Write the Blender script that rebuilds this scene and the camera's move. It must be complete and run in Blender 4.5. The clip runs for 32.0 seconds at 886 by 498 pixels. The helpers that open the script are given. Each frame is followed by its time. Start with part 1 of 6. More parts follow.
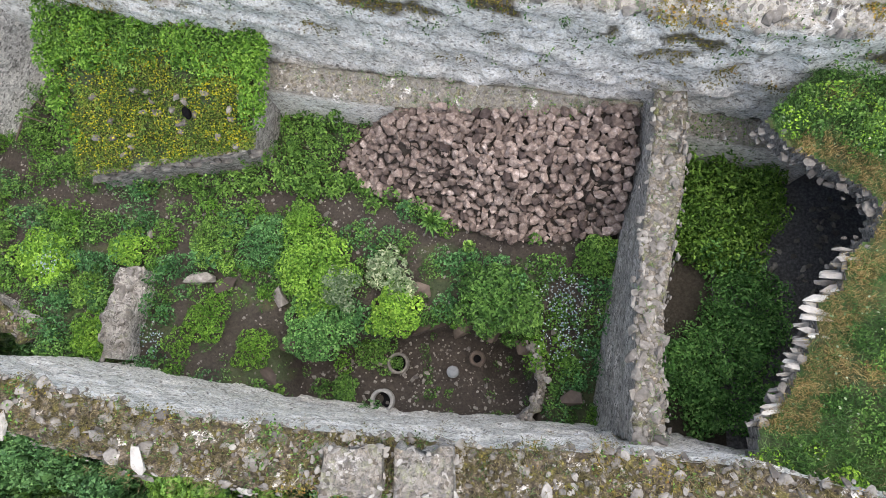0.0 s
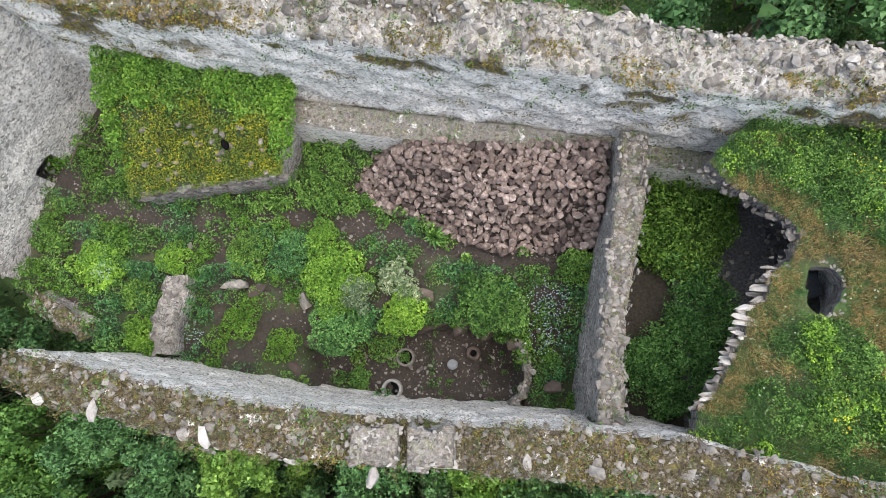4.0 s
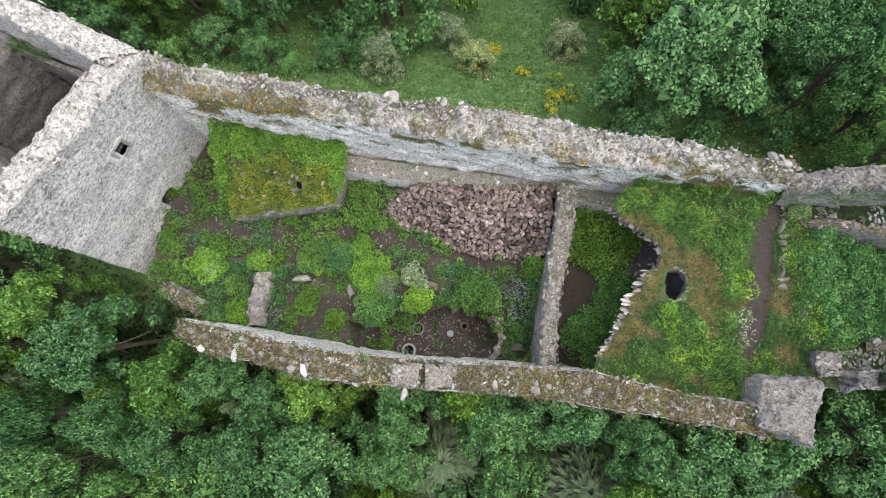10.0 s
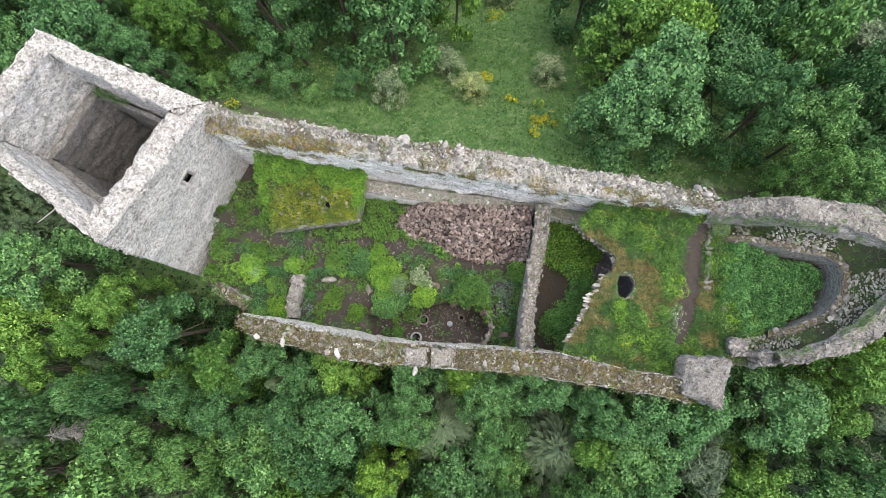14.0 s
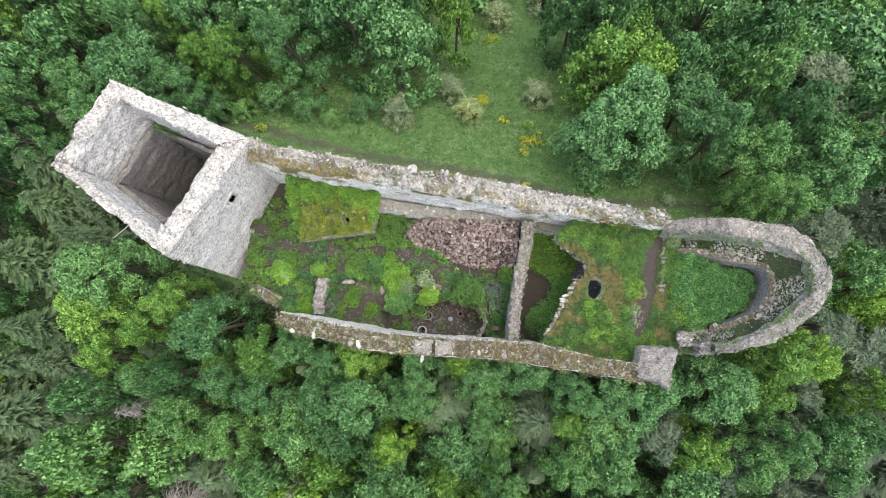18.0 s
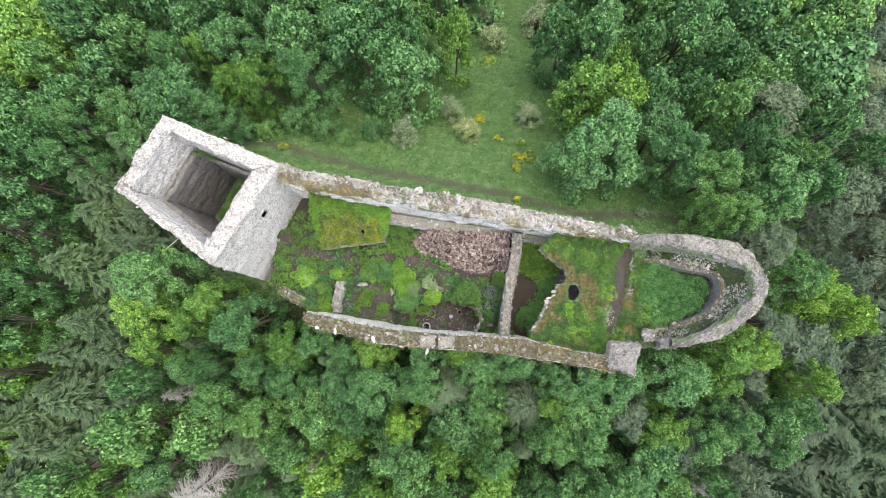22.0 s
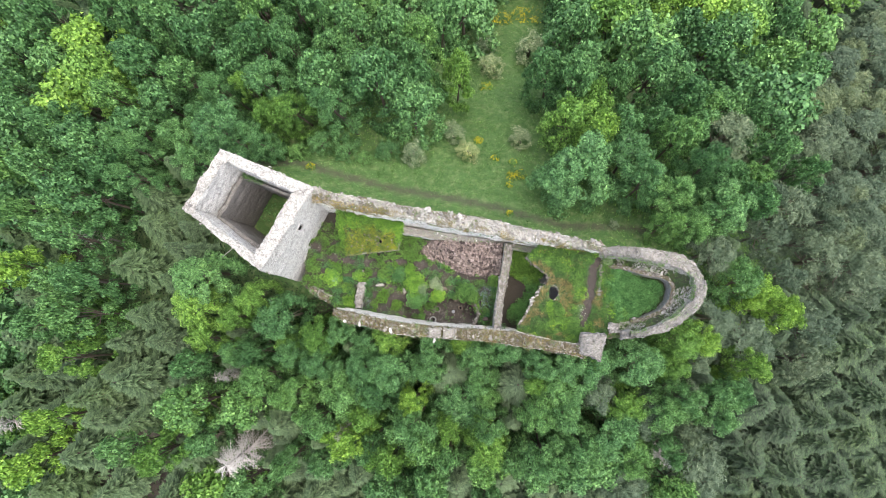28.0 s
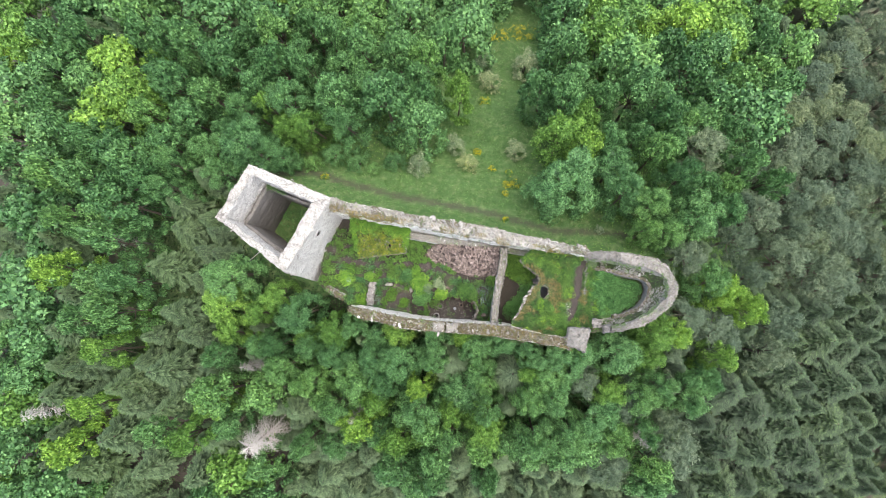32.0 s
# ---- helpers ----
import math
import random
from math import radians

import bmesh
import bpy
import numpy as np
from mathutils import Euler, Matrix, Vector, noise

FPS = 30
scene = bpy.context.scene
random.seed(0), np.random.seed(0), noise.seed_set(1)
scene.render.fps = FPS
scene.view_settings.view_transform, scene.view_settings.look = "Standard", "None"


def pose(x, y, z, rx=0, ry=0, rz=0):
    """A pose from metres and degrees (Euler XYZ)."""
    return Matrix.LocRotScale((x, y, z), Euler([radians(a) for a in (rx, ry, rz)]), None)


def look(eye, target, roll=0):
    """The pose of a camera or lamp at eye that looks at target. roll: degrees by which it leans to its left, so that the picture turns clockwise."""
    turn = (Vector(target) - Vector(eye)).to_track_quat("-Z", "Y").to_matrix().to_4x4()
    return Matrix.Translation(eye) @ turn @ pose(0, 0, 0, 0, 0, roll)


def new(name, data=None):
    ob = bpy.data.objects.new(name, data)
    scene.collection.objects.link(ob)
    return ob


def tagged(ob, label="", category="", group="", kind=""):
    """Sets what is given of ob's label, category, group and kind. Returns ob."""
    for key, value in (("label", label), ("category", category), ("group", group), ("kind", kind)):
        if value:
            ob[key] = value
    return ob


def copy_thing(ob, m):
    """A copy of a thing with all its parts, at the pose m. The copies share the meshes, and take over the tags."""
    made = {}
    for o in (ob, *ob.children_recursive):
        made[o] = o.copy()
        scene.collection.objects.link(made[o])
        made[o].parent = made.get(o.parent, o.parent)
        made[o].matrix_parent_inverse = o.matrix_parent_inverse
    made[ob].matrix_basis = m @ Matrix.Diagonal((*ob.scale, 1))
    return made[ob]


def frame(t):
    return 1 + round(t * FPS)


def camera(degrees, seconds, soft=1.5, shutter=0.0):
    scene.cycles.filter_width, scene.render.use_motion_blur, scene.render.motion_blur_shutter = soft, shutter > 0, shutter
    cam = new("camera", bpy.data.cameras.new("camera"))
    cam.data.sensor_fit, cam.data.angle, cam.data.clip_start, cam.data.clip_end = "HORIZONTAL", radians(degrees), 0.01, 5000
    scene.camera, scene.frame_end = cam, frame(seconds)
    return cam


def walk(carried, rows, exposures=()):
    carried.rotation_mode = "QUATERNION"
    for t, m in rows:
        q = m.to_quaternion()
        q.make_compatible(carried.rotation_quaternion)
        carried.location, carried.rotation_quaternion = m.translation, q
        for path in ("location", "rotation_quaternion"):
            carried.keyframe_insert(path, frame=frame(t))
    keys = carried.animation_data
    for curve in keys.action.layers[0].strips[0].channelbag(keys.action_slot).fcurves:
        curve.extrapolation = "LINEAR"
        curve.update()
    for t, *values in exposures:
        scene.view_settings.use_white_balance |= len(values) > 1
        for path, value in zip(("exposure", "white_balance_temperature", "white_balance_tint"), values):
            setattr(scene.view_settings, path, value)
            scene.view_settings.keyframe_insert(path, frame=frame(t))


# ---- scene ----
cam = camera(73.7, 32.0, soft=0.5)
PATH = [
    (0.0, pose(0.738, -2.737, 12.316, 12.185, 5.492, 0.031)),
    (0.5, pose(0.733, -2.687, 12.535, 12.165, 5.428, -0.000)),
    (1.0, pose(0.736, -2.616, 12.761, 12.165, 5.376, -0.036)),
    (1.5, pose(0.752, -2.557, 13.013, 12.095, 5.358, -0.061)),
    (2.0, pose(0.784, -2.533, 13.278, 11.848, 5.353, -0.007)),
    (2.5, pose(0.826, -2.508, 13.585, 11.457, 5.367, -0.004)),
    (3.0, pose(0.865, -2.517, 13.920, 11.173, 5.334, 0.013)),
    (3.5, pose(0.877, -2.545, 14.306, 11.038, 5.313, -0.034)),
    (5.5, pose(0.927, -2.799, 16.401, 10.810, 5.218, -0.037)),
    (6.5, pose(1.016, -2.937, 17.643, 10.621, 5.110, 0.035)),
    (7.5, pose(1.079, -3.110, 19.044, 10.488, 4.918, 0.134)),
    (8.5, pose(1.142, -3.246, 20.484, 10.299, 4.729, 0.134)),
    (9.5, pose(1.236, -3.363, 21.933, 10.080, 4.652, 0.141)),
    (10.5, pose(1.331, -3.470, 23.387, 9.829, 4.609, 0.179)),
    (11.5, pose(1.397, -3.514, 24.856, 9.527, 4.521, 0.152)),
    (12.5, pose(1.447, -3.486, 26.312, 9.168, 4.415, 0.106)),
    (13.5, pose(1.497, -3.441, 27.721, 8.815, 4.329, 0.030)),
    (14.5, pose(1.602, -3.409, 29.153, 8.572, 4.368, 0.000)),
    (16.5, pose(1.853, -3.334, 31.968, 8.012, 4.525, 0.006)),
    (17.5, pose(1.927, -3.217, 33.396, 7.734, 4.502, -0.080)),
    (18.5, pose(1.975, -3.076, 34.848, 7.385, 4.432, -0.049)),
    (19.5, pose(2.031, -2.932, 36.284, 7.076, 4.395, -0.028)),
    (20.5, pose(2.111, -2.797, 37.682, 6.840, 4.392, -0.035)),
    (21.5, pose(2.196, -2.653, 39.085, 6.594, 4.398, -0.019)),
    (22.5, pose(2.261, -2.532, 40.509, 6.368, 4.393, -0.002)),
    (23.5, pose(2.309, -2.424, 41.904, 6.167, 4.361, 0.029)),
    (24.5, pose(2.354, -2.323, 43.291, 5.985, 4.339, 0.034)),
    (25.5, pose(2.421, -2.241, 44.722, 5.841, 4.378, 0.087)),
    (27.5, pose(2.528, -2.104, 47.604, 5.505, 4.367, 0.150)),
    (28.5, pose(2.537, -2.018, 49.043, 5.363, 4.342, 0.131)),
    (29.5, pose(2.514, -1.953, 50.511, 5.243, 4.284, 0.154)),
    (30.5, pose(2.501, -1.940, 51.977, 5.158, 4.219, 0.139)),
    (31.5, pose(2.526, -1.915, 53.395, 5.082, 4.184, 0.164)),
    (32.0, pose(2.546, -1.904, 54.084, 5.035, 4.170, 0.172)),
]
walk(cam, PATH, [(0.0, 0.78), (9.0, 0.78), (19.0, 1.1), (32.0, 1.25)])


# ---- light ----
world = bpy.data.worlds.new("sky")
scene.world = world
world.use_nodes = True
wn = world.node_tree
sky = wn.nodes.new("ShaderNodeTexSky")
sky.sky_type = "NISHITA"
sky.sun_disc = False
sky.sun_elevation = radians(74)
sky.sun_rotation = radians(98)
sky.air_density, sky.dust_density, sky.ozone_density = 1.2, 4.0, 1.2
cloud = wn.nodes.new("ShaderNodeHueSaturation")
cloud.inputs["Saturation"].default_value = 1.0
wn.links.new(sky.outputs[0], cloud.inputs["Color"])
wn.links.new(cloud.outputs[0], wn.nodes["Background"].inputs[0])
wn.nodes["Background"].inputs[1].default_value = 0.145
sun_data = bpy.data.lights.new("sun", "SUN")
sun_data.energy, sun_data.angle, sun_data.color = 1.9, radians(90), (1.0, 0.98, 0.95)
sun = new("sun", sun_data)
sun.matrix_world = look((12.5, -1.8, 44), (0, 0, 0))

# ---- small helpers ----
rng = np.random.default_rng(7)


def vnoise(p, scale, seed=0):
    """Value noise in -1..1 at points p (n, 3)."""
    q = np.asarray(p, float) / scale + seed * 17.31
    i = np.floor(q).astype(np.int64)
    f = q - i
    f = f * f * (3 - 2 * f)
    out = np.zeros(len(q))
    for dx in (0, 1):
        for dy in (0, 1):
            for dz in (0, 1):
                h = (i[:, 0] + dx) * 374761393 + (i[:, 1] + dy) * 668265263 + (i[:, 2] + dz) * 2147483647 + seed * 1274126177
                h = (h ^ (h >> 13)) * 1274126177 & 0xFFFFFFFF
                h = (h ^ (h >> 16)) & 0xFFFF
                w = (f[:, 0] if dx else 1 - f[:, 0]) * (f[:, 1] if dy else 1 - f[:, 1]) * (f[:, 2] if dz else 1 - f[:, 2])
                out += w * (h / 32767.5 - 1)
    return out


def fbm(p, scale, seed=0, octaves=3):
    return sum(vnoise(p, scale / 2 ** k, seed + k) / 2 ** k for k in range(octaves))


def mesh_from(name, verts, faces, material=None, smooth=False):
    """A mesh from arrays; faces (n, 3) or (n, 4), or a list of such."""
    me = bpy.data.meshes.new(name)
    verts = np.asarray(verts, np.float32)
    blocks = [np.asarray(f, np.int32) for f in (faces if isinstance(faces, list) else [faces])]
    blocks = [b for b in blocks if len(b)]
    loops = np.concatenate([b.ravel() for b in blocks])
    counts = np.concatenate([np.full(len(b), b.shape[1], np.int32) for b in blocks])
    me.vertices.add(len(verts))
    me.vertices.foreach_set("co", verts.ravel())
    me.loops.add(len(loops))
    me.loops.foreach_set("vertex_index", loops)
    me.polygons.add(len(counts))
    me.polygons.foreach_set("loop_start", np.concatenate([[0], np.cumsum(counts)[:-1]]).astype(np.int32))
    me.polygons.foreach_set("loop_total", counts)
    me.polygons.foreach_set("use_smooth", np.full(len(counts), smooth))
    if material:
        me.materials.append(material)
    me.update(calc_edges=True)
    me.validate()
    return me


def attribute(me, name, values):
    a = me.attributes.new(name, "FLOAT", "POINT")
    a.data.foreach_set("value", np.asarray(values, np.float32))


def child(name, me, parent, m=None, label=""):
    ob = new(name, me)
    ob.parent = parent
    if m is not None:
        ob.matrix_basis = m
    return tagged(ob, label)


def grid_faces(nu, nv, close_v=False):
    """Quads of a grid of nu x nv vertices (index u * nv + v)."""
    u, v = np.meshgrid(np.arange(nu - 1), np.arange(nv if close_v else nv - 1), indexing="ij")
    u, v = u.ravel(), v.ravel()
    w = (v + 1) % nv
    return np.stack([u * nv + v, (u + 1) * nv + v, (u + 1) * nv + w, u * nv + w], 1)


def resample(pts, n):
    pts = np.asarray(pts, float)
    d = np.concatenate([[0], np.cumsum(np.linalg.norm(np.diff(pts[:, :2], axis=0), axis=1))])
    s = np.linspace(0, d[-1], n)
    return np.stack([np.interp(s, d, pts[:, k]) for k in range(pts.shape[1])], 1)


def smoothstep(a, b, x):
    t = np.clip((x - a) / (b - a), 0, 1)
    return t * t * (3 - 2 * t)


def inside(poly, x, y):
    poly = np.asarray(poly, float)
    res = np.zeros(np.shape(x), bool)
    j = len(poly) - 1
    for i in range(len(poly)):
        xi, yi, xj, yj = *poly[i, :2], *poly[j, :2]
        c = ((yi > y) != (yj > y)) & (x < (xj - xi) * (y - yi) / (yj - yi + 1e-12) + xi)
        res ^= c
        j = i
    return res


def line_distance(pts, x, y):
    """Distance of the points to a polyline, and the side (positive to its left)."""
    best, side = np.full(np.shape(x), 1e9), np.zeros(np.shape(x))
    pts = np.asarray(pts, float)
    for a, b in zip(pts[:-1], pts[1:]):
        dx, dy = b[0] - a[0], b[1] - a[1]
        t = np.clip(((x - a[0]) * dx + (y - a[1]) * dy) / (dx * dx + dy * dy), 0, 1)
        d = np.hypot(x - a[0] - t * dx, y - a[1] - t * dy)
        c = dx * (y - a[1]) - dy * (x - a[0])
        m = d < best
        best, side = np.where(m, d, best), np.where(m, np.sign(c), side)
    return best, side


# ---- materials ----
def material(name, build):
    mat = bpy.data.materials.new(name)
    mat.use_nodes = True
    t = mat.node_tree
    bsdf = t.nodes["Principled BSDF"]

    def node(kind, **kw):
        n = t.nodes.new(kind)
        for k, val in kw.items():
            n.inputs[k].default_value = val
        return n

    build(t, bsdf, node)
    return mat


def ramp(t, source, stops):
    r = t.nodes.new("ShaderNodeValToRGB")
    while len(r.color_ramp.elements) < len(stops):
        r.color_ramp.elements.new(0.5)
    for e, (pos, col) in zip(r.color_ramp.elements, stops):
        e.position, e.color = pos, (*col, 1)
    t.links.new(source, r.inputs[0])
    return r.outputs[0]


def mix(t, factor, a, b, mode="MIX"):
    m = t.nodes.new("ShaderNodeMix")
    m.data_type, m.blend_type = "RGBA", mode
    for k, val in ((0, factor), (6, a), (7, b)):
        if hasattr(val, "links"):
            t.links.new(val, m.inputs[k])
        else:
            m.inputs[k].default_value = val if k == 0 else (*val, 1)
    return m.outputs[2]


def tex(t, kind, scale, detail=4.0, rough=0.6, vector=None):
    n = t.nodes.new("ShaderNodeTexVoronoi" if kind == "voronoi" else "ShaderNodeTexNoise")
    n.inputs["Scale"].default_value = scale
    if kind == "noise":
        n.inputs["Detail"].default_value = detail
        n.inputs["Roughness"].default_value = rough
    if vector is None:
        vector = t.nodes.new("ShaderNodeNewGeometry").outputs["Position"]
    t.links.new(vector, n.inputs["Vector"])
    return n


def bump(t, bsdf, height, strength, distance):
    b = t.nodes.new("ShaderNodeBump")
    b.inputs["Strength"].default_value, b.inputs["Distance"].default_value = strength, distance
    t.links.new(height, b.inputs["Height"])
    t.links.new(b.outputs[0], bsdf.inputs["Normal"])


def masonry(name, light, dark, mortar, moss, plastered=0.5, stained=0.3):
    """Lime-mortared rubble: small stones of several greys bedded in worn lime, sharp dark pits and gaps, damp streaks, moss on what lies flat."""
    def build(t, bsdf, node):
        geo = t.nodes.new("ShaderNodeNewGeometry")

        def stretch(x, y, z):
            m = t.nodes.new("ShaderNodeMapping")
            m.inputs["Scale"].default_value = (x, y, z)
            t.links.new(geo.outputs["Position"], m.inputs["Vector"])
            return m.outputs[0]

        courses = stretch(1, 1, 1.8)
        warp = tex(t, "noise", 5, 3, 0.6)
        add = t.nodes.new("ShaderNodeMixRGB")
        add.blend_type = "LINEAR_LIGHT"
        add.inputs[0].default_value = 0.05
        t.links.new(courses, add.inputs[1])
        t.links.new(warp.outputs["Color"], add.inputs[2])

        def cells(scale):
            c, e = tex(t, "voronoi", scale, vector=add.outputs[0]), tex(t, "voronoi", scale, vector=add.outputs[0])
            e.feature = "DISTANCE_TO_EDGE"
            sep = t.nodes.new("ShaderNodeSeparateColor")
            t.links.new(c.outputs["Color"], sep.inputs[0])
            return sep.outputs[0], sep.outputs[1], e.outputs["Distance"]

        tones = [(0.0, dark), (0.3, tuple(c * 0.72 for c in light)), (0.65, light), (1.0, tuple(min(0.8, c * 1.45) for c in light))]
        grain = tex(t, "noise", 30, 8, 0.8)
        grit = ramp(t, grain.outputs[0], [(0.34, (0.3, 0.29, 0.28)), (0.46, (0.92, 0.92, 0.92)), (0.66, (1.35, 1.34, 1.32))])
        lime = ramp(t, tex(t, "noise", 9, 7, 0.75).outputs[0], [(0.36, tuple(c * 0.36 for c in mortar)), (0.49, tuple(c * 0.85 for c in mortar)), (0.7, tuple(min(0.86, c * 1.12) for c in mortar))])
        surface, height = lime, grain.outputs[0]
        for scale, share in ((5.5, 0.8), (12.0, 0.5)):
            tone, chance, edge = cells(scale)
            body = ramp(t, edge, [(0.045, (0, 0, 0)), (0.075, (1, 1, 1))])
            shown = ramp(t, chance, [(share * plastered, (0, 0, 0)), (share * plastered + 0.01, (1, 1, 1))])
            cover = mix(t, 1.0, body, shown, "MULTIPLY")
            joint = mix(t, 1.0, ramp(t, edge, [(0.0, (1, 1, 1)), (0.05, (0, 0, 0))]), ramp(t, tex(t, "noise", 3.2, 5, 0.7).outputs[0], [(0.5, (0, 0, 0)), (0.56, (1, 1, 1))]), "MULTIPLY")
            surface = mix(t, cover, surface, ramp(t, tone, tones))
            surface = mix(t, mix(t, 1.0, joint, shown, "MULTIPLY"), surface, tuple(c * 0.35 for c in dark))
            height = mix(t, cover, height, (0.9, 0.9, 0.9))
        surface = mix(t, 1.0, surface, grit, "MULTIPLY")
        pits = ramp(t, tex(t, "noise", 9, 3, 0.55, stretch(1, 1, 1.9)).outputs[0], [(0.635, (0, 0, 0)), (0.66, (0.85, 0.85, 0.85))])
        surface = mix(t, pits, surface, tuple(c * 0.4 for c in dark))
        streak = ramp(t, tex(t, "noise", 1.1, 8, 0.75, stretch(0.8, 0.8, 2.4)).outputs[0], [(0.66 - 0.22 * stained, (0, 0, 0)), (0.72 - 0.2 * stained, (0.5, 0.5, 0.5))])
        surface = mix(t, streak, surface, mix(t, 1.0, (0.17, 0.155, 0.135), grit, "MULTIPLY"))
        att = t.nodes.new("ShaderNodeAttribute")
        att.attribute_name = "moss"
        spread = tex(t, "noise", 2.6, 9, 0.8)
        mul = t.nodes.new("ShaderNodeMath")
        mul.operation = "MULTIPLY"
        t.links.new(att.outputs["Fac"], mul.inputs[0])
        t.links.new(ramp(t, spread.outputs[0], [(0.37, (0, 0, 0)), (0.43, (1, 1, 1))]), mul.inputs[1])
        tint = ramp(t, tex(t, "noise", 5, 7, 0.75).outputs[0], [(0.34, moss), (0.43, tuple(c * 0.5 for c in moss)), (0.5, (0.06, 0.048, 0.032)), (0.57, (0.1, 0.08, 0.055)), (0.64, (0.19, 0.165, 0.13)), (0.72, (0.2, 0.135, 0.045))])
        tint = mix(t, 1.0, tint, grit, "MULTIPLY")
        crumbs = tex(t, "noise", 13, 5, 0.7)
        tint = mix(t, 1.0, tint, ramp(t, crumbs.outputs[0], [(0.38, (0.3, 0.28, 0.27)), (0.48, (0.95, 0.93, 0.9)), (0.58, (1.5, 1.48, 1.42)), (0.66, (2.6, 2.6, 2.55))]), "MULTIPLY")
        t.links.new(mix(t, ramp(t, mul.outputs[0], [(0.1, (0, 0, 0)), (0.75, (1, 1, 1))]), surface, tint), bsdf.inputs["Base Color"])
        bsdf.inputs["Roughness"].default_value = 0.95
        bump(t, bsdf, mix(t, pits, mix(t, 0.5, height, grain.outputs["Color"]), (0, 0, 0)), 0.5, 0.015)
    return material(name, build)


def plain(name, stops, scale=8.0, rough=0.9, relief=0.01, per_island=False, per_object=True, metal=0.0, spread=1.0):
    """A mottled surface; the shade differs from piece to piece."""
    def build(t, bsdf, node):
        n = tex(t, "noise", scale, 6, 0.65)
        col = ramp(t, n.outputs[0], stops)
        if per_island or per_object:
            src = t.nodes.new("ShaderNodeObjectInfo").outputs["Random"]
            if per_island:
                both = t.nodes.new("ShaderNodeMath")
                both.operation = "ADD"
                t.links.new(src, both.inputs[0])
                t.links.new(t.nodes.new("ShaderNodeNewGeometry").outputs["Random Per Island"], both.inputs[1])
                wrap = t.nodes.new("ShaderNodeMath")
                wrap.operation = "FRACT"
                t.links.new(both.outputs[0], wrap.inputs[0])
                src = wrap.outputs[0]
            col = mix(t, 1.0, col, ramp(t, src, [(p, tuple(max(0.2, 1 + (c - 1) * spread) for c in col)) for p, col in ((0.0, (0.5, 0.48, 0.48)), (0.3, (0.8, 0.78, 0.76)), (0.7, (1.0, 0.98, 0.955)), (0.95, (1.25, 1.24, 1.22)))]), "MULTIPLY")
        t.links.new(col, bsdf.inputs["Base Color"])
        bsdf.inputs["Roughness"].default_value = rough
        bsdf.inputs["Metallic"].default_value = metal
        bump(t, bsdf, tex(t, "noise", scale * 4, 6, 0.7).outputs[0], 0.6, relief)
    return material(name, build)


def leafy(name, stops, through_light=0.35, rough=0.55, young=None):
    """Leaves: each leaf its own shade, some light passing through."""
    def build(t, bsdf, node):
        geo = t.nodes.new("ShaderNodeNewGeometry")
        info = t.nodes.new("ShaderNodeObjectInfo")
        col = ramp(t, geo.outputs["Random Per Island"], stops)
        big = tex(t, "noise", 0.9, 3)
        col = mix(t, 1.0, col, ramp(t, big.outputs[0], [(0.3, (0.7, 0.76, 0.7)), (0.7, (1.25, 1.18, 1.1))]), "MULTIPLY")
        col = mix(t, 1.0, col, ramp(t, tex(t, "noise", 2.0, 3, 0.6).outputs[0], [(0.34, (0.68, 0.72, 0.68)), (0.5, (0.97, 0.97, 0.97)), (0.66, (1.22, 1.18, 1.12))]), "MULTIPLY")
        col = mix(t, 1.0, col, ramp(t, info.outputs["Random"], [(0.0, (0.64, 0.71, 0.68)), (0.35, (0.95, 0.97, 0.95)), (0.7, (1.1, 1.07, 1.0)), (1.0, (1.35, 1.25, 0.95))]), "MULTIPLY")
        if young:
            att = t.nodes.new("ShaderNodeAttribute")
            att.attribute_name = "young"
            col = mix(t, att.outputs["Fac"], col, young)
        t.links.new(col, bsdf.inputs["Base Color"])
        bsdf.inputs["Roughness"].default_value = rough
        bsdf.inputs["Specular IOR Level"].default_value = 0.3
        tr = t.nodes.new("ShaderNodeBsdfTranslucent")
        t.links.new(col, tr.inputs["Color"])
        ms = t.nodes.new("ShaderNodeMixShader")
        ms.inputs[0].default_value = through_light
        t.links.new(bsdf.outputs[0], ms.inputs[1])
        t.links.new(tr.outputs[0], ms.inputs[2])
        t.links.new(ms.outputs[0], t.nodes["Material Output"].inputs["Surface"])
    return material(name, build)


def soil(name, earth, grass, dry):
    """Earth with grass over it; the attribute 'bare' shows the trodden earth."""
    def build(t, bsdf, node):
        fine = tex(t, "noise", 14, 8, 0.75)
        mid = tex(t, "noise", 1.6, 5, 0.65)
        e = mix(t, ramp(t, fine.outputs[0], [(0.3, (0, 0, 0)), (0.7, (1, 1, 1))]), tuple(c * 0.4 for c in earth), tuple(c * 1.7 for c in earth))
        g = mix(t, ramp(t, fine.outputs[0], [(0.35, (0, 0, 0)), (0.65, (1, 1, 1))]), tuple(c * 0.5 for c in grass), tuple(c * 1.3 for c in grass))
        g = mix(t, ramp(t, mid.outputs[0], [(0.48, (0, 0, 0)), (0.7, (0.8, 0.8, 0.8))]), g, dry)
        att = t.nodes.new("ShaderNodeAttribute")
        att.attribute_name = "bare"
        t.links.new(mix(t, att.outputs["Fac"], g, e), bsdf.inputs["Base Color"])
        bsdf.inputs["Roughness"].default_value = 0.97
        bump(t, bsdf, fine.outputs[0], 0.8, 0.05)
    return material(name, build)


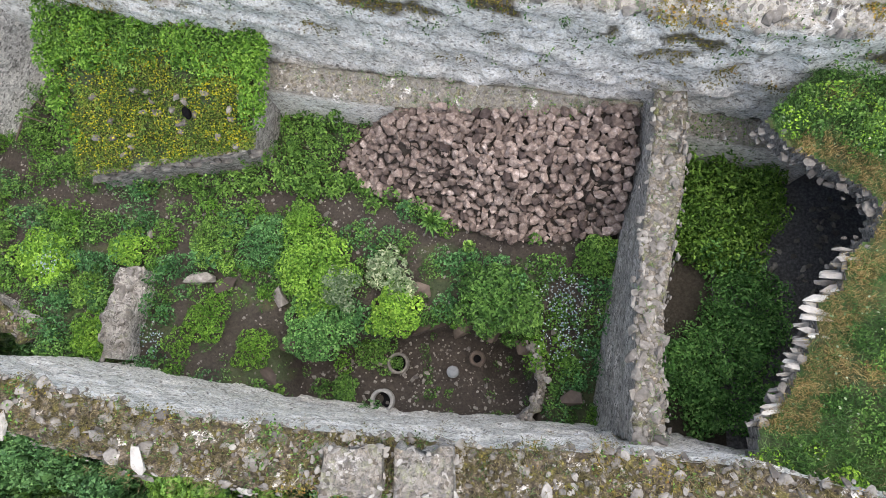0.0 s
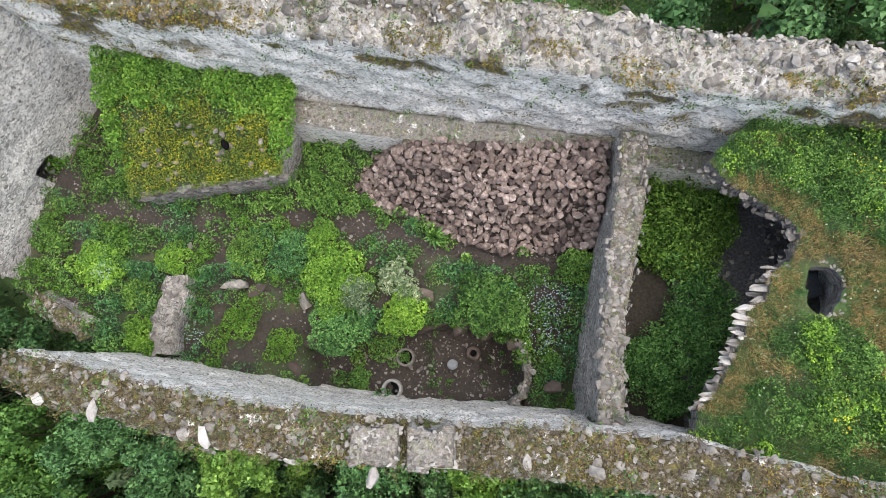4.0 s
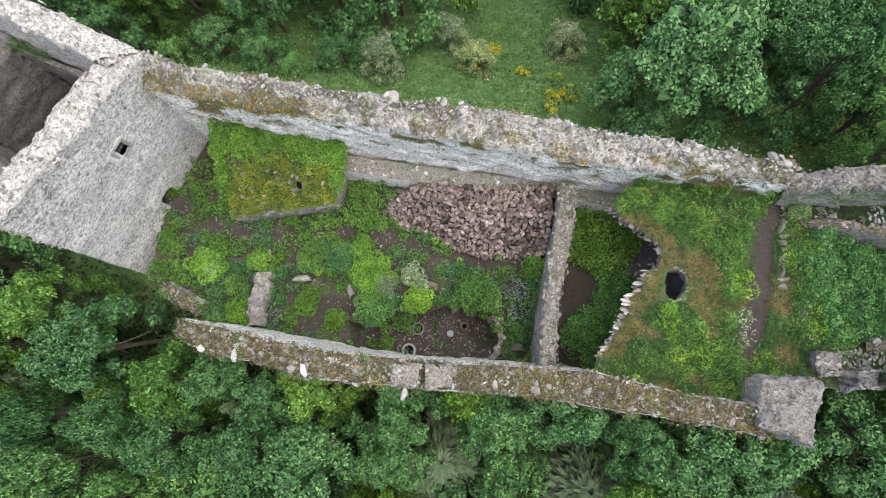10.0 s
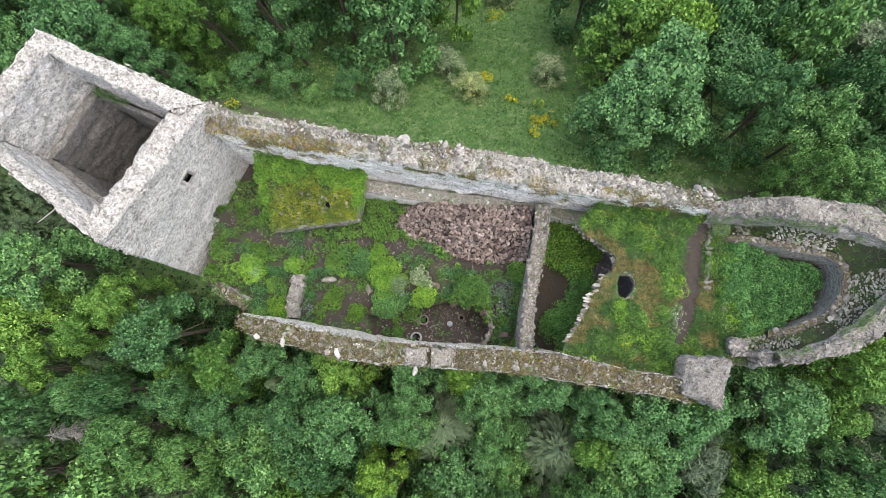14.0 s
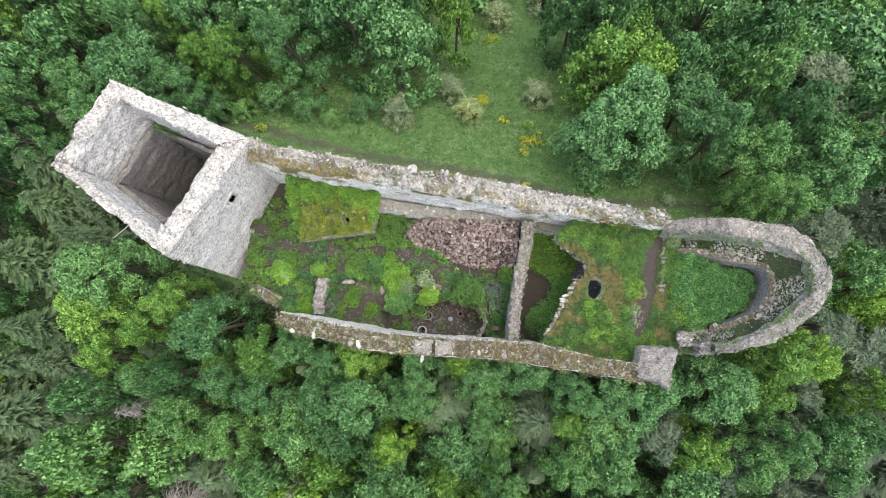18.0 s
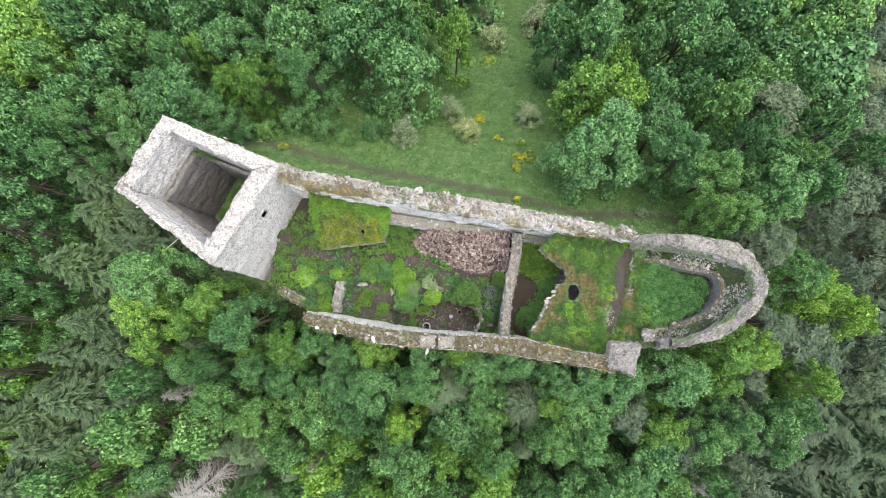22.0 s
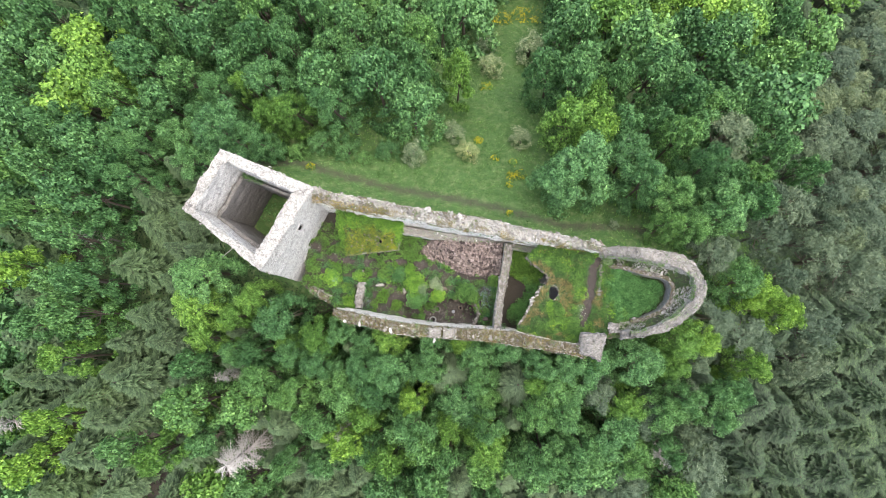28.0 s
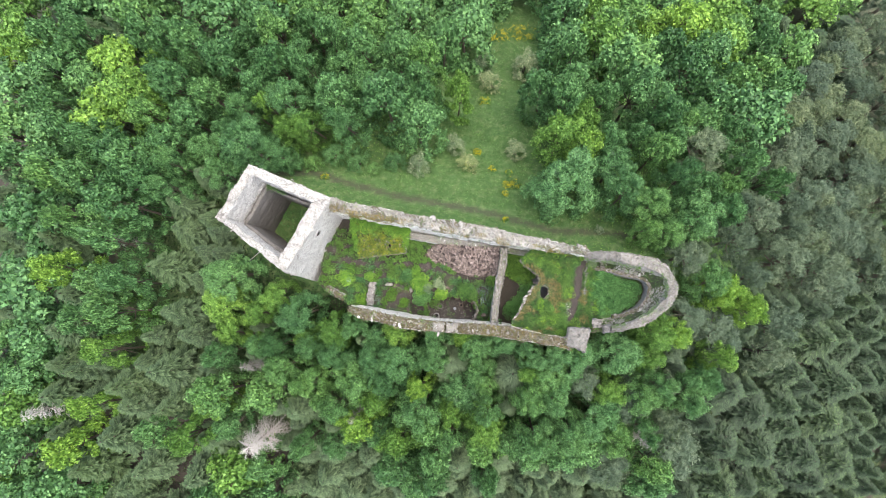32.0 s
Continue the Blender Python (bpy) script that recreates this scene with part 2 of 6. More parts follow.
WALL = masonry("lime_mortared_rubble", (0.66, 0.62, 0.56), (0.27, 0.245, 0.21), (0.88, 0.84, 0.775), (0.15, 0.13, 0.04), 1.4, -0.25)
TOWER = masonry("pale_tower_rubble", (0.5, 0.48, 0.45), (0.17, 0.16, 0.147), (0.7, 0.68, 0.645), (0.2, 0.19, 0.06), 0.75, 0.05)
GREYWALL = masonry("grey_rubble", (0.34, 0.32, 0.3), (0.11, 0.1, 0.092), (0.42, 0.4, 0.37), (0.13, 0.14, 0.04), 0.4, 0.5)
PIERWALL = masonry("grey_pier_rubble", (0.24, 0.23, 0.22), (0.075, 0.07, 0.066), (0.3, 0.29, 0.275), (0.1, 0.1, 0.035), 0.5, 0.4)
# dark stone tone; the shade of the tower's shaft is part of the colour
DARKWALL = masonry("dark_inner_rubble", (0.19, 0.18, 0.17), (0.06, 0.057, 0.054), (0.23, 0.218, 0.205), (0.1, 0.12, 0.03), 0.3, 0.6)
STONE = plain("grey_field_stone", [(0.3, (0.13, 0.12, 0.11)), (0.55, (0.24, 0.225, 0.205)), (0.75, (0.38, 0.36, 0.335))], 9, per_island=True)
PALE = plain("white_lime_stone", [(0.3, (0.24, 0.225, 0.205)), (0.6, (0.38, 0.365, 0.34)), (0.8, (0.5, 0.485, 0.46))], 9, per_island=True)
CHALK = plain("chalky_white_stone", [(0.3, (0.36, 0.345, 0.32)), (0.7, (0.56, 0.54, 0.51))], 9)
REDSTONE = plain("reddish_brown_stone", [(0.28, (0.1, 0.075, 0.066)), (0.5, (0.22, 0.172, 0.154)), (0.72, (0.46, 0.4, 0.37))], 9, per_island=True, spread=1.5)
EARTH = soil("court_earth", (0.046, 0.037, 0.03), (0.05, 0.1, 0.025), (0.12, 0.1, 0.045))
HILL = soil("hill_grass", (0.055, 0.046, 0.033), (0.075, 0.15, 0.04), (0.19, 0.24, 0.1))
ROCK = plain("brown_bed_rock", [(0.3, (0.06, 0.047, 0.038)), (0.6, (0.12, 0.094, 0.078)), (0.8, (0.2, 0.172, 0.15))], 3, relief=0.04)
GRAVEL = plain("grey_gravel", [(0.3, (0.05, 0.049, 0.05)), (0.5, (0.11, 0.109, 0.112)), (0.7, (0.21, 0.209, 0.215))], 16, relief=0.03, per_object=False)
BARK = plain("grey_bark", [(0.3, (0.05, 0.04, 0.03)), (0.7, (0.16, 0.13, 0.1))], 12)
DEADWOOD = plain("bleached_dead_wood", [(0.3, (0.3, 0.28, 0.26)), (0.7, (0.55, 0.53, 0.5))], 12)
CONCRETE = plain("weathered_concrete", [(0.3, (0.33, 0.33, 0.32)), (0.7, (0.55, 0.55, 0.53))], 14)
METAL = plain("zinc_lid", [(0.3, (0.15, 0.16, 0.175)), (0.7, (0.22, 0.23, 0.245))], 10, rough=0.7, metal=0.2)
# near-black without gloss, in place of the darkness down the holes
VOID = plain("dark_water", [(0.3, (0.006, 0.006, 0.007)), (0.7, (0.012, 0.012, 0.013))], 5, rough=0.95)
VOID.node_tree.nodes["Principled BSDF"].inputs["Specular IOR Level"].default_value = 0.0
BROADLEAF = leafy("broad_leaves", [(0.0, (0.022, 0.06, 0.022)), (0.4, (0.06, 0.17, 0.06)), (0.75, (0.112, 0.27, 0.1)), (1.0, (0.21, 0.41, 0.175))], 0.16)
BRIGHTLEAF = leafy("bright_young_leaves", [(0.0, (0.05, 0.13, 0.018)), (0.6, (0.19, 0.38, 0.05)), (1.0, (0.34, 0.55, 0.11))], 0.22)
PALELEAF = leafy("pale_grey_leaves", [(0.0, (0.11, 0.18, 0.09)), (0.6, (0.25, 0.34, 0.2)), (1.0, (0.55, 0.6, 0.46))], 0.3)
TREELEAF = leafy("tree_leaves", [(0.0, (0.032, 0.08, 0.03)), (0.5, (0.1, 0.228, 0.084)), (1.0, (0.195, 0.38, 0.15))], 0.12)
YOUNGLEAF = leafy("young_tree_leaves", [(0.0, (0.055, 0.125, 0.025)), (0.6, (0.155, 0.31, 0.065)), (1.0, (0.26, 0.45, 0.11))], 0.14)
NEEDLES = leafy("spruce_needles", [(0.0, (0.011, 0.027, 0.012)), (0.5, (0.028, 0.06, 0.025)), (1.0, (0.055, 0.1, 0.04))], 0.08, young=(0.135, 0.205, 0.09))
PINE = leafy("pine_needles", [(0.0, (0.055, 0.085, 0.052)), (0.5, (0.1, 0.145, 0.092)), (1.0, (0.15, 0.2, 0.135))], 0.15)
HERB = leafy("nettle_leaves", [(0.0, (0.022, 0.058, 0.014)), (0.5, (0.095, 0.21, 0.045)), (1.0, (0.23, 0.41, 0.11))], 0.2)
GRASS = leafy("grass_blades", [(0.0, (0.035, 0.095, 0.02)), (0.6, (0.105, 0.23, 0.06)), (1.0, (0.24, 0.37, 0.15))], 0.25)
DRYGRASS = leafy("dry_grass_blades", [(0.0, (0.08, 0.065, 0.03)), (0.6, (0.22, 0.17, 0.085)), (1.0, (0.42, 0.34, 0.21))], 0.2)
# leaf colour darkened to carry the shade in the gaps between crowns
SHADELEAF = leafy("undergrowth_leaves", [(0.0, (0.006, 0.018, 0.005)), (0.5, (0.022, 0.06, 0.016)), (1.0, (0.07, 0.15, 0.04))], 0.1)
SEDUM = leafy("stonecrop_mat", [(0.0, (0.08, 0.14, 0.025)), (0.45, (0.21, 0.3, 0.055)), (0.85, (0.42, 0.47, 0.09)), (1.0, (0.3, 0.2, 0.08))], 0.25)
MOSS = leafy("brown_moss", [(0.0, (0.07, 0.065, 0.018)), (0.5, (0.17, 0.15, 0.035)), (0.85, (0.3, 0.24, 0.06)), (1.0, (0.26, 0.14, 0.05))], 0.1)
YELLOW = leafy("yellow_petals", [(0.0, (0.5, 0.42, 0.01)), (1.0, (0.75, 0.66, 0.03))], 0.2)
BLUE = leafy("pale_blue_petals", [(0.0, (0.22, 0.3, 0.42)), (1.0, (0.42, 0.5, 0.6))], 0.2)
WHITE = leafy("white_petals", [(0.0, (0.6, 0.62, 0.56)), (1.0, (0.8, 0.8, 0.76))], 0.2)

# ---- ground ----
RIDGE = [(-17, 5.2), (-9, 2.3), (0, 0.6), (10, -1.2), (14.5, -1.0)]


def ground_height(x, y):
    """The hill: a ridge under the castle that falls away on every side."""
    x, y = np.asarray(x, float), np.asarray(y, float)
    d, side = line_distance(RIDGE, x, y)
    s = np.where(side > 0, 0.68, 0.78)
    s = s + (0.42 - s) * smoothstep(-17, -32, x)
    s = s + (0.9 - s) * smoothstep(13, 26, x)
    d = np.maximum(0, d - 3.6)
    p = np.stack([x, y, 0 * x], -1).reshape(-1, 3)
    rough = (0.5 * fbm(p, 6.0, 3) + 0.12 * fbm(p, 1.1, 5)).reshape(x.shape)
    z = -3.6 - s * (np.minimum(d, 45) + 0.4 * np.clip(d - 45, 0, 400)) + rough * smoothstep(0.5, 4, d)
    return np.where(d <= 0, np.minimum(z, -3.6), z)


HILL_PATH = [(-24, 12.0), (-18.5, 11.4), (-15.5, 11.45), (-11.3, 10.1), (-6.6, 8.9), (-0.9, 7.8), (3.7, 6.8), (9.3, 5.1), (13.1, 5.0), (17, 4.6)]
axis_x = np.concatenate([np.linspace(-1600, -75, 14), np.arange(-70, -26, 1.2), np.arange(-26, 26, 0.4), np.arange(26, 76, 1.2), np.linspace(80, 1600, 14)])
axis_y = np.concatenate([np.linspace(-1600, -46, 14), np.arange(-42, -14, 1.2), np.arange(-14, 30, 0.4), np.arange(30, 60, 1.2), np.linspace(64, 1600, 14)])
gx, gy = np.meshgrid(axis_x, axis_y, indexing="ij")
gz = ground_height(gx, gy)
hill_mesh = mesh_from("ground", np.stack([gx, gy, gz], -1).reshape(-1, 3), grid_faces(len(axis_x), len(axis_y)), HILL, True)
dpath = line_distance(HILL_PATH, gx, gy)[0].ravel()
pp = np.stack([gx.ravel(), gy.ravel(), 0 * gx.ravel()], 1)
dd = line_distance(RIDGE, gx, gy)[0].ravel()
bare = np.clip(0.75 * smoothstep(0.5, 0.2, dpath + 0.15 * vnoise(pp, 0.8, 2)) + 0.8 * smoothstep(20, 26, dd) * (fbm(pp, 5, 8) > -0.2) * ((gx.ravel() < -6) | (gx.ravel() > 16) | (gy.ravel() < 0)), 0, 1)
south = smoothstep(0.0, -1.0, line_distance(RIDGE, gx, gy)[1].ravel()) * smoothstep(4, 6, dd)
spot = smoothstep(3.2, 1.8, np.hypot(gx.ravel() + 12.0, gy.ravel() + 3.6))
attribute(hill_mesh, "bare", np.clip(bare + 0.35 * south + spot, 0, 1))
ground = tagged(new("ground", hill_mesh), "grassy hilltop falling steeply away under the ruin", "ground", kind="structure")


# ---- stones ----
def stone_mesh(name, mat, seed, flat=0.6, corners=13):
    r = np.random.default_rng(seed)
    bm = bmesh.new()
    for _ in range(corners):
        v = r.normal(size=3)
        v /= np.abs(v).max() ** 0.6 * np.linalg.norm(v) ** 0.4
        bm.verts.new((v * (0.5, 0.38, 0.5 * flat) * r.uniform(0.85, 1.1)))
    out = bmesh.ops.convex_hull(bm, input=bm.verts)
    bmesh.ops.delete(bm, geom=[v for v in out["geom_interior"] if isinstance(v, bmesh.types.BMVert)], context="VERTS")
    me = bpy.data.meshes.new(name)
    bm.to_mesh(me)
    bm.free()
    me.materials.append(mat)
    return me


def stone_set(name, mat, n=8, flat=0.6, seed=100, corners=13):
    return [stone_mesh(name, mat, seed + k, flat, corners) for k in range(n)]


STONES, PALES, REDS = stone_set("stone", STONE, corners=18), stone_set("stone", PALE, 6, 0.55, 200, 18), stone_set("stone", REDSTONE, 14, 0.75, 300, 20)


def basis(normal, spin):
    """Rotation matrices (n, 3, 3) whose z is the normal, spun about it."""
    n = normal / np.linalg.norm(normal, axis=1, keepdims=True)
    ref = np.where(np.abs(n[:, 2:3]) > 0.9, np.array([[1.0, 0, 0]]), np.array([[0, 0, 1.0]]))
    u = np.cross(ref, n)
    u /= np.linalg.norm(u, axis=1, keepdims=True)
    w = np.cross(n, u)
    c, s = np.cos(spin)[:, None], np.sin(spin)[:, None]
    return np.stack([u * c + w * s, w * c - u * s, n], 2)


def lay_stones(parent, meshes, pos, normal, size, name="stone", parts=280, near=None, rest_label="small rubble stones", spin=None):
    """Stones on a surface: those nearest to a place as parts, the rest as one mesh."""
    n = len(pos)
    if n == 0:
        return
    spin = rng.uniform(0, 6.28, n) if spin is None else spin
    rot = basis(normal + rng.normal(0, 0.18, (n, 3)), spin)
    size = np.broadcast_to(np.asarray(size, float).reshape(n, -1), (n, 3)) * rng.uniform(0.85, 1.15, (n, 3))
    pick = rng.integers(0, len(meshes), n)
    order = np.argsort(np.hypot(*(pos[:, :2] - (near or (0, 0))).T))
    for i in order[:parts]:
        m = Matrix([[*(rot[i][r] * size[i]), pos[i][r]] for r in range(3)] + [[0, 0, 0, 1]])
        child(name, meshes[pick[i]], parent, m)
    rest = order[parts:]
    if len(rest):
        vs, fs, at = [], [], 0
        data = []
        for me in meshes:
            co = np.zeros(len(me.vertices) * 3)
            me.vertices.foreach_get("co", co)
            data.append((co.reshape(-1, 3), np.array([p.vertices[:] for p in me.polygons if len(p.vertices) == 3])))
        for i in rest:
            co, tri = data[pick[i]]
            vs.append((co * size[i]) @ rot[i].T + pos[i])
            fs.append(tri + at)
            at += len(co)
        me = mesh_from("rubble", np.concatenate(vs), np.concatenate(fs), meshes[0].materials[0])
        isl = child("rubble", me, parent, label=rest_label)
        tagged(isl, kind="stuff")


# ---- walls ----
def wall_shape(inner_base, inner_top, outer_top, outer_base, step=0.13, rough=0.07, ragged=0.16, seed=1):
    """The skin of a ruined wall: grid points (n, m, 3), grid normals, and which rows are the crest."""
    length = np.linalg.norm(np.diff(np.asarray(outer_top, float)[:, :2], axis=0), axis=1).sum()
    n = max(8, int(length / step))
    ib, it, ot, ob = (resample(p, n) for p in (inner_base, inner_top, outer_top, outer_base))
    hi, ho = np.abs(it[:, 2] - ib[:, 2]).max(), np.abs(ot[:, 2] - ob[:, 2]).max()
    ki, kt, ko = max(4, int(hi / 0.12)), max(6, int(np.linalg.norm(it - ot, axis=1).mean() / 0.12)), max(4, int(ho / 0.3))
    parts = [ib[:, None] + (it - ib)[:, None] * np.linspace(0, 1, ki)[None, :, None],
             it[:, None] + (ot - it)[:, None] * np.linspace(0, 1, kt + 1)[None, 1:-1, None],
             ot[:, None] + (ob - ot)[:, None] * np.linspace(0, 1, ko)[None, :, None]]
    g = np.concatenate(parts, 1)
    crest = np.zeros(g.shape[:2])
    crest[:, ki - 1:ki + kt] = 1
    du, dv = np.gradient(g, axis=0), np.gradient(g, axis=1)
    nn = np.cross(dv, du)
    nn /= np.linalg.norm(nn, axis=2, keepdims=True) + 1e-9
    flat = g.reshape(-1, 3)
    ledges = flat * (1, 1, 2.4)
    d = rough * (0.4 * fbm(flat, 0.9, seed) + 0.6 * fbm(flat, 0.3, seed + 9, 2) + 0.8 * smoothstep(-0.1, 0.15, fbm(ledges, 0.8, seed + 30)) - 0.4)
    g = g + nn * d.reshape(g.shape[:2])[..., None]
    g[..., 2] += crest * ragged * (fbm(flat * (1, 1, 0), 0.8, seed + 20)).reshape(g.shape[:2])
    return g, nn, crest


def ruin_wall(name, label, shape, mat=WALL, moss=1.0, kind="structure", category="wall", hole=None, face_moss=0.0, high_moss=0.0):
    """One wall from its shape; hole(points) tells which quads to leave out."""
    g, nn, crest = shape
    n, m = g.shape[:2]
    faces = grid_faces(n, m)
    pts = g.reshape(-1, 3)
    # orient outwards: the crest must look up
    i, j = np.argwhere(crest > 0)[len(np.argwhere(crest > 0)) // 2]
    if nn[i, j, 2] < 0:
        faces = faces[:, ::-1]
    if hole is not None:
        c = pts[faces].mean(1)
        faces = faces[~hole(c)]
    cap = [np.array([[k, k + 1, m - 2 - k, m - 1 - k]]) for k in range((m - 1) // 2)]
    ends = np.concatenate(cap) if cap else np.zeros((0, 4), int)
    ends = ends[[len(set(e)) == 4 for e in ends]]
    me = mesh_from(name, pts, [faces, ends, ends[:, ::-1] + (n - 1) * m], mat, True)
    soft = np.clip(crest * 1.2 + face_moss, 0, 1) * moss
    if high_moss:
        soft = np.maximum(soft, high_moss * smoothstep(0.8, 2.6, g[..., 2]) * smoothstep(0.16, 0.24, fbm(pts * (1, 1, 2.0), 1.1, 140).reshape(n, m)))
    attribute(me, "moss", soft.ravel())
    return tagged(new(name, me), label, category, kind=kind)


def crest_points(shape, count, rows=None, jitter=0.05):
    """Random places on a wall's crest (or on the given rows), with normals that look out."""
    g, nn, crest = shape
    sel = np.argwhere(crest > 0) if rows is None else np.argwhere(rows)
    k = sel[rng.integers(0, len(sel), count)]
    p, q = g[k[:, 0], k[:, 1]], nn[k[:, 0], k[:, 1]].copy()
    up = np.argwhere(crest > 0)[0]
    if nn[up[0], up[1] + 2, 2] < 0:
        q = -q
    return p + rng.normal(0, jitter, p.shape) * (1, 1, 0.3), q


# north curtain wall
N_OUT = [(-10.9, 7.1, 4.2), (-9.57, 6.64, 3.9), (-7.6, 6.26, 3.8), (-5.65, 5.96, 3.8), (-3.09, 5.36, 3.8), (-1.2, 5.06, 3.8), (1.61, 4.63, 3.8), (4.66, 3.95, 3.8), (7.66, 3.27, 3.8), (9.43, 2.85, 3.8), (11.04, 2.67, 3.7)]
N_IN = [(-11.19, 6.12, 3.5), (-9.68, 5.76, 3.4), (-7.69, 5.32, 3.3), (-4.76, 4.84, 3.2), (-1.23, 4.13, 3.2), (1.59, 3.54, 3.2), (3.14, 3.25, 3.2), (6.2, 2.66, 3.2), (9.2, 2.24, 3.3), (11.12, 1.91, 3.3)]
N_IN_BASE = [(-11.3, 6.0, -2.2), (-9.6, 5.62, -2.2), (-7.6, 5.15, -2.2), (-4.76, 4.56, -2.2), (-2.36, 4.13, -2.2), (-0.22, 3.79, -2.2), (1.88, 3.47, -2.2), (3.93, 3.14, -2.2), (6.74, 2.72, -2.2), (9.2, 2.2, -2.2), (11.12, 1.85, -2.2)]
N_OUT_BASE = [(x, y + 0.25, -4.6) for x, y, z in N_OUT]
north_shape = wall_shape(N_IN_BASE, N_IN, N_OUT, N_OUT_BASE, step=0.1, seed=11, rough=0.1)
wall_north = ruin_wall("wall_north", "pale lime-mortared rubble curtain wall with a broken mossy crest", north_shape, moss=0.48, high_moss=0.7)

# south curtain wall, bowed, with two stubs of masonry on it
S_IN = [(-9.22, -2.33, 3.2), (-6.3, -2.96, 3.1), (-4.71, -3.31, 3.0), (-3.13, -3.52, 2.8), (-1.56, -3.64, 2.6), (-0.01, -3.79, 2.6), (3.06, -3.91, 2.7), (4.57, -4.02, 2.9), (6.07, -4.41, 3.1), (7.55, -4.73, 3.2), (9.31, -4.99, 3.4)]
S_OUT = [(-9.36, -2.81, 3.2), (-8.21, -3.46, 3.1), (-6.28, -3.83, 3.0), (-4.69, -4.26, 2.9), (-3.12, -4.44, 2.8), (-1.56, -4.53, 2.6), (-0.01, -4.67, 2.6), (2.44, -4.81, 2.7), (4.55, -5.1, 2.9), (6.04, -5.3, 3.0), (7.52, -5.53, 3.2), (9.6, -5.9, 3.4)]
S_IN_BASE = [(-9.4, -2.28, -2.9), (-7.54, -2.55, -2.9), (-5.71, -2.85, -2.9), (-3.89, -3.31, -2.9), (-2.09, -3.55, -2.9), (1.46, -3.68, -2.9), (3.21, -3.83, -2.9), (4.6, -4.0, -2.9), (6.1, -4.35, -2.9), (7.55, -4.7, -2.9), (9.3, -4.95, -2.9)]
S_OUT_BASE = [(x, y - 0.3, -5.6) for x, y, z in S_OUT]
south_shape = wall_shape(S_IN_BASE, S_IN, S_OUT, S_OUT_BASE, seed=31, rough=0.07)
wall_south = ruin_wall("wall_south", "bowed rubble curtain wall with lichen, moss and dry grass on its crest", south_shape, moss=0.8)

# cross wall between the court and the vaulted room
D_W_TOP = [(3.89, 2.85, 1.2), (3.76, 1.63, 1.2), (3.4, -0.4, 1.2), (3.36, -0.75, 1.2), (3.12, -2.42, 1.3), (2.99, -3.85, 1.5)]
D_E_TOP = [(4.48, 2.75, 1.2), (4.35, 1.4, 1.2), (4.02, -0.3, 1.2), (3.77, -1.43, 1.2), (3.65, -2.42, 1.3), (3.46, -3.95, 1.5)]
D_W_BASE = [(3.85, 2.85, -2.9), (3.72, 1.63, -2.9), (3.36, -0.4, -2.9), (3.25, -0.75, -2.9), (2.97, -2.42, -2.9), (2.8, -3.85, -2.9)]
D_E_BASE = [(4.5, 2.75, -3.2), (4.37, 1.4, -3.2), (4.04, -0.3, -3.2), (3.8, -1.43, -3.2), (3.68, -2.42, -3.2), (3.5, -3.95, -3.2)]
cross_shape = wall_shape(D_W_BASE, D_W_TOP, D_E_TOP, D_E_BASE, seed=51, rough=0.05, ragged=0.1)
wall_cross = ruin_wall("wall_cross", "narrow rubble cross wall with a flat broken top", cross_shape, GREYWALL, moss=0.6)

# ledge at the foot of the north wall
L_IN = [(-4.7, 4.5, 0.15), (-2.36, 4.1, 0.12), (-0.22, 3.76, 0.1), (1.88, 3.44, 0.1), (3.9, 3.1, 0.0), (6.7, 2.7, -0.3), (8.3, 2.4, -0.5)]
L_OUT = [(-4.9, 3.95, 0.0), (-2.81, 3.52, -0.05), (-0.23, 3.17, -0.1), (1.9, 3.0, -0.1), (3.9, 2.75, -0.2), (6.3, 2.25, -0.5), (7.9, 1.9, -0.6)]
ledge_shape = wall_shape([(x, y + 0.1, -2.3) for x, y, z in L_IN], L_IN, L_OUT, [(x, y, -3.0) for x, y, z in L_OUT], seed=71, rough=0.04, ragged=0.05)
ledge = ruin_wall("wall_ledge", "plastered masonry ledge along the foot of the wall", ledge_shape, WALL, moss=0.6, category="ledge")

# tower
T_OUT = np.array([(-17.35, 9.5, 6.6), (-10.85, 6.95, 4.3), (-14.35, 0.5, 5.8), (-19.85, 5.0, 7.0)])
T_BASE = np.array([(-17.5, 9.7, -5.0), (-10.7, 7.0, -5.0), (-14.2, -0.1, -5.0), (-20.0, 4.9, -5.0)])
T_IN = np.array([(-17.2, 8.7, 6.2), (-12.45, 6.6, 4.5), (-14.85, 1.6, 5.4), (-19.3, 5.05, 6.4)])
T_IN_BASE = np.array([(-17.2, 8.3, -4.4), (-12.6, 6.55, -4.4), (-15.0, 1.7, -4.4), (-19.0, 4.85, -4.4)])
WINDOW = (-12.4, 4.0, 2.64)
DOOR = (-12.6, 3.25, -1.6)
tower = tagged(new("tower"), "roofless rubble tower with pale weathered walls", "tower")
tower_shapes = []
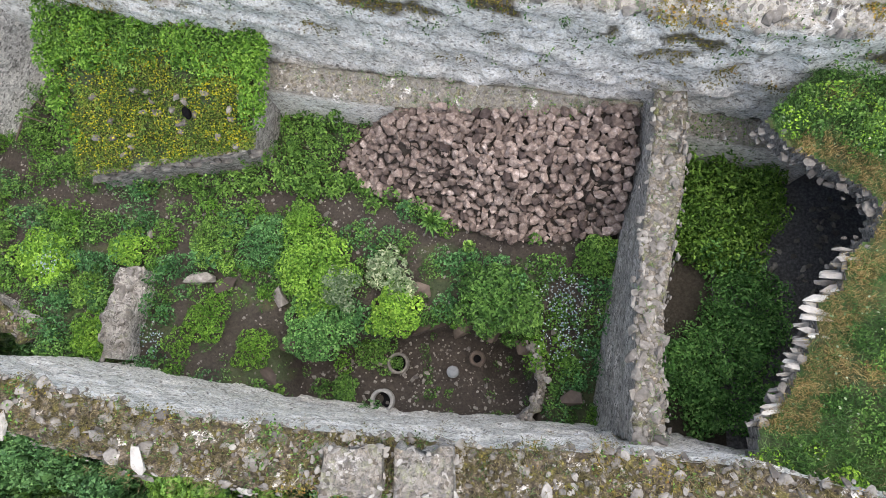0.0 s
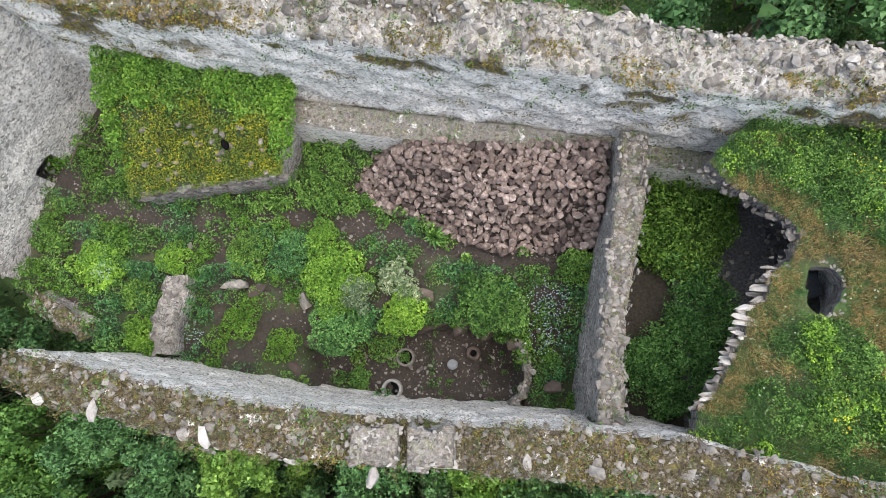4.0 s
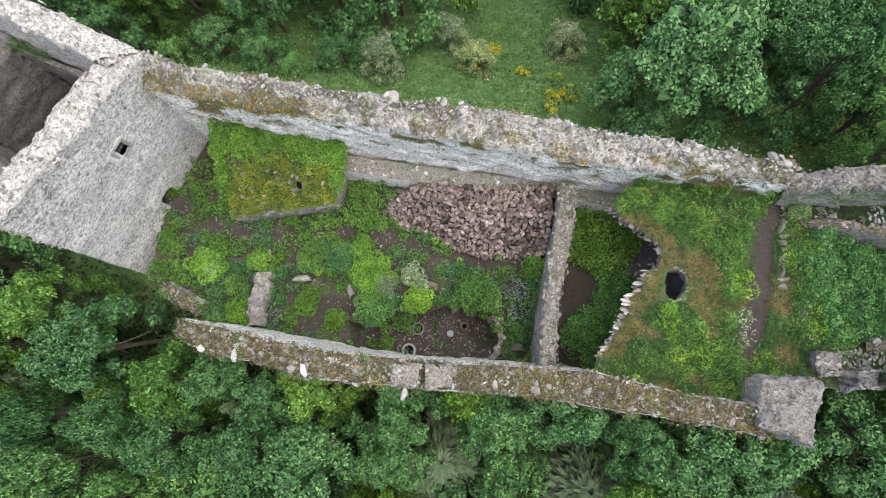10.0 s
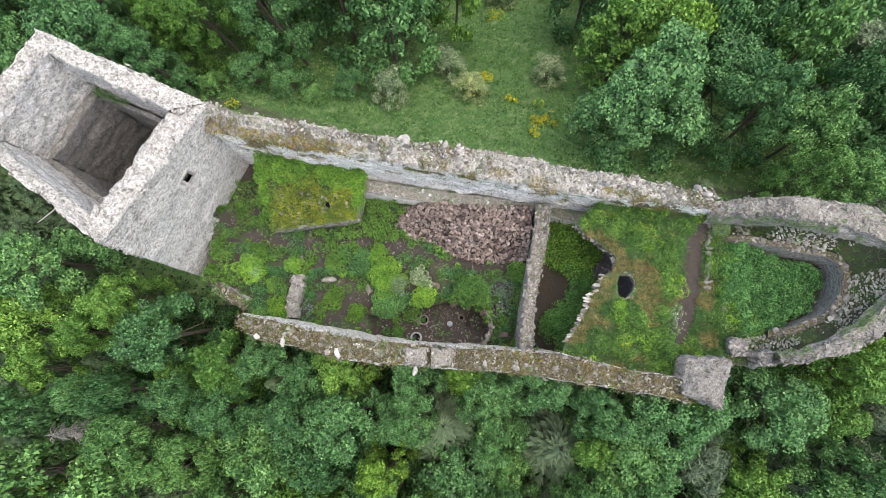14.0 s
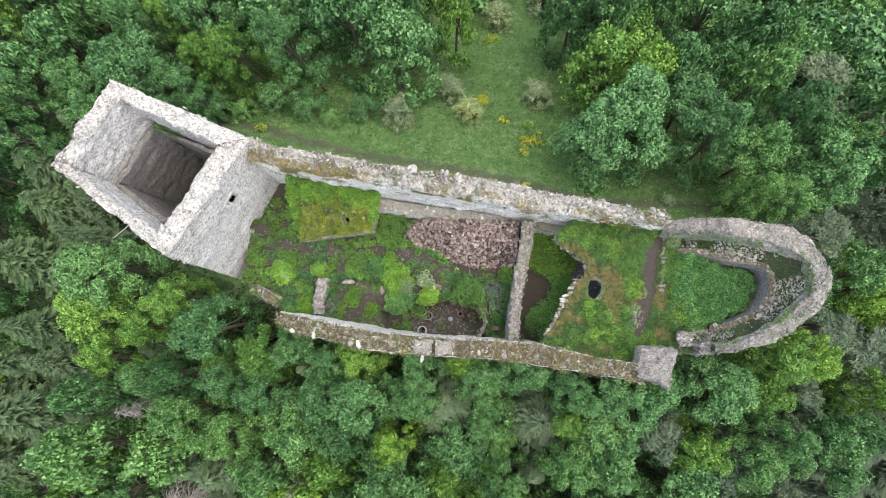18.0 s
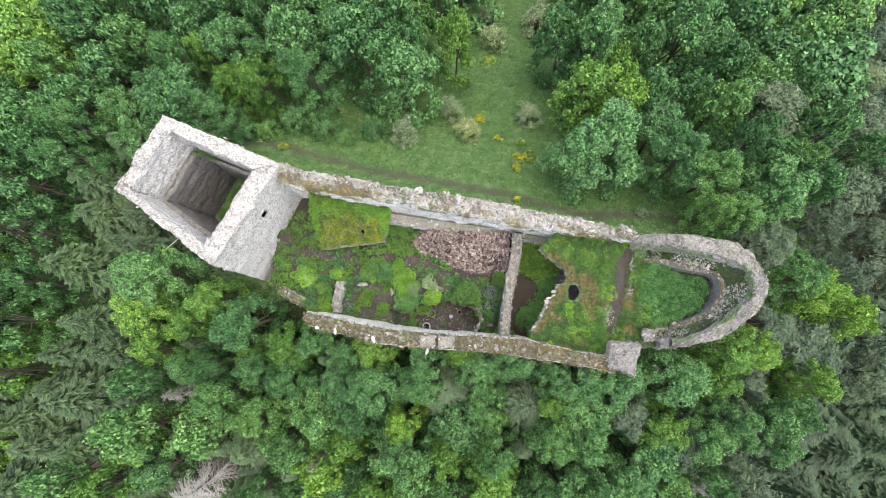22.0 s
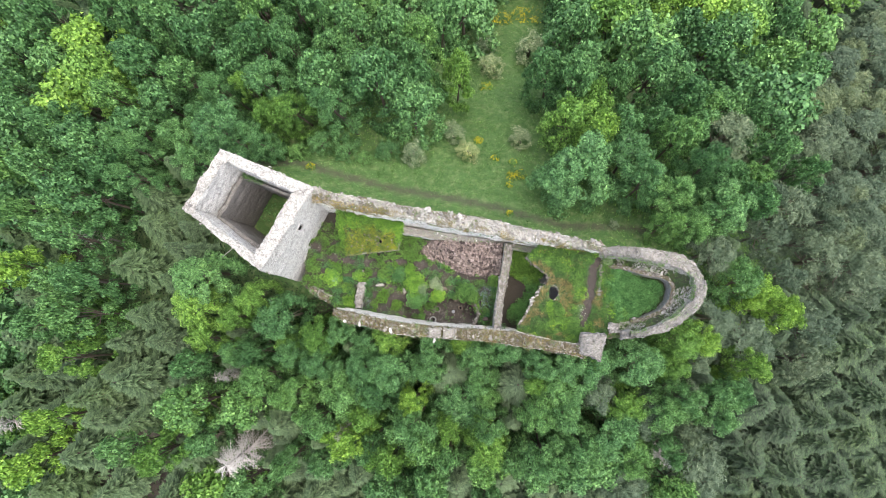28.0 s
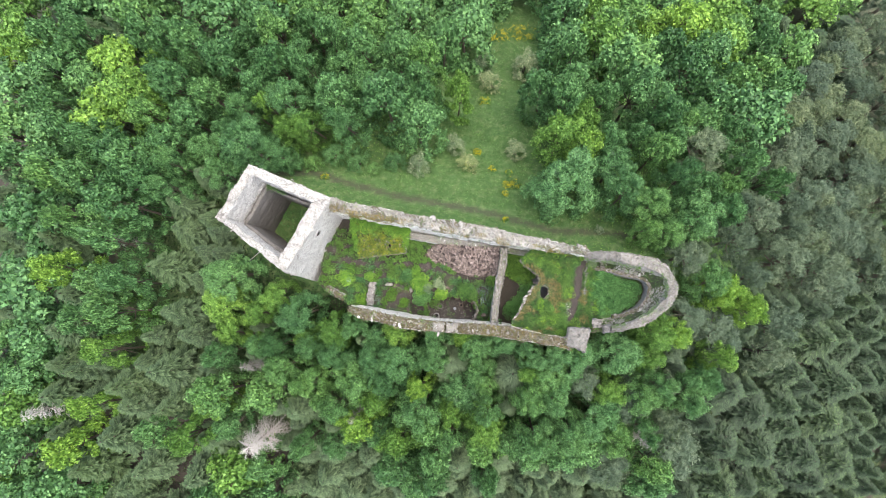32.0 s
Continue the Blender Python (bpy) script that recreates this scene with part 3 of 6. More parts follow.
for k, (a, b) in enumerate(((0, 1), (1, 2), (2, 3), (3, 0))):
    def run(p, z=None, a=a, b=b):
        s = np.linspace(0, 1, 12)[:, None]
        q = p[a] + (p[b] - p[a]) * s
        return q
    shp = wall_shape(run(T_IN_BASE), run(T_IN), run(T_OUT), run(T_BASE), step=0.14, seed=90 + k, rough=0.07, ragged=0.3 if k == 1 else 0.18)
    tower_shapes.append(shp)
    cut = None
    if k == 1:
        def cut(c):
            w = (np.abs(c[:, 2] - WINDOW[2]) < 0.26) & (np.hypot(c[:, 0] - WINDOW[0], c[:, 1] - WINDOW[1]) < 0.75) & (np.abs((c[:, 0] - WINDOW[0]) * 0.48 + (c[:, 1] - WINDOW[1]) * 0.88) < 0.22)
            d = (c[:, 2] < -0.9) & (np.hypot(c[:, 0] - DOOR[0], c[:, 1] - DOOR[1]) < 0.9) & (np.abs((c[:, 0] - DOOR[0]) * 0.48 + (c[:, 1] - DOOR[1]) * 0.88) < 0.42)
            return w | d
    ob = ruin_wall("wall", "", shp, TOWER, 0.3, kind="", category="", hole=cut)
    ob.parent = tower

# lower masonry inside the tower, set forward by a ledge; its dark colour holds the shaft's shade too
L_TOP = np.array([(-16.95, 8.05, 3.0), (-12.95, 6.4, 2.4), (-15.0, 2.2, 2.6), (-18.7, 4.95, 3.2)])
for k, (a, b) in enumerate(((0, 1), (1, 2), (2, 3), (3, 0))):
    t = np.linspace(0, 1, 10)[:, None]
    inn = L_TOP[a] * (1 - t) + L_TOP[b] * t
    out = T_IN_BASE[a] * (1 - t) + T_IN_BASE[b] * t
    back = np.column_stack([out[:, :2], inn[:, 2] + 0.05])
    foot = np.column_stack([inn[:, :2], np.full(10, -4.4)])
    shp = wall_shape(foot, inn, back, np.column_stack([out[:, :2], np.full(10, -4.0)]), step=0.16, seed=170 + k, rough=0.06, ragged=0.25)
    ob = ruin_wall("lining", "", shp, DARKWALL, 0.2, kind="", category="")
    tagged(ob, "dark lower masonry with shade in its colour and a mossy ledge").parent = tower

# apse: horseshoe parapet at the end, with a ring of debris inside it
A_OUT = [(10.9, 2.3, 3.4), (12.3, 2.25, 4.2), (13.34, 2.16, 4.8), (14.78, 1.9, 5.0), (16.2, 1.58, 5.1), (17.3, 0.91, 5.1), (17.8, 0.0, 5.1), (17.97, -0.87, 5.1), (17.68, -1.75, 5.1), (17.07, -2.48, 5.1), (16.17, -3.34, 5.0), (15.01, -3.92, 4.9), (13.57, -4.3, 4.7), (12.86, -4.36, 4.3)]
A_IN = [(11.0, 1.8, 3.0), (12.4, 1.6, 4.0), (13.62, 1.3, 4.7), (15.05, 0.98, 4.9), (16.19, 0.72, 4.9), (17.14, 0.03, 4.9), (17.37, -0.86, 4.9), (17.18, -1.6, 4.9), (16.57, -2.18, 4.9), (15.82, -2.91, 4.8), (14.79, -3.49, 4.7), (13.63, -3.93, 4.5), (12.95, -4.0, 4.0)]
A_IN_BASE = [(11.0, 1.6, 2.0), (12.4, 1.42, 2.4), (13.6, 1.1, 3.75), (15.0, 0.75, 3.95), (16.05, 0.5, 3.95), (16.95, -0.06, 4.4), (17.15, -0.86, 4.4), (17.0, -1.5, 4.4), (16.4, -2.05, 4.4), (15.7, -2.75, 4.3), (14.7, -3.35, 4.2), (13.63, -3.8, 4.0), (12.95, -3.9, 3.5)]
A_OUT_BASE = [(x + 0.03 * (x - 13), y * 1.06, -5.5) for x, y, z in A_OUT]
apse_shape = wall_shape(A_IN_BASE, A_IN, A_OUT, A_OUT_BASE, seed=131, rough=0.08)
wall_apse = ruin_wall("wall_apse", "horseshoe-shaped rubble parapet with a broken pale crest", apse_shape, GREYWALL, moss=0.4, face_moss=0.6)
ring_in = [(11.9, 0.78, 2.25), (12.66, 0.7, 2.65), (14.17, 0.27, 2.95), (15.67, -0.05, 3.05), (16.0, -0.3, 3.05), (16.17, -0.74, 3.05), (15.94, -1.68, 3.05), (15.23, -2.45, 3.0), (14.0, -2.97, 2.85), (13.24, -3.06, 2.45)]
ring_out = [(x + 0.3 * (x - 13.6) / math.hypot(x - 13.6, y + 1.15), y + 0.3 * (y + 1.15) / math.hypot(x - 13.6, y + 1.15), z + 0.02) for x, y, z in ring_in]
ring_shape = wall_shape([(x, y, 1.0) for x, y, z in ring_in], ring_in, ring_out, [(x, y, 1.0) for x, y, z in ring_out], seed=181, rough=0.04, ragged=0.08)
ruin_wall("wall_apse_lining", "low curved lining wall round the nettle bed", ring_shape, GREYWALL, moss=0.7)


# ---- floors ----
def height_sheet(name, label, x0, x1, y0, y1, step, height, poly, mat, bare, thick=None, category="floor", drop=None, snap=None):
    """A sheet of earth over a polygon; with thick, a slab with an underside and edges."""
    xs, ys = np.arange(x0, x1, step), np.arange(y0, y1, step)
    X, Y = np.meshgrid(xs, ys, indexing="ij")
    if snap is not None:
        X, Y = snap(X, Y)
    Z = height(X, Y)
    f = grid_faces(len(xs), len(ys))
    cx, cy = X.ravel()[f].mean(1), Y.ravel()[f].mean(1)
    keep = inside(poly, cx, cy)
    if drop is not None:
        keep &= ~drop(cx, cy)
    f = f[keep]
    pts = np.stack([X, Y, Z], -1).reshape(-1, 3)
    faces = [f]
    if thick:
        n = len(pts)
        edges = np.concatenate([f[:, [0, 1]], f[:, [1, 2]], f[:, [2, 3]], f[:, [3, 0]]])
        key = np.sort(edges, 1)
        _, inv, cnt = np.unique(key[:, 0].astype(np.int64) * n + key[:, 1], return_inverse=True, return_counts=True)
        rim = edges[cnt[inv] == 1]
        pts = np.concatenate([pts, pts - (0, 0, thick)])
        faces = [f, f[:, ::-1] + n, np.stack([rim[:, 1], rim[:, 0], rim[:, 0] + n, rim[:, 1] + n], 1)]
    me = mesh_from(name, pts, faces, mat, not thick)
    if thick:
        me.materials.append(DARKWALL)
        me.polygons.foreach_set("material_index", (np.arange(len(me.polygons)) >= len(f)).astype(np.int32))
    attribute(me, "bare", np.tile(bare(X, Y).ravel(), 2 if thick else 1))
    return tagged(new(name, me), label, category, kind="structure")


def xyz0(X, Y):
    return np.stack([X.ravel(), Y.ravel(), 0 * X.ravel()], 1)


PIT = [(-4.6, -2.2), (-3.4, -1.95), (-2.3, -1.75), (-1.5, -1.5), (-0.4, -1.5), (0.5, -1.7), (1.35, -2.0), (1.55, -2.8), (1.4, -3.9), (-2.0, -4.0), (-4.2, -3.6)]
COURT_PATH = [(-12.9, 3.3), (-12.2, 2.8), (-11.35, 2.2), (-9.87, 1.7), (-7.7, 1.54), (-5.84, 1.62), (-4.45, 1.55), (-2.6, 1.25), (-1.24, 0.75), (1.86, 0.1), (3.2, -0.2)]
COURT = [(-13.4, 0.2), (-12.9, 4.0), (-11.6, 6.6), (-4.4, 5.0), (3.9, 3.5), (3.5, -0.5), (3.1, -4.3), (-9.0, -2.8), (-10.8, -2.1), (-13.6, -0.3)]


def court_height(X, Y):
    p = xyz0(X, Y)
    d = line_distance(PIT + PIT[:1], X, Y)[0] * np.where(inside(PIT, X, Y), 1, -1)
    z = -1.7 - 1.15 * smoothstep(-0.16, 0.14, d) - 0.35 * smoothstep(-6.2, -4.2, X) * smoothstep(-0.9, -2.0, Y) * (d < 0)
    z += 0.12 * fbm(p, 1.3, 41).reshape(X.shape) + 0.04 * fbm(p, 0.35, 44).reshape(X.shape)
    z -= 0.55 * smoothstep(0.75, 0.3, np.hypot(X - 0.95, (Y + 2.45) / 1.3)) * (d > 0.05)
    z += 0.3 * smoothstep(2.0, 3.4, Y) * smoothstep(-5, -3, X)
    return z


def court_bare(X, Y):
    p = xyz0(X, Y)
    d = line_distance(COURT_PATH, X, Y)[0]
    b = smoothstep(0.5, 0.25, d + 0.2 * vnoise(p, 0.6, 6).reshape(X.shape))
    b = np.where(inside(PIT, X, Y), 1.0, b)
    return np.clip(np.maximum(b, 0.97 - 0.4 * (fbm(p, 1.0, 47).reshape(X.shape) > 0.1)), 0, 1)


court = height_sheet("floor_court", "dark trodden earth of the overgrown court with a sunken pit", -14, 4.2, -4.6, 6.8, 0.1, court_height, COURT, EARTH, court_bare)

ROOM = [(5.9, 2.9), (10.5, 2.4), (10.2, -5.0), (5.9, -4.8)]
ROOM_WEST = [(3.4, 3.0), (5.9, 2.9), (5.9, -4.8), (3.2, -4.3)]
height_sheet("floor_room_west", "dark brown earth floor of the sunken room", 3.2, 6.1, -5.2, 3.0, 0.12,
             lambda X, Y: -2.4 + 0.08 * fbm(xyz0(X, Y), 0.8, 61).reshape(X.shape), ROOM_WEST, EARTH, lambda X, Y: 0.95 + 0 * X)
height_sheet("floor_room", "dark gravel floor of the sunken vaulted room", 5.84, 10.6, -5.2, 3.0, 0.12,
                          lambda X, Y: -2.4 + 0.08 * fbm(xyz0(X, Y), 0.8, 61).reshape(X.shape), ROOM, GRAVEL, lambda X, Y: 1 + 0 * X)
FILL = [(5.55, 1.75), (5.9, 1.25), (6.35, 0.98), (7.09, 0.41), (7.24, 0.03), (7.08, -0.4), (6.65, -0.71), (6.43, -1.33), (6.06, -1.53), (5.96, -2.03), (5.66, -2.53), (5.36, -3.12), (4.95, -3.5), (4.7, -4.25), (7.6, -4.9), (9.4, -5.2), (11.2, -4.7), (12.2, -4.2), (12.2, -2.0), (12.2, 0.0), (12.3, 1.6), (11.1, 2.1), (9.0, 2.5), (6.8, 2.9)]
FILL_PATH = [(11.5, 1.9), (10.66, 0.75), (10.44, -0.69), (10.13, -2.1), (9.7, -3.3)]


def fill_height(X, Y):
    return 1.95 + 0.02 * (X - 7) + 0.1 * fbm(xyz0(X, Y), 0.9, 63).reshape(X.shape)


def fill_bare(X, Y):
    p = xyz0(X, Y)
    return np.clip(smoothstep(0.5, 0.28, line_distance(FILL_PATH, X, Y)[0] + 0.1 * vnoise(p, 0.5, 4).reshape(X.shape)) + 0.4 * (fbm(p, 0.9, 66).reshape(X.shape) > 0.15), 0, 1)


def hole_radius(x, y):
    """1 on the uneven edge of the hole broken through the vault, less inside it."""
    a = np.arctan2(y + 1.1, x - 7.58)
    r = np.hypot((x - 7.58 - 0.08 * (y + 1.1)) / 0.36, (y + 1.1) / 0.52)
    return r / (1 + 0.09 * np.sin(3 * a + 1) + 0.06 * np.sin(7 * a))


def hole_edge(X, Y):
    r = hole_radius(X, Y)
    k = np.where(np.abs(r - 1) < 0.14, 1 / np.maximum(r, 0.1), 1)
    return 7.58 + (X - 7.58) * k, -1.1 + (Y + 1.1) * k


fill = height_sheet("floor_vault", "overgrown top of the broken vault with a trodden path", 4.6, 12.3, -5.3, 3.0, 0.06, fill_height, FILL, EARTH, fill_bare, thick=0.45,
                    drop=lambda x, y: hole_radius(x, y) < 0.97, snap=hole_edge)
# masonry under the path side of the vault and round the apse
vault_core = wall_shape([(9.9, 2.4, -3.2), (9.7, -1.0, -3.2), (9.4, -5.0, -3.2)], [(9.9, 2.4, 1.5), (9.7, -1.0, 1.5), (9.4, -5.0, 1.5)],
                        [(11.7, 2.2, 1.5), (11.6, -1.0, 1.5), (11.6, -4.6, 1.5)], [(11.7, 2.2, -4.5), (11.6, -1.0, -4.5), (11.6, -4.6, -4.5)], seed=151)
ruin_wall("wall_vault", "rubble wall that carries the vault", vault_core, moss=0.0)
APSE_FLOOR = [(11.6, 2.0), (13.6, 1.35), (15.1, 1.05), (16.3, 0.75), (17.25, 0.0), (17.5, -0.86), (17.3, -1.65), (16.7, -2.3), (15.9, -3.0), (14.85, -3.6), (13.6, -4.05), (12.4, -4.5), (11.4, -4.6)]
APSE_RING = [(12.0, 0.75), (12.66, 0.7), (14.17, 0.27), (15.67, -0.05), (16.17, -0.74), (15.94, -1.68), (15.23, -2.45), (14.0, -2.97), (12.2, -3.1)]


def apse_height(X, Y):
    d = line_distance(APSE_RING + APSE_RING[:1], X, Y)[0] * np.where(inside(APSE_RING, X, Y), 1, -1)
    level = 2.1 + 0.9 * smoothstep(12.6, 14.6, X)
    edge = 0.15 + 1.4 * smoothstep(13.2, 12.2, X)
    return level + (1.45 - level) * smoothstep(-0.1, 1.0, (d + 0.26) / edge) + 0.1 * fbm(xyz0(X, Y), 0.8, 67).reshape(X.shape) + 1.45 * smoothstep(-0.1, -1.25, d) * smoothstep(12.6, 15.0, X)


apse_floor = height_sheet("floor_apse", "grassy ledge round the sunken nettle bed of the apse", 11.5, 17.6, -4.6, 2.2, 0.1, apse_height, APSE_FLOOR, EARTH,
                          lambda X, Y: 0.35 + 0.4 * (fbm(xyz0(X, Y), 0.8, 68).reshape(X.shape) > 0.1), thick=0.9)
height_sheet("floor_tower", "earth floor at the bottom of the tower", -20, -12, 1, 9, 0.2, lambda X, Y: -3.9 + 0.1 * fbm(xyz0(X, Y), 0.9, 69).reshape(X.shape),
                           [(-17.4, 8.6), (-12.8, 6.9), (-15.2, 1.4), (-19.3, 4.8)], EARTH, lambda X, Y: 0.6 + 0 * X, category="floor")

# ---- leaves ----
def leaf_cards(pos, normal, length, width=0.55, droop=0.25, spin=None, tilt=0.5):
    """Folded diamond leaves at places, lying roughly across their normals."""
    n = len(pos)
    spin = rng.uniform(0, 6.28, n) if spin is None else spin
    rot = basis(normal + rng.normal(0, tilt, (n, 3)), spin)
    length = np.broadcast_to(np.asarray(length, float), (n,)) * rng.uniform(0.7, 1.3, n)
    w = length * width * 0.5
    z = np.zeros(n)
    local = np.stack([np.stack([z, -0.5 * length, z], 1), np.stack([w, z, 0.12 * length], 1), np.stack([z, 0.5 * length, -droop * length], 1), np.stack([-w, z, 0.12 * length], 1)], 1)
    v = np.einsum("nij,nkj->nki", rot, local) + pos[:, None]
    return v.reshape(-1, 3), np.arange(4 * n).reshape(n, 4)


def leaf_tris(pos, normal, length, width=0.8, tilt=0.5):
    """Small three-cornered leaves, for crowns."""
    n = len(pos)
    rot = basis(normal + rng.normal(0, tilt, (n, 3)), rng.uniform(0, 6.28, n))
    length = length * rng.uniform(0.65, 1.35, n)
    w, z = length * width * 0.5, np.zeros(n)
    local = np.stack([np.stack([-w, -0.4 * length, z], 1), np.stack([w, -0.4 * length, 0.1 * length], 1), np.stack([z, 0.6 * length, -0.15 * length], 1)], 1)
    v = np.einsum("nij,nkj->nki", rot, local) + pos[:, None]
    return v.reshape(-1, 3), np.arange(3 * n).reshape(n, 3)


def join_cards(parts):
    vs, fs, at = [], [], 0
    for v, f in parts:
        vs.append(v)
        fs.append(f + at)
        at += len(v)
    return np.concatenate(vs), np.concatenate(fs)


def dome_points(n, centre, radius, low=-0.3):
    """Points on the upper part of a lumpy ellipsoid, and their normals."""
    v = rng.normal(size=(int(n * 2.6) + 8, 3))
    v /= np.linalg.norm(v, axis=1, keepdims=True)
    v = v[v[:, 2] > low][:n]
    return np.asarray(centre) + v * radius * rng.uniform(0.78, 1.04, (len(v), 1)), v


def tube(path, radii, sides=6):
    """A tapered tube along a path."""
    path = np.asarray(path, float)
    d = np.gradient(path, axis=0)
    d /= np.linalg.norm(d, axis=1, keepdims=True)
    rot = basis(d, np.zeros(len(d)))
    a = np.linspace(0, 2 * math.pi, sides, endpoint=False)
    ring = np.stack([np.cos(a), np.sin(a), 0 * a], 1)
    v = path[:, None] + np.einsum("nij,kj->nki", rot, ring) * np.asarray(radii)[:, None, None]
    return v.reshape(-1, 3), grid_faces(len(path), sides, True)


UP = np.array([(0, 0, 1.0)])


def foliage(name, label, cards, mat, category="plants"):
    v, f = join_cards(cards)
    return tagged(new(name, mesh_from(name, v, f, mat)), label, category, kind="stuff")


# ---- trees ----
def broadleaf_meshes(seed, height=8.5, spread=3.2, leaves=5600, leaf=0.235, mat=TREELEAF, lumps=30, width=0.85, crown=0.7):
    """Trunk with limbs, and a crown of lumps, each a cluster of smaller sprays of leaves."""
    r = np.random.default_rng(seed)
    wood = [tube([(0, 0, -1.5), (0.05, 0, height * 0.3), (0.15 * r.normal(), 0.15 * r.normal(), height * 0.62), (0, 0, height * 0.85)], [0.2, 0.15, 0.09, 0.02])]
    balls, sprays, cards = [], [], []
    lean = r.uniform(-0.5, 0.5, 2) * spread / 3.2
    for i in range(lumps):
        a = i * 2.4 + r.uniform(-0.5, 0.5)
        f = (i + 0.5) / lumps
        rad = spread * 0.92 * math.sqrt(f) * r.uniform(0.75, 1.08) * (1 + 0.14 * math.sin(2 * a + seed) + 0.1 * math.sin(3 * a + 2 * seed))
        z = height * (0.93 - crown * f ** 2.2) + r.normal() * 0.035 * height
        q = np.array((rad * math.cos(a) + lean[0], rad * math.sin(a) + lean[1], z))
        size = spread * (r.uniform(0.23, 0.34) if i % 3 else r.uniform(0.16, 0.22))
        balls.append((q, size))
        if i % 4 == 0:
            wood.append(tube([(0, 0, height * 0.35 + 0.25 * height * f), (0.5 * q[0], 0.5 * q[1], z - 1.0), tuple(q)], [0.07, 0.045, 0.015], 5))
    for i in range(lumps // 3):
        a = i * 2.4 + 0.7
        q = np.array((spread * r.uniform(0.55, 0.88) * math.cos(a) + lean[0], spread * r.uniform(0.55, 0.88) * math.sin(a) + lean[1], height * r.uniform(0.12, 0.36)))
        balls.append((q, spread * r.uniform(0.2, 0.3)))
    for q, size in balls:
        # large inner leaves, added unseen to keep light out of each lump
        p, nrm = dome_points(30, q, np.array((size, size, size)) * 0.5, -0.6)
        cards.append(leaf_tris(p, nrm, size * 0.4, 1.0, tilt=0.3))
        for k in range(9):
            d = r.normal(size=3)
            d /= np.linalg.norm(d)
            d[2] = abs(d[2]) * 1.0 - 0.15
            sprays.append((q + d * size * (0.72, 0.72, 0.66), size * r.uniform(0.3, 0.52)))
    w = np.array([q[1] ** 2 for q in sprays])
    for q, m in zip(sprays, np.maximum(6, (leaves * w / w.sum()).astype(int))):
        p, nrm = dome_points(m, q[0], np.array((q[1] * 1.1, q[1] * 1.1, q[1] * 0.85)), -0.25)
        cards.append(leaf_tris(p, nrm + (0, 0, 0.35), leaf, width, tilt=0.34))
    v, f = join_cards(cards)
    wv, wf = join_cards(wood)
    return mesh_from("trunk", wv, wf, BARK, True), mesh_from("crown", v, f, mat)


def spruce_meshes(seed, height=12.0, spread=2.5, mat=NEEDLES, fresh=1.0):
    """Straight trunk with whorls of drooping boughs set with needle sprays, paler towards the tips."""
    r = np.random.default_rng(seed)
    wood = [tube([(0, 0, -1.5), (0, 0, height * 0.5), (0, 0, height)], [0.17, 0.1, 0.015])]
    boughs = []
    for i in range(150):
        f = ((i + 0.5) / 150) ** 0.8
        boughs.append((i * 2.4 + r.uniform(-0.3, 0.3), height * (0.18 + 0.8 * f), (spread * (1 - f) ** 0.85 + 0.12) * r.uniform(0.55, 1.1)))
    w = np.array([b[2] ** 1.4 for b in boughs])
    cards, young = [], []
    for k, ((a, z, ln), m) in enumerate(zip(boughs, np.maximum(8, (4300 * w / w.sum()).astype(int)))):
        d = np.array((math.cos(a), math.sin(a), 0))
        side = np.array((-d[1], d[0], 0))
        s = np.sqrt(r.uniform(0.01, 1, m))
        off = r.normal(0, 1, m) * (0.05 + 0.17 * ln * (1.05 - s))
        base = d * (ln * s)[:, None] + side * off[:, None] + np.array((0, 0, 1)) * (z - 0.3 * ln * s ** 1.5 - 0.35 * np.abs(off) + r.normal(0, 0.03, m))[:, None]
        ls = r.uniform(0.16, 0.34, m)
        out = (d + np.sign(off)[:, None] * side * r.uniform(0.2, 1.0, (m, 1)) - (0, 0, 0.3)) * ls[:, None]
        cross = np.cross(out, (0, 0, 1.0))
        cross /= np.linalg.norm(cross, axis=1, keepdims=True) + 1e-9
        q = np.stack([base + cross * 0.075, base + out, base - cross * 0.075], 1)
        cards.append((q.reshape(-1, 3), np.arange(3 * m).reshape(m, 3)))
        y = fresh * np.clip((s - 0.3) * 1.5, 0, 1) * r.uniform(0.25, 1.0, m)
        young.append(np.stack([y * 0.7, np.minimum(1, y + 0.2 * fresh), y * 0.7], 1).ravel())
        if k % 4 == 0:
            wood.append(tube([(0, 0, z), (d[0] * ln * 0.9, d[1] * ln * 0.9, z - 0.28 * ln)], [0.035, 0.008], 3))
    v, f = join_cards(cards)
    wv, wf = join_cards(wood)
    me = mesh_from("crown", v, f, mat)
    attribute(me, "young", np.concatenate(young))
    return mesh_from("trunk", wv, wf, BARK, True), me


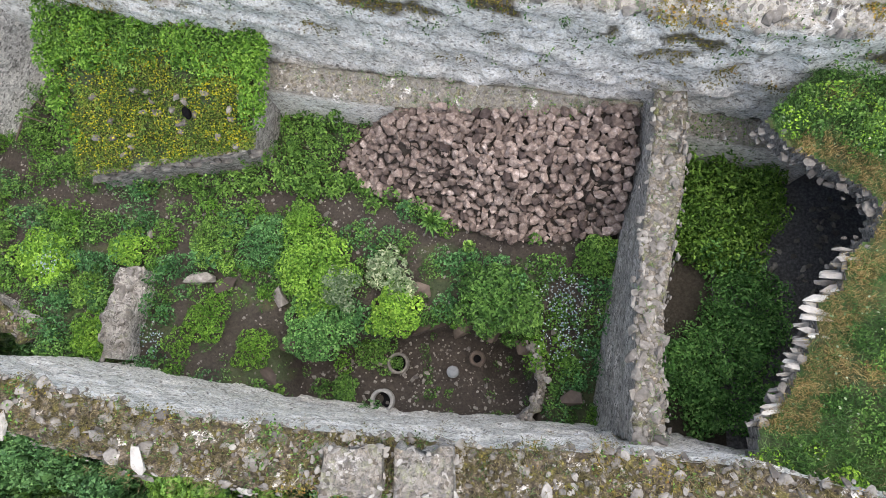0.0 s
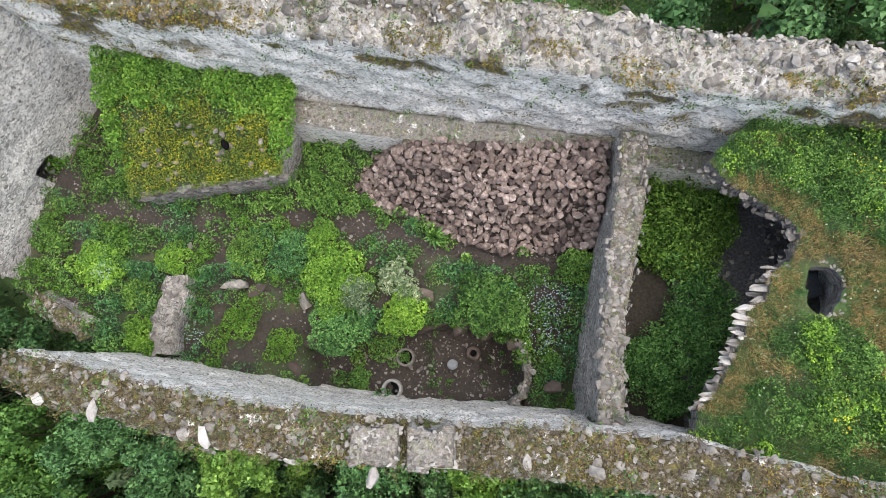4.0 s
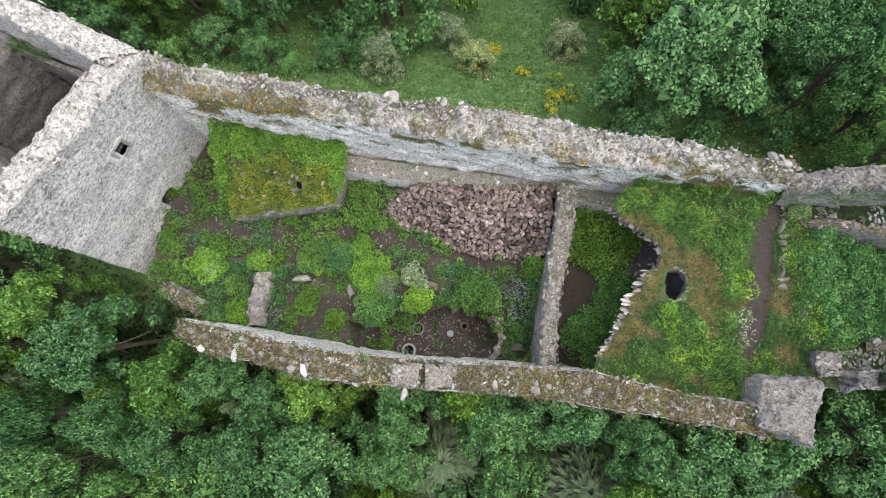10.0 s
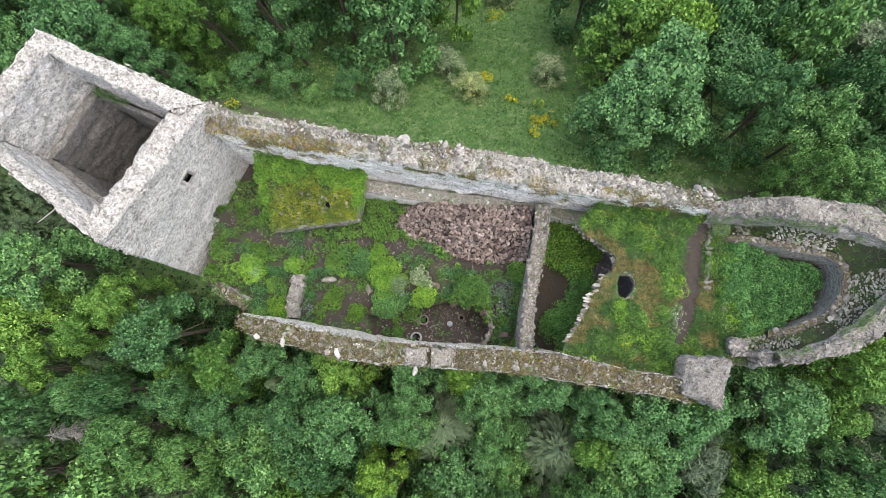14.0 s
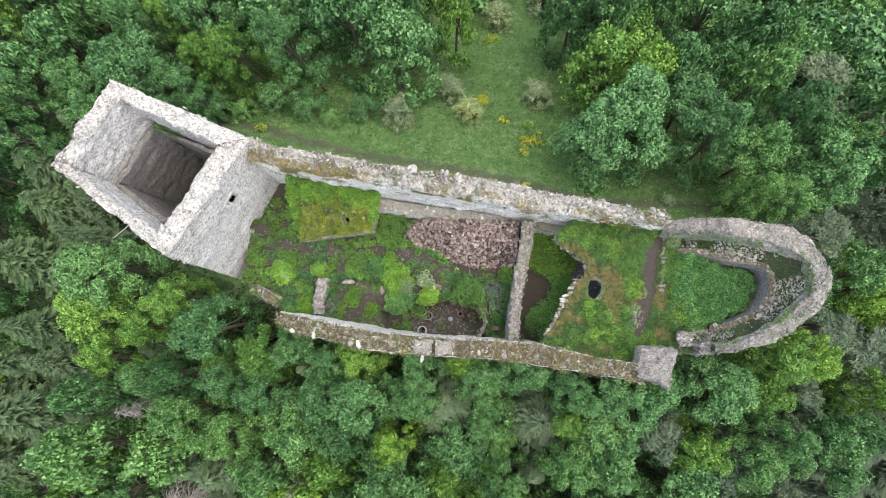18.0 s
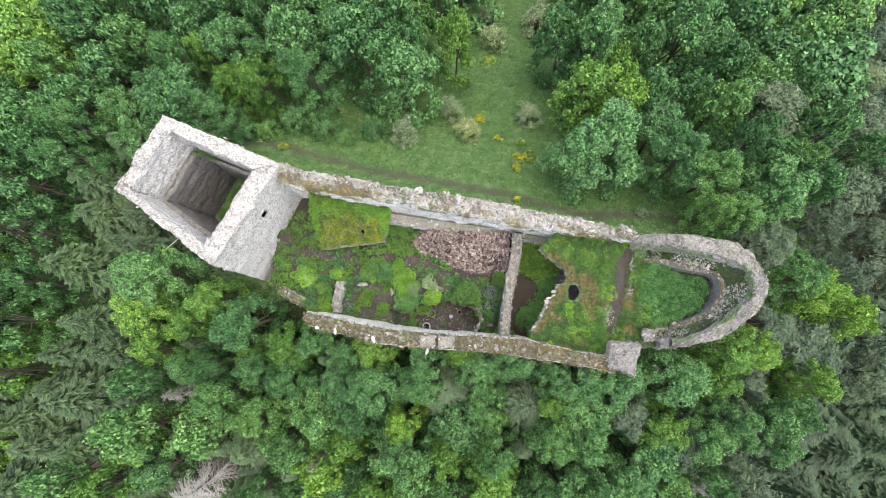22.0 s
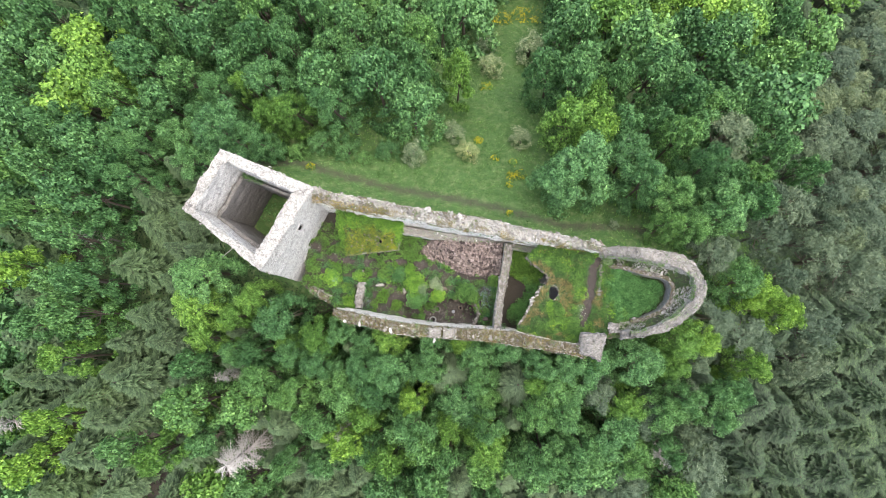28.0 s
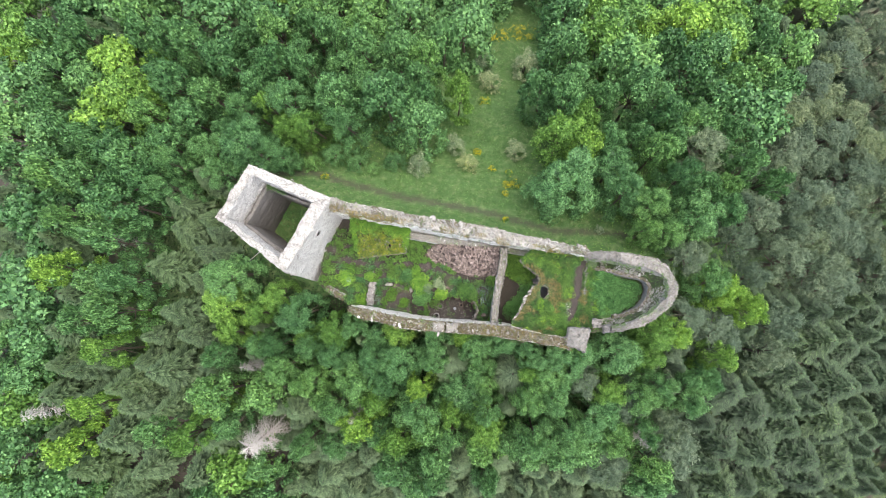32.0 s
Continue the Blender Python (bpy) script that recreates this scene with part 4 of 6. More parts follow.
def dead_meshes(seed, height=8.0, spread=1.8):
    """A bare bleached tree: trunk and many thin boughs."""
    r = np.random.default_rng(seed)
    wood, twigs = [tube([(0, 0, -1), (0.1, 0, height * 0.5), (0, 0.1, height)], [0.16, 0.1, 0.02])], []
    for i in range(90):
        a, z = i * 2.4, height * r.uniform(0.3, 0.97)
        ln = spread * (1.15 - 0.7 * z / height) * r.uniform(0.6, 1.2)
        d = np.array((math.cos(a), math.sin(a), 0))
        twigs.append(tube([(0, 0, z), d * ln * 0.5 + (0, 0, z + 0.05), d * ln + (0, 0, z - 0.25)], [0.03, 0.02, 0.006], 3))
        for s in (0.3, 0.45, 0.6, 0.75, 0.9):
            for g in (-1, 1):
                o = d * ln * s + (0, 0, z - 0.2 * s * s)
                e = o + (d * 0.6 + g * 0.7 * np.array((-d[1], d[0], 0))) * 0.45 * ln * (1.1 - s) + (0, 0, -0.1)
                twigs.append(tube([o, (o + e) / 2, e], [0.014, 0.01, 0.004], 3))
    return mesh_from("trunk", *join_cards(wood), DEADWOOD, True), mesh_from("crown", *join_cards(twigs), DEADWOOD, True)


def tree(name, meshes, label, group):
    ob = tagged(new(name), label, "tree", group)
    for me in meshes:
        child(me.name.split(".")[0], me, ob)
    return ob


placed = []


def tree_height(x, y):
    """Trees grow taller down the slope."""
    return 7.5 + 5.0 * float(smoothstep(4, 17, line_distance(RIDGE, np.array([x]), np.array([y]))[0])[0])


def plant(source, x, y, radius, height):
    """A copy of a tree on the hill, with its crown's radius and its height."""
    z = float(ground_height(np.array([x]), np.array([y]))[0])
    m = pose(x, y, z - 0.1, rng.uniform(-4, 4), rng.uniform(-4, 4), rng.uniform(0, 360))
    wide, tall = SIZES[source.name]
    source.scale = (radius / wide * rng.uniform(0.94, 1.06), radius / wide * rng.uniform(0.94, 1.06), height / tall)
    ob = copy_thing(source, m)
    source.scale = (1, 1, 1)
    placed.append((x, y, radius))
    return ob


GROVE = "trees round the ruin"
CONIFER = "conifers round the ruin"
SIZES = {}


def kind_of_tree(name, label, group, wide, tall, variants):
    made = [tree(name, v, label, group) for v in variants]
    SIZES.update({ob.name: (wide, tall) for ob in made})
    return made


BROAD = kind_of_tree("deciduous_tree", "leafy green deciduous tree on the hillside", GROVE, 3.2, 8.5, [broadleaf_meshes(400 + k) for k in range(4)])
NEAR = kind_of_tree("deciduous_tree", "leafy green deciduous tree close to the ruin", GROVE, 3.2, 8.5, [broadleaf_meshes(410 + k, leaves=15000, leaf=0.145) for k in range(4)])
NEARBRIGHT = kind_of_tree("deciduous_tree", "bright yellow-green tree close to the ruin", GROVE, 3.2, 8.5, [broadleaf_meshes(420 + k, leaves=14000, leaf=0.15, mat=YOUNGLEAF) for k in range(2)])
BRIGHT = kind_of_tree("deciduous_tree", "bright yellow-green young deciduous tree", GROVE, 3.2, 8.5, [broadleaf_meshes(430 + k, mat=YOUNGLEAF, leaf=0.24, leaves=5400) for k in range(2)])
FAR = kind_of_tree("deciduous_tree", "leafy green deciduous tree on the far hillside", GROVE, 3.2, 8.5, [broadleaf_meshes(440 + k, leaves=2600, leaf=0.32, mat=YOUNGLEAF if k == 3 else TREELEAF) for k in range(4)])
SPRUCE = kind_of_tree("spruce", "dark spruce with drooping pale-tipped boughs on the slope", CONIFER, 2.5, 12.0, [spruce_meshes(450 + k) for k in range(4)])
# few pale tips, so the crown colour carries the eastern slope's shade
DARKSPRUCE = kind_of_tree("spruce", "dark green spruce, coloured darker for the shade of the eastern slope", CONIFER, 2.5, 12.0, [spruce_meshes(460 + k, fresh=0.2) for k in range(2)])
PINES = kind_of_tree("pine", "grey-green pine with a soft rounded crown", CONIFER, 2.3, 12.0, [broadleaf_meshes(470 + k, 12, 2.3, 4800, 0.24, PINE, 34, 0.3, 0.55) for k in range(3)])
SHRUB = kind_of_tree("shrub", "pale flowering hawthorn shrub in the meadow", "shrubs in the meadow", 1.4, 2.6, [broadleaf_meshes(490, 2.6, 1.4, 4600, 0.075, PALELEAF, 34, 0.6, 0.85)])
GREEN = kind_of_tree("shrub", "dense green shrub at the edge of the meadow", "shrubs in the meadow", 1.5, 2.8, [broadleaf_meshes(491, 2.8, 1.5, 4800, 0.085, TREELEAF, 34, 0.7, 0.85)])
DEAD = kind_of_tree("dead_tree", "bare bleached dead tree among the green crowns", "dead trees", 1.8, 8.0, [dead_meshes(495)])
MEADOW = [(-22.9, 12.1), (-17.9, 13.6), (-10.7, 13.0), (-5.9, 13.0), (-2.6, 18.2), (-2.2, 24.9), (1.0, 28.0), (0.4, 40.6), (11.2, 39.9), (10.6, 29.5), (8.6, 21.5), (7.2, 12.0), (8.9, 8.4), (13.5, 6.3), (16.7, 4.3), (12.5, 3.8), (-5, 6), (-16, 10)]


def broad_kind(x, y, bright=False):
    """Finer crowns close to the ruin, coarser ones far off."""
    d = float(line_distance(RIDGE, np.array([x]), np.array([y]))[0][0])
    if d > 24:
        return FAR[3] if bright else FAR[int(rng.integers(3))]
    kinds = (NEARBRIGHT if bright else NEAR) if d < 13.5 else (BRIGHT if bright else BROAD)
    return kinds[int(rng.integers(len(kinds)))]


# the trees that stand out: place and radius of the crown
for x, y, r in [(10.4, 9.7, 3.4), (15.2, 7.7, 2.1), (19.1, 12.2, 2), (17.7, 7, 1.9), (21.1, 9.1, 2.2), (21.5, 5.7, 2.6), (25.3, 7.2, 1.9), (18, 19.4, 2.9), (10.2, 18.2, 2.3), (16.4, 23.7, 3), (20.7, 17.9, 2.4), (27, 25.1, 3.5), (25.4, 31.1, 3.3), (31.4, 31.1, 3.4), (19.2, 31.5, 2.8), (12.7, 25.7, 2), (32.7, 24.4, 2.9), (38.9, 25, 3.1), (39.4, 37.4, 3.1), (43.2, 35, 2.7), (30, 17, 2), (29.5, 11.3, 2.1), (17, 4.3, 1.2), (31.7, 10.5, 1.7), (-7.9, 18.1, 3.1)]:
    plant(broad_kind(x, y), x, y, r, tree_height(x, y))
for x, y, r in [(-12.1, 18.5, 2.4), (-10.4, 14.9, 1.8), (-6.9, 23.6, 2.6), (-10.7, 24.8, 2.6), (-14.1, 25.5, 2.3), (-3.9, 20.7, 1.8), (-2.8, 26.8, 2.5), (-15.6, 22.3, 1.8), (-16.9, 18.3, 2.6), (-18.5, 22.2, 2.2), (-20.1, 27.1, 2.4), (-24.2, 22.9, 2.7), (-27.4, 24, 2.2), (-31.2, 25.5, 2.2), (-24.7, 19.1, 1.9), (-21.6, 17.8, 1.7), (-28, 20.1, 2.2), (-20.8, 13.2, 2.8), (-17.5, 12.4, 1.6), (-44.4, 25.3, 2.4), (-49.2, 29.5, 2.2), (-41.8, 27.5, 2.1), (-33.4, 25, 2), (-45.6, 20.4, 2.2), (-42.5, 15.5, 2.3)]:
    plant(broad_kind(x, y), x, y, r, tree_height(x, y))
for x, y, r in [(-37.1, 14.7, 2), (-31.5, 12.1, 2.3), (-27.8, 11.5, 1.6), (-30, 9.5, 2), (-42.3, 11.3, 2.2), (-37.3, 10.2, 2.2), (-31.3, 7, 2.5), (-39, 7.2, 1.7), (-27.3, 9.1, 1.6), (-14.7, -2.8, 2.1), (-18.5, -5.9, 1.5), (-16.7, -8.4, 1.9), (-13.3, -9.4, 1.9), (-14, -6.9, 1.4), (-8.1, -7.7, 2.1), (-5.1, -7.2, 2.1), (-2.4, -7.2, 1.7), (-6.7, -9.6, 1.9), (-23, -11, 2.7), (-23.7, -7, 1.7), (-12, -11.4, 1.7), (-3.4, -11.5, 2.2), (-2.7, -16.4, 2), (-15.4, -15.6, 1.6), (-31.5, -0.2, 1.8)]:
    plant(broad_kind(x, y), x, y, r, tree_height(x, y))
for x, y, r in [(-32.3, -3.1, 2.1), (-33, 3.2, 2.1), (-21.5, 0.8, 2.8), (-16.9, -5.9, 1.4), (-38.9, -4.2, 2.2), (2.3, -7.6, 1.6), (0.9, -5.7, 1.6), (10.4, -6.9, 2.3), (14.3, -6.4, 2.3), (8.7, -10.7, 2.1), (7, -13.8, 2.2), (9.8, -13.7, 2.2), (16.4, -10.6, 2.1), (17.6, -9.2, 1.7), (2.8, -12.4, 1.7), (-0.6, -14.5, 1.7), (6.4, -10.3, 1.9), (22.2, -8.4, 1.7), (4.1, -5.6, 1.6), (21.2, -10.2, 2.2), (23.7, -0.1, 1.9), (6.8, -6.5, 1.6), (17.1, -14.1, 1.5)]:
    plant(broad_kind(x, y), x, y, r, tree_height(x, y))
for x, y, r in [(-33.7, 18.8, 3.1), (-18.8, 16.9, 1.3), (-0.7, 19.4, 1.8), (-21.8, -2.3, 2.4), (-17, -1.6, 1.6), (-12.2, -4.7, 1.8), (-21.7, -5.5, 1.7), (-18.6, -3, 1.4), (-10.3, -14.6, 2.3), (-5.8, -15.6, 2.2), (-27.2, -15.3, 2.3), (-35.7, -7.2, 2), (-42.8, -17.5, 2.4), (-40.6, 1, 2.2), (17.1, -4.6, 1.8), (24.2, -1, 1.9), (10.3, -6.4, 1), (0.3, -5.5, 1.3), (2.3, -13.4, 2.2), (-0.1, -12.6, 1.5), (19.2, -5.1, 1.6), (27, -2.4, 2), (-3.4, -9.6, 1.4), (-8.4, -11.8, 1.7), (23.3, -7.1, 1.7), (6.4, -7.9, 1.2), (-37.3, -13, 1.8)]:
    plant(broad_kind(x, y, True), x, y, r, tree_height(x, y) * 0.95)
for x, y, r in [(-25.6, 10.6, 2), (-28.8, 1.4, 2.6), (-28, 7.5, 2.2), (-27.7, -3.1, 2), (-26.7, -5.6, 1.7), (-29.6, -9.3, 2.8), (-16.9, -12.7, 2.9), (-26, -16.7, 3.2), (-36.7, -16.3, 3), (-35.1, -10.6, 2.6), (-42.7, -5.5, 2.7), (-40.4, -1.6, 2.8), (-43.7, 4.6, 2.6), (-44.4, -12.4, 3), (-41.5, -20.5, 2.8), (-34.6, -12.8, 2.4), (-9.8, -17.9, 2.2), (-13.9, -18.2, 2.3), (-15.1, -21.1, 2.3), (-9.6, -5.7, 1), (-1.1, -7.8, 2.5), (5.2, -8.7, 2.7), (4.7, -12.3, 1.4), (-0.9, -18, 2.2), (3.8, -18.2, 2.4), (7.5, -19.3, 1.9), (-27.5, 5, 1.9), (-43.3, -8.9, 2.4), (-29.4, -12.5, 2), (-28.3, -20, 2.4), (-33.7, -19.5, 2.4)]:
    plant(SPRUCE[int(rng.integers(4))], x, y, r * 1.1, 0.74 * tree_height(x, y))
for x, y, r in [(26.8, -11.1, 2.7), (31.8, -14.2, 3), (35.8, -13.5, 2.8), (36.5, -9.9, 2.7), (41.5, -6.8, 3.2), (45.7, -12.1, 3.4), (44.8, -16.8, 3.5), (28, -16.7, 2.9), (34.3, -19.1, 3.2), (41.3, -21.1, 3.5), (50.1, -23.8, 3.8), (40, -3.1, 2.5), (26.6, -19.1, 2.4), (50.1, 42.3, 3.4), (54.7, 39.4, 3.8), (60.4, 43.1, 3.9)]:
    plant(DARKSPRUCE[int(rng.integers(2))], x, y, r * 1.1, 0.72 * tree_height(x, y))
for x, y, r in [(24.3, 13.5, 2.7), (24.3, -4.8, 2.8), (21, -2.9, 1.8), (30.1, 6.4, 2.7), (26.6, 4, 1.9), (20.8, 2.2, 1.7), (33.5, 2.3, 2.8), (28.2, 0.5, 2), (39.3, 16.5, 2.9), (43.2, 21.6, 2.8), (47.6, 20, 2.9), (37.3, 14, 2.4), (41.3, 7.8, 2.9), (50.2, 15, 2.9), (45.6, 5.7, 3), (39.6, 1.6, 3.1)]:
    plant(PINES[int(rng.integers(len(PINES)))], x, y, r, 0.85 * tree_height(x, y))
for x, y, r in [(43.8, -0.7, 2.9), (31.8, -4.5, 2.7), (30.1, -7, 2.1), (49, 29.9, 3.6), (57.6, 34.4, 3.8), (53.8, 29.4, 3.7), (56.7, 26.1, 3.3), (20.7, -16.4, 2.9), (15.4, -11.8, 2.2), (18.5, -9.4, 1.4), (14.2, -17.8, 2.6), (11.6, -9.4, 1.7), (18.7, -6.5, 1.2), (56.5, 20.6, 3.2), (39.7, 10.9, 2.5), (18.5, -13.4, 1.5)]:
    plant(PINES[int(rng.integers(len(PINES)))], x, y, r, 0.85 * tree_height(x, y))
for x, y, r in [(-21.9, -16.6, 2.8), (-20.1, -8.3, 1.2), (-10.5, -12.7, 0.9), (-34.5, 4.2, 1.4), (-45.7, -13.7, 1.6), (17, -14.8, 1.5)]:
    plant(DEAD[int(rng.integers(len(DEAD)))], x, y, r, 0.9 * tree_height(x, y))
for x, y, r in [(-4.7, 12.6, 1.4), (2.4, 28.5, 1.4), (0.7, 13, 1.3), (-1, 15.2, 1.3), (5.7, 14.4, 1.2), (7.3, 27.6, 2.1), (3, 24.7, 1.5), (7.9, 10.2, 0.7), (13.7, 5.1, 0.5)]:
    plant(SHRUB[int(rng.integers(len(SHRUB)))], x, y, r, 1.9 * r)
for x, y, r in [(-17.8, 12.9, 1.2), (-15.6, 12.5, 1.0), (-13.3, 13.3, 1.4), (-10.9, 12.6, 1.2), (-9.4, 12.0, 0.8), (-7.0, 12.9, 1.3), (-23.1, 13.2, 1.1), (8.2, 10.6, 1.1), (9.6, 9.0, 0.8), (12.4, 8.2, 0.9), (16.5, 7.2, 0.8)]:
    plant(GREEN[0], x, y, r, 1.9 * r)
# the rest of the wood
spots = rng.uniform((-58, -31), (70, 54), (14000, 2))
spots = spots[np.argsort(line_distance(RIDGE, spots[:, 0], spots[:, 1])[0] // 6, kind="stable")]
dist, sides = line_distance(RIDGE, spots[:, 0], spots[:, 1])
in_meadow = inside(MEADOW, spots[:, 0], spots[:, 1]) & (sides > 0)
patch = vnoise(np.column_stack([spots, 0 * dist]), 9.0, 77)
taken = np.array(placed)
for (x, y), d, side, mead, conifer in zip(spots, dist, sides, in_meadow, patch):
    if mead:
        continue
    east = x > 19 and y < 3 + 1.1 * (x - 22)
    far = d > 24
    if east:
        kind, r = (PINES if y > -4 + 0.1 * x and rng.random() < 0.85 else DARKSPRUCE), 2.2
    elif side > 0 and x > -36 or (x > -20 and d < 17) or conifer < 0.0:
        kind, r = None, 2.5
    else:
        kind, r = SPRUCE, 2.2
    r *= rng.uniform(0.7, 1.15) * ((1.3 if kind else 1.6) if far else 0.85 if d < 10 else 1.0)
    clear = 5.0 + 0.65 * r if x < 13 else 4.6 + 0.75 * r
    if d < clear or (x < -12 and d < 5.6 + 0.9 * r) or (np.hypot(taken[:, 0] - x, taken[:, 1] - y) < (0.5 if side < 0 and x > -24 and x < 19 else 0.6) * (taken[:, 2] + r)).any():
        continue
    taken = np.vstack([taken, (x, y, r)])
    plant(kind[int(rng.integers(len(kind)))] if kind else broad_kind(x, y, rng.random() < 0.2), x, y, r, tree_height(x, y) * rng.uniform(0.72, 0.95) * (0.8 if kind in (SPRUCE, DARKSPRUCE) else 1))
for src in BROAD + BRIGHT + NEAR + NEARBRIGHT + FAR + SPRUCE + DARKSPRUCE + PINES + SHRUB + GREEN + DEAD:
    for o in (*src.children_recursive, src):
        bpy.data.objects.remove(o)

# ---- undergrowth and meadow ----
xy = rng.uniform((-52, -28), (46, 42), (130000, 2))
d, side = line_distance(RIDGE, xy[:, 0], xy[:, 1])
mead = inside(MEADOW, xy[:, 0], xy[:, 1]) & (side > 0)
k = (d > 3.9) & ~mead & (d < 34) & ~inside([(-20.2, 5), (-17.4, 9.9), (-10.7, 7.1), (-14.2, -0.3)], xy[:, 0], xy[:, 1])
k &= (d < 20) | (rng.random(len(d)) < 0.4)
more = rng.uniform((-22, -10.5), (16, -1.5), (26000, 2))
dm, sm = line_distance(RIDGE, more[:, 0], more[:, 1])
u = np.concatenate([xy[k], more[(dm > 4.6) & (sm < 0)]])
p = np.column_stack([u, ground_height(u[:, 0], u[:, 1]) + rng.uniform(0, 1.2, len(u)) * (0.4 + 0.6 * (vnoise(np.column_stack([u, 0 * u[:, 0]]), 1.4, 15) > 0))])
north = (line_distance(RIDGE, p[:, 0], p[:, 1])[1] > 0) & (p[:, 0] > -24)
foliage("undergrowth", "dense undergrowth, coloured dark for the shade between the trees", [leaf_cards(p[~north], np.repeat(UP, (~north).sum(), 0), 0.21, 0.6, tilt=0.6)], SHADELEAF, "undergrowth")
p = np.repeat(p[north], 2, 0) + rng.normal(0, 0.12, (2 * north.sum(), 3)) * (1, 1, 0.3)
foliage("undergrowth", "fresh green herbs under the trees beside the meadow", [leaf_cards(p, np.repeat(UP, len(p), 0), 0.13, 0.6, tilt=0.6)], HERB, "undergrowth")
k = mead & (line_distance(HILL_PATH, xy[:, 0], xy[:, 1])[0] > 0.42) & (d > 4.4)
u = np.repeat(xy[k], 6, 0) + rng.normal(0, 0.22, (k.sum() * 6, 2))
p = np.column_stack([u, ground_height(u[:, 0], u[:, 1]) + rng.uniform(0, 0.12, len(u))])
foliage("meadow_grass", "short green meadow grass on the slope", [leaf_cards(p, np.repeat(UP, len(p), 0) * 0.6 + rng.normal(0, 0.5, (len(p), 3)), 0.17, 0.3, tilt=0.5)], GRASS, "grass")
for x, y, r in [(5.3, 10.4, 0.9), (3.3, 12.4, 0.45), (5.0, 11.9, 0.4), (2.4, 22.2, 0.8), (4.5, 6.3, 0.35), (0.7, 13.1, 0.6), (-14.1, 10.9, 0.45), (7.3, 34, 2.2), (4.2, 33.5, 1.6), (4.6, 9.3, 0.4), (1.6, 14.6, 0.5)]:
    ob = tagged(new("broom_bush"), "low broom bush covered with yellow flowers", "bush", "yellow bushes in the meadow")
    ob.matrix_basis = Matrix.Translation((x, y, float(ground_height(np.array([x]), np.array([y]))[0])))
    q, nr = dome_points(int(260 * r), (0, 0, 0.15), np.array((r, r * 0.8, 0.5)), 0.0)
    child("greenery", mesh_from("greenery", *leaf_cards(q * (1, 1, 0.8), nr + UP, 0.22, 0.4), GRASS), ob)
    q, nr = dome_points(int(1100 * r), (0, 0, 0.2), np.array((r * 1.1, r * 0.9, 0.5)), 0.0)
    q = q * rng.uniform(0.3, 1.05, (len(q), 1))
    q = q[fbm(q, 0.45, int(x * 10) + 40) > 0.05]
    child("blossom", mesh_from("blossom", *leaf_cards(q, np.repeat(UP, len(q), 0), 0.075, 0.9, 0), YELLOW), ob)

# ---- house with an overgrown roof ----
H_TOP = np.array([(-9.65, 5.6, 0.95), (-4.65, 4.6, 0.7), (-5.05, 2.6, -0.35), (-9.3, 2.15, -0.5)])
house = tagged(new("outbuilding"), "low stone outbuilding with a roof overgrown by yellow stonecrop", "outbuilding")
n = 40
s, q = np.meshgrid(np.linspace(0, 1, n), np.linspace(0, 1, n), indexing="ij")
P = lambda s, q: ((H_TOP[0] * (1 - s)[..., None] + H_TOP[1] * s[..., None]) * (1 - q)[..., None] + (H_TOP[3] * (1 - s)[..., None] + H_TOP[2] * s[..., None]) * q[..., None])
roof = P(s, q)
roof[..., 2] += 0.22 * np.sin(math.pi * s) * np.sin(math.pi * q) + 0.07 * fbm(roof.reshape(-1, 3), 0.8, 81).reshape(n, n)
me = mesh_from("roof", roof.reshape(-1, 3), grid_faces(n, n)[:, ::-1], EARTH, True)
attribute(me, "bare", np.full(n * n, 0.5))
child("roof", me, house, label="sod roof thick with yellow flowers")
for a, b in ((1, 2), (2, 3), (3, 0)):
    t = np.linspace(0, 1, 30)[:, None]
    top = H_TOP[a] * (1 - t) + H_TOP[b] * t
    g = top[:, None] + np.linspace(0, 1, 12)[None, :, None] * np.array((0, 0, -1.9 - 0.0))
    g = g + 0.05 * fbm(g.reshape(-1, 3), 0.4, 83).reshape(30, 12)[..., None] * np.array((1, 1, 0))
    me = mesh_from("wall", g.reshape(-1, 3), grid_faces(30, 12), GREYWALL, True)
    child("wall", me, house)
# stonecrop and herbs on the roof
def roof_places(m, lo=(0, 0), hi=(1, 1)):
    u = rng.uniform(lo, hi, (m, 2))
    p = P(u[:, 0], u[:, 1])
    p[:, 2] += 0.22 * np.sin(math.pi * u[:, 0]) * np.sin(math.pi * u[:, 1])
    return p


p = roof_places(11000, (-0.04, -0.03), (1.04, 0.9)) + rng.uniform(0, 1, (11000, 1)) * (0, 0, 0.3)
p = p[rng.random(len(p)) > 1.05 * smoothstep(4.7, 3.5, p[:, 1] + 0.7 * vnoise(p, 0.7, 84))]
p2 = roof_places(2600, (-0.03, 0), (1.03, 1.05)) + rng.uniform(0, 1, (2600, 1)) * (0, 0, 0.12)
foliage("roof_herbs", "dense green herbs over the sod roof", [leaf_cards(p, np.repeat(UP, len(p), 0), 0.08, 0.6), leaf_cards(p2, np.repeat(UP, len(p2), 0), 0.06, 0.6)], HERB)
p2 = roof_places(21000, (-0.03, 0.22), (1.03, 1.04)) + rng.uniform(0, 1, (21000, 1)) * (0, 0, 0.14)
p2 = p2[fbm(p2, 0.5, 86) > -0.45]
foliage("stonecrop", "yellow-green stonecrop mat on the sod roof", [leaf_cards(p2, np.repeat(UP, len(p2), 0), 0.05, 0.7)], SEDUM)
p = roof_places(2600, (0.0, 0.1), (1.0, 1.02)) + (0, 0, 0.17)
p = p[fbm(p, 0.45, 85) > -0.4]
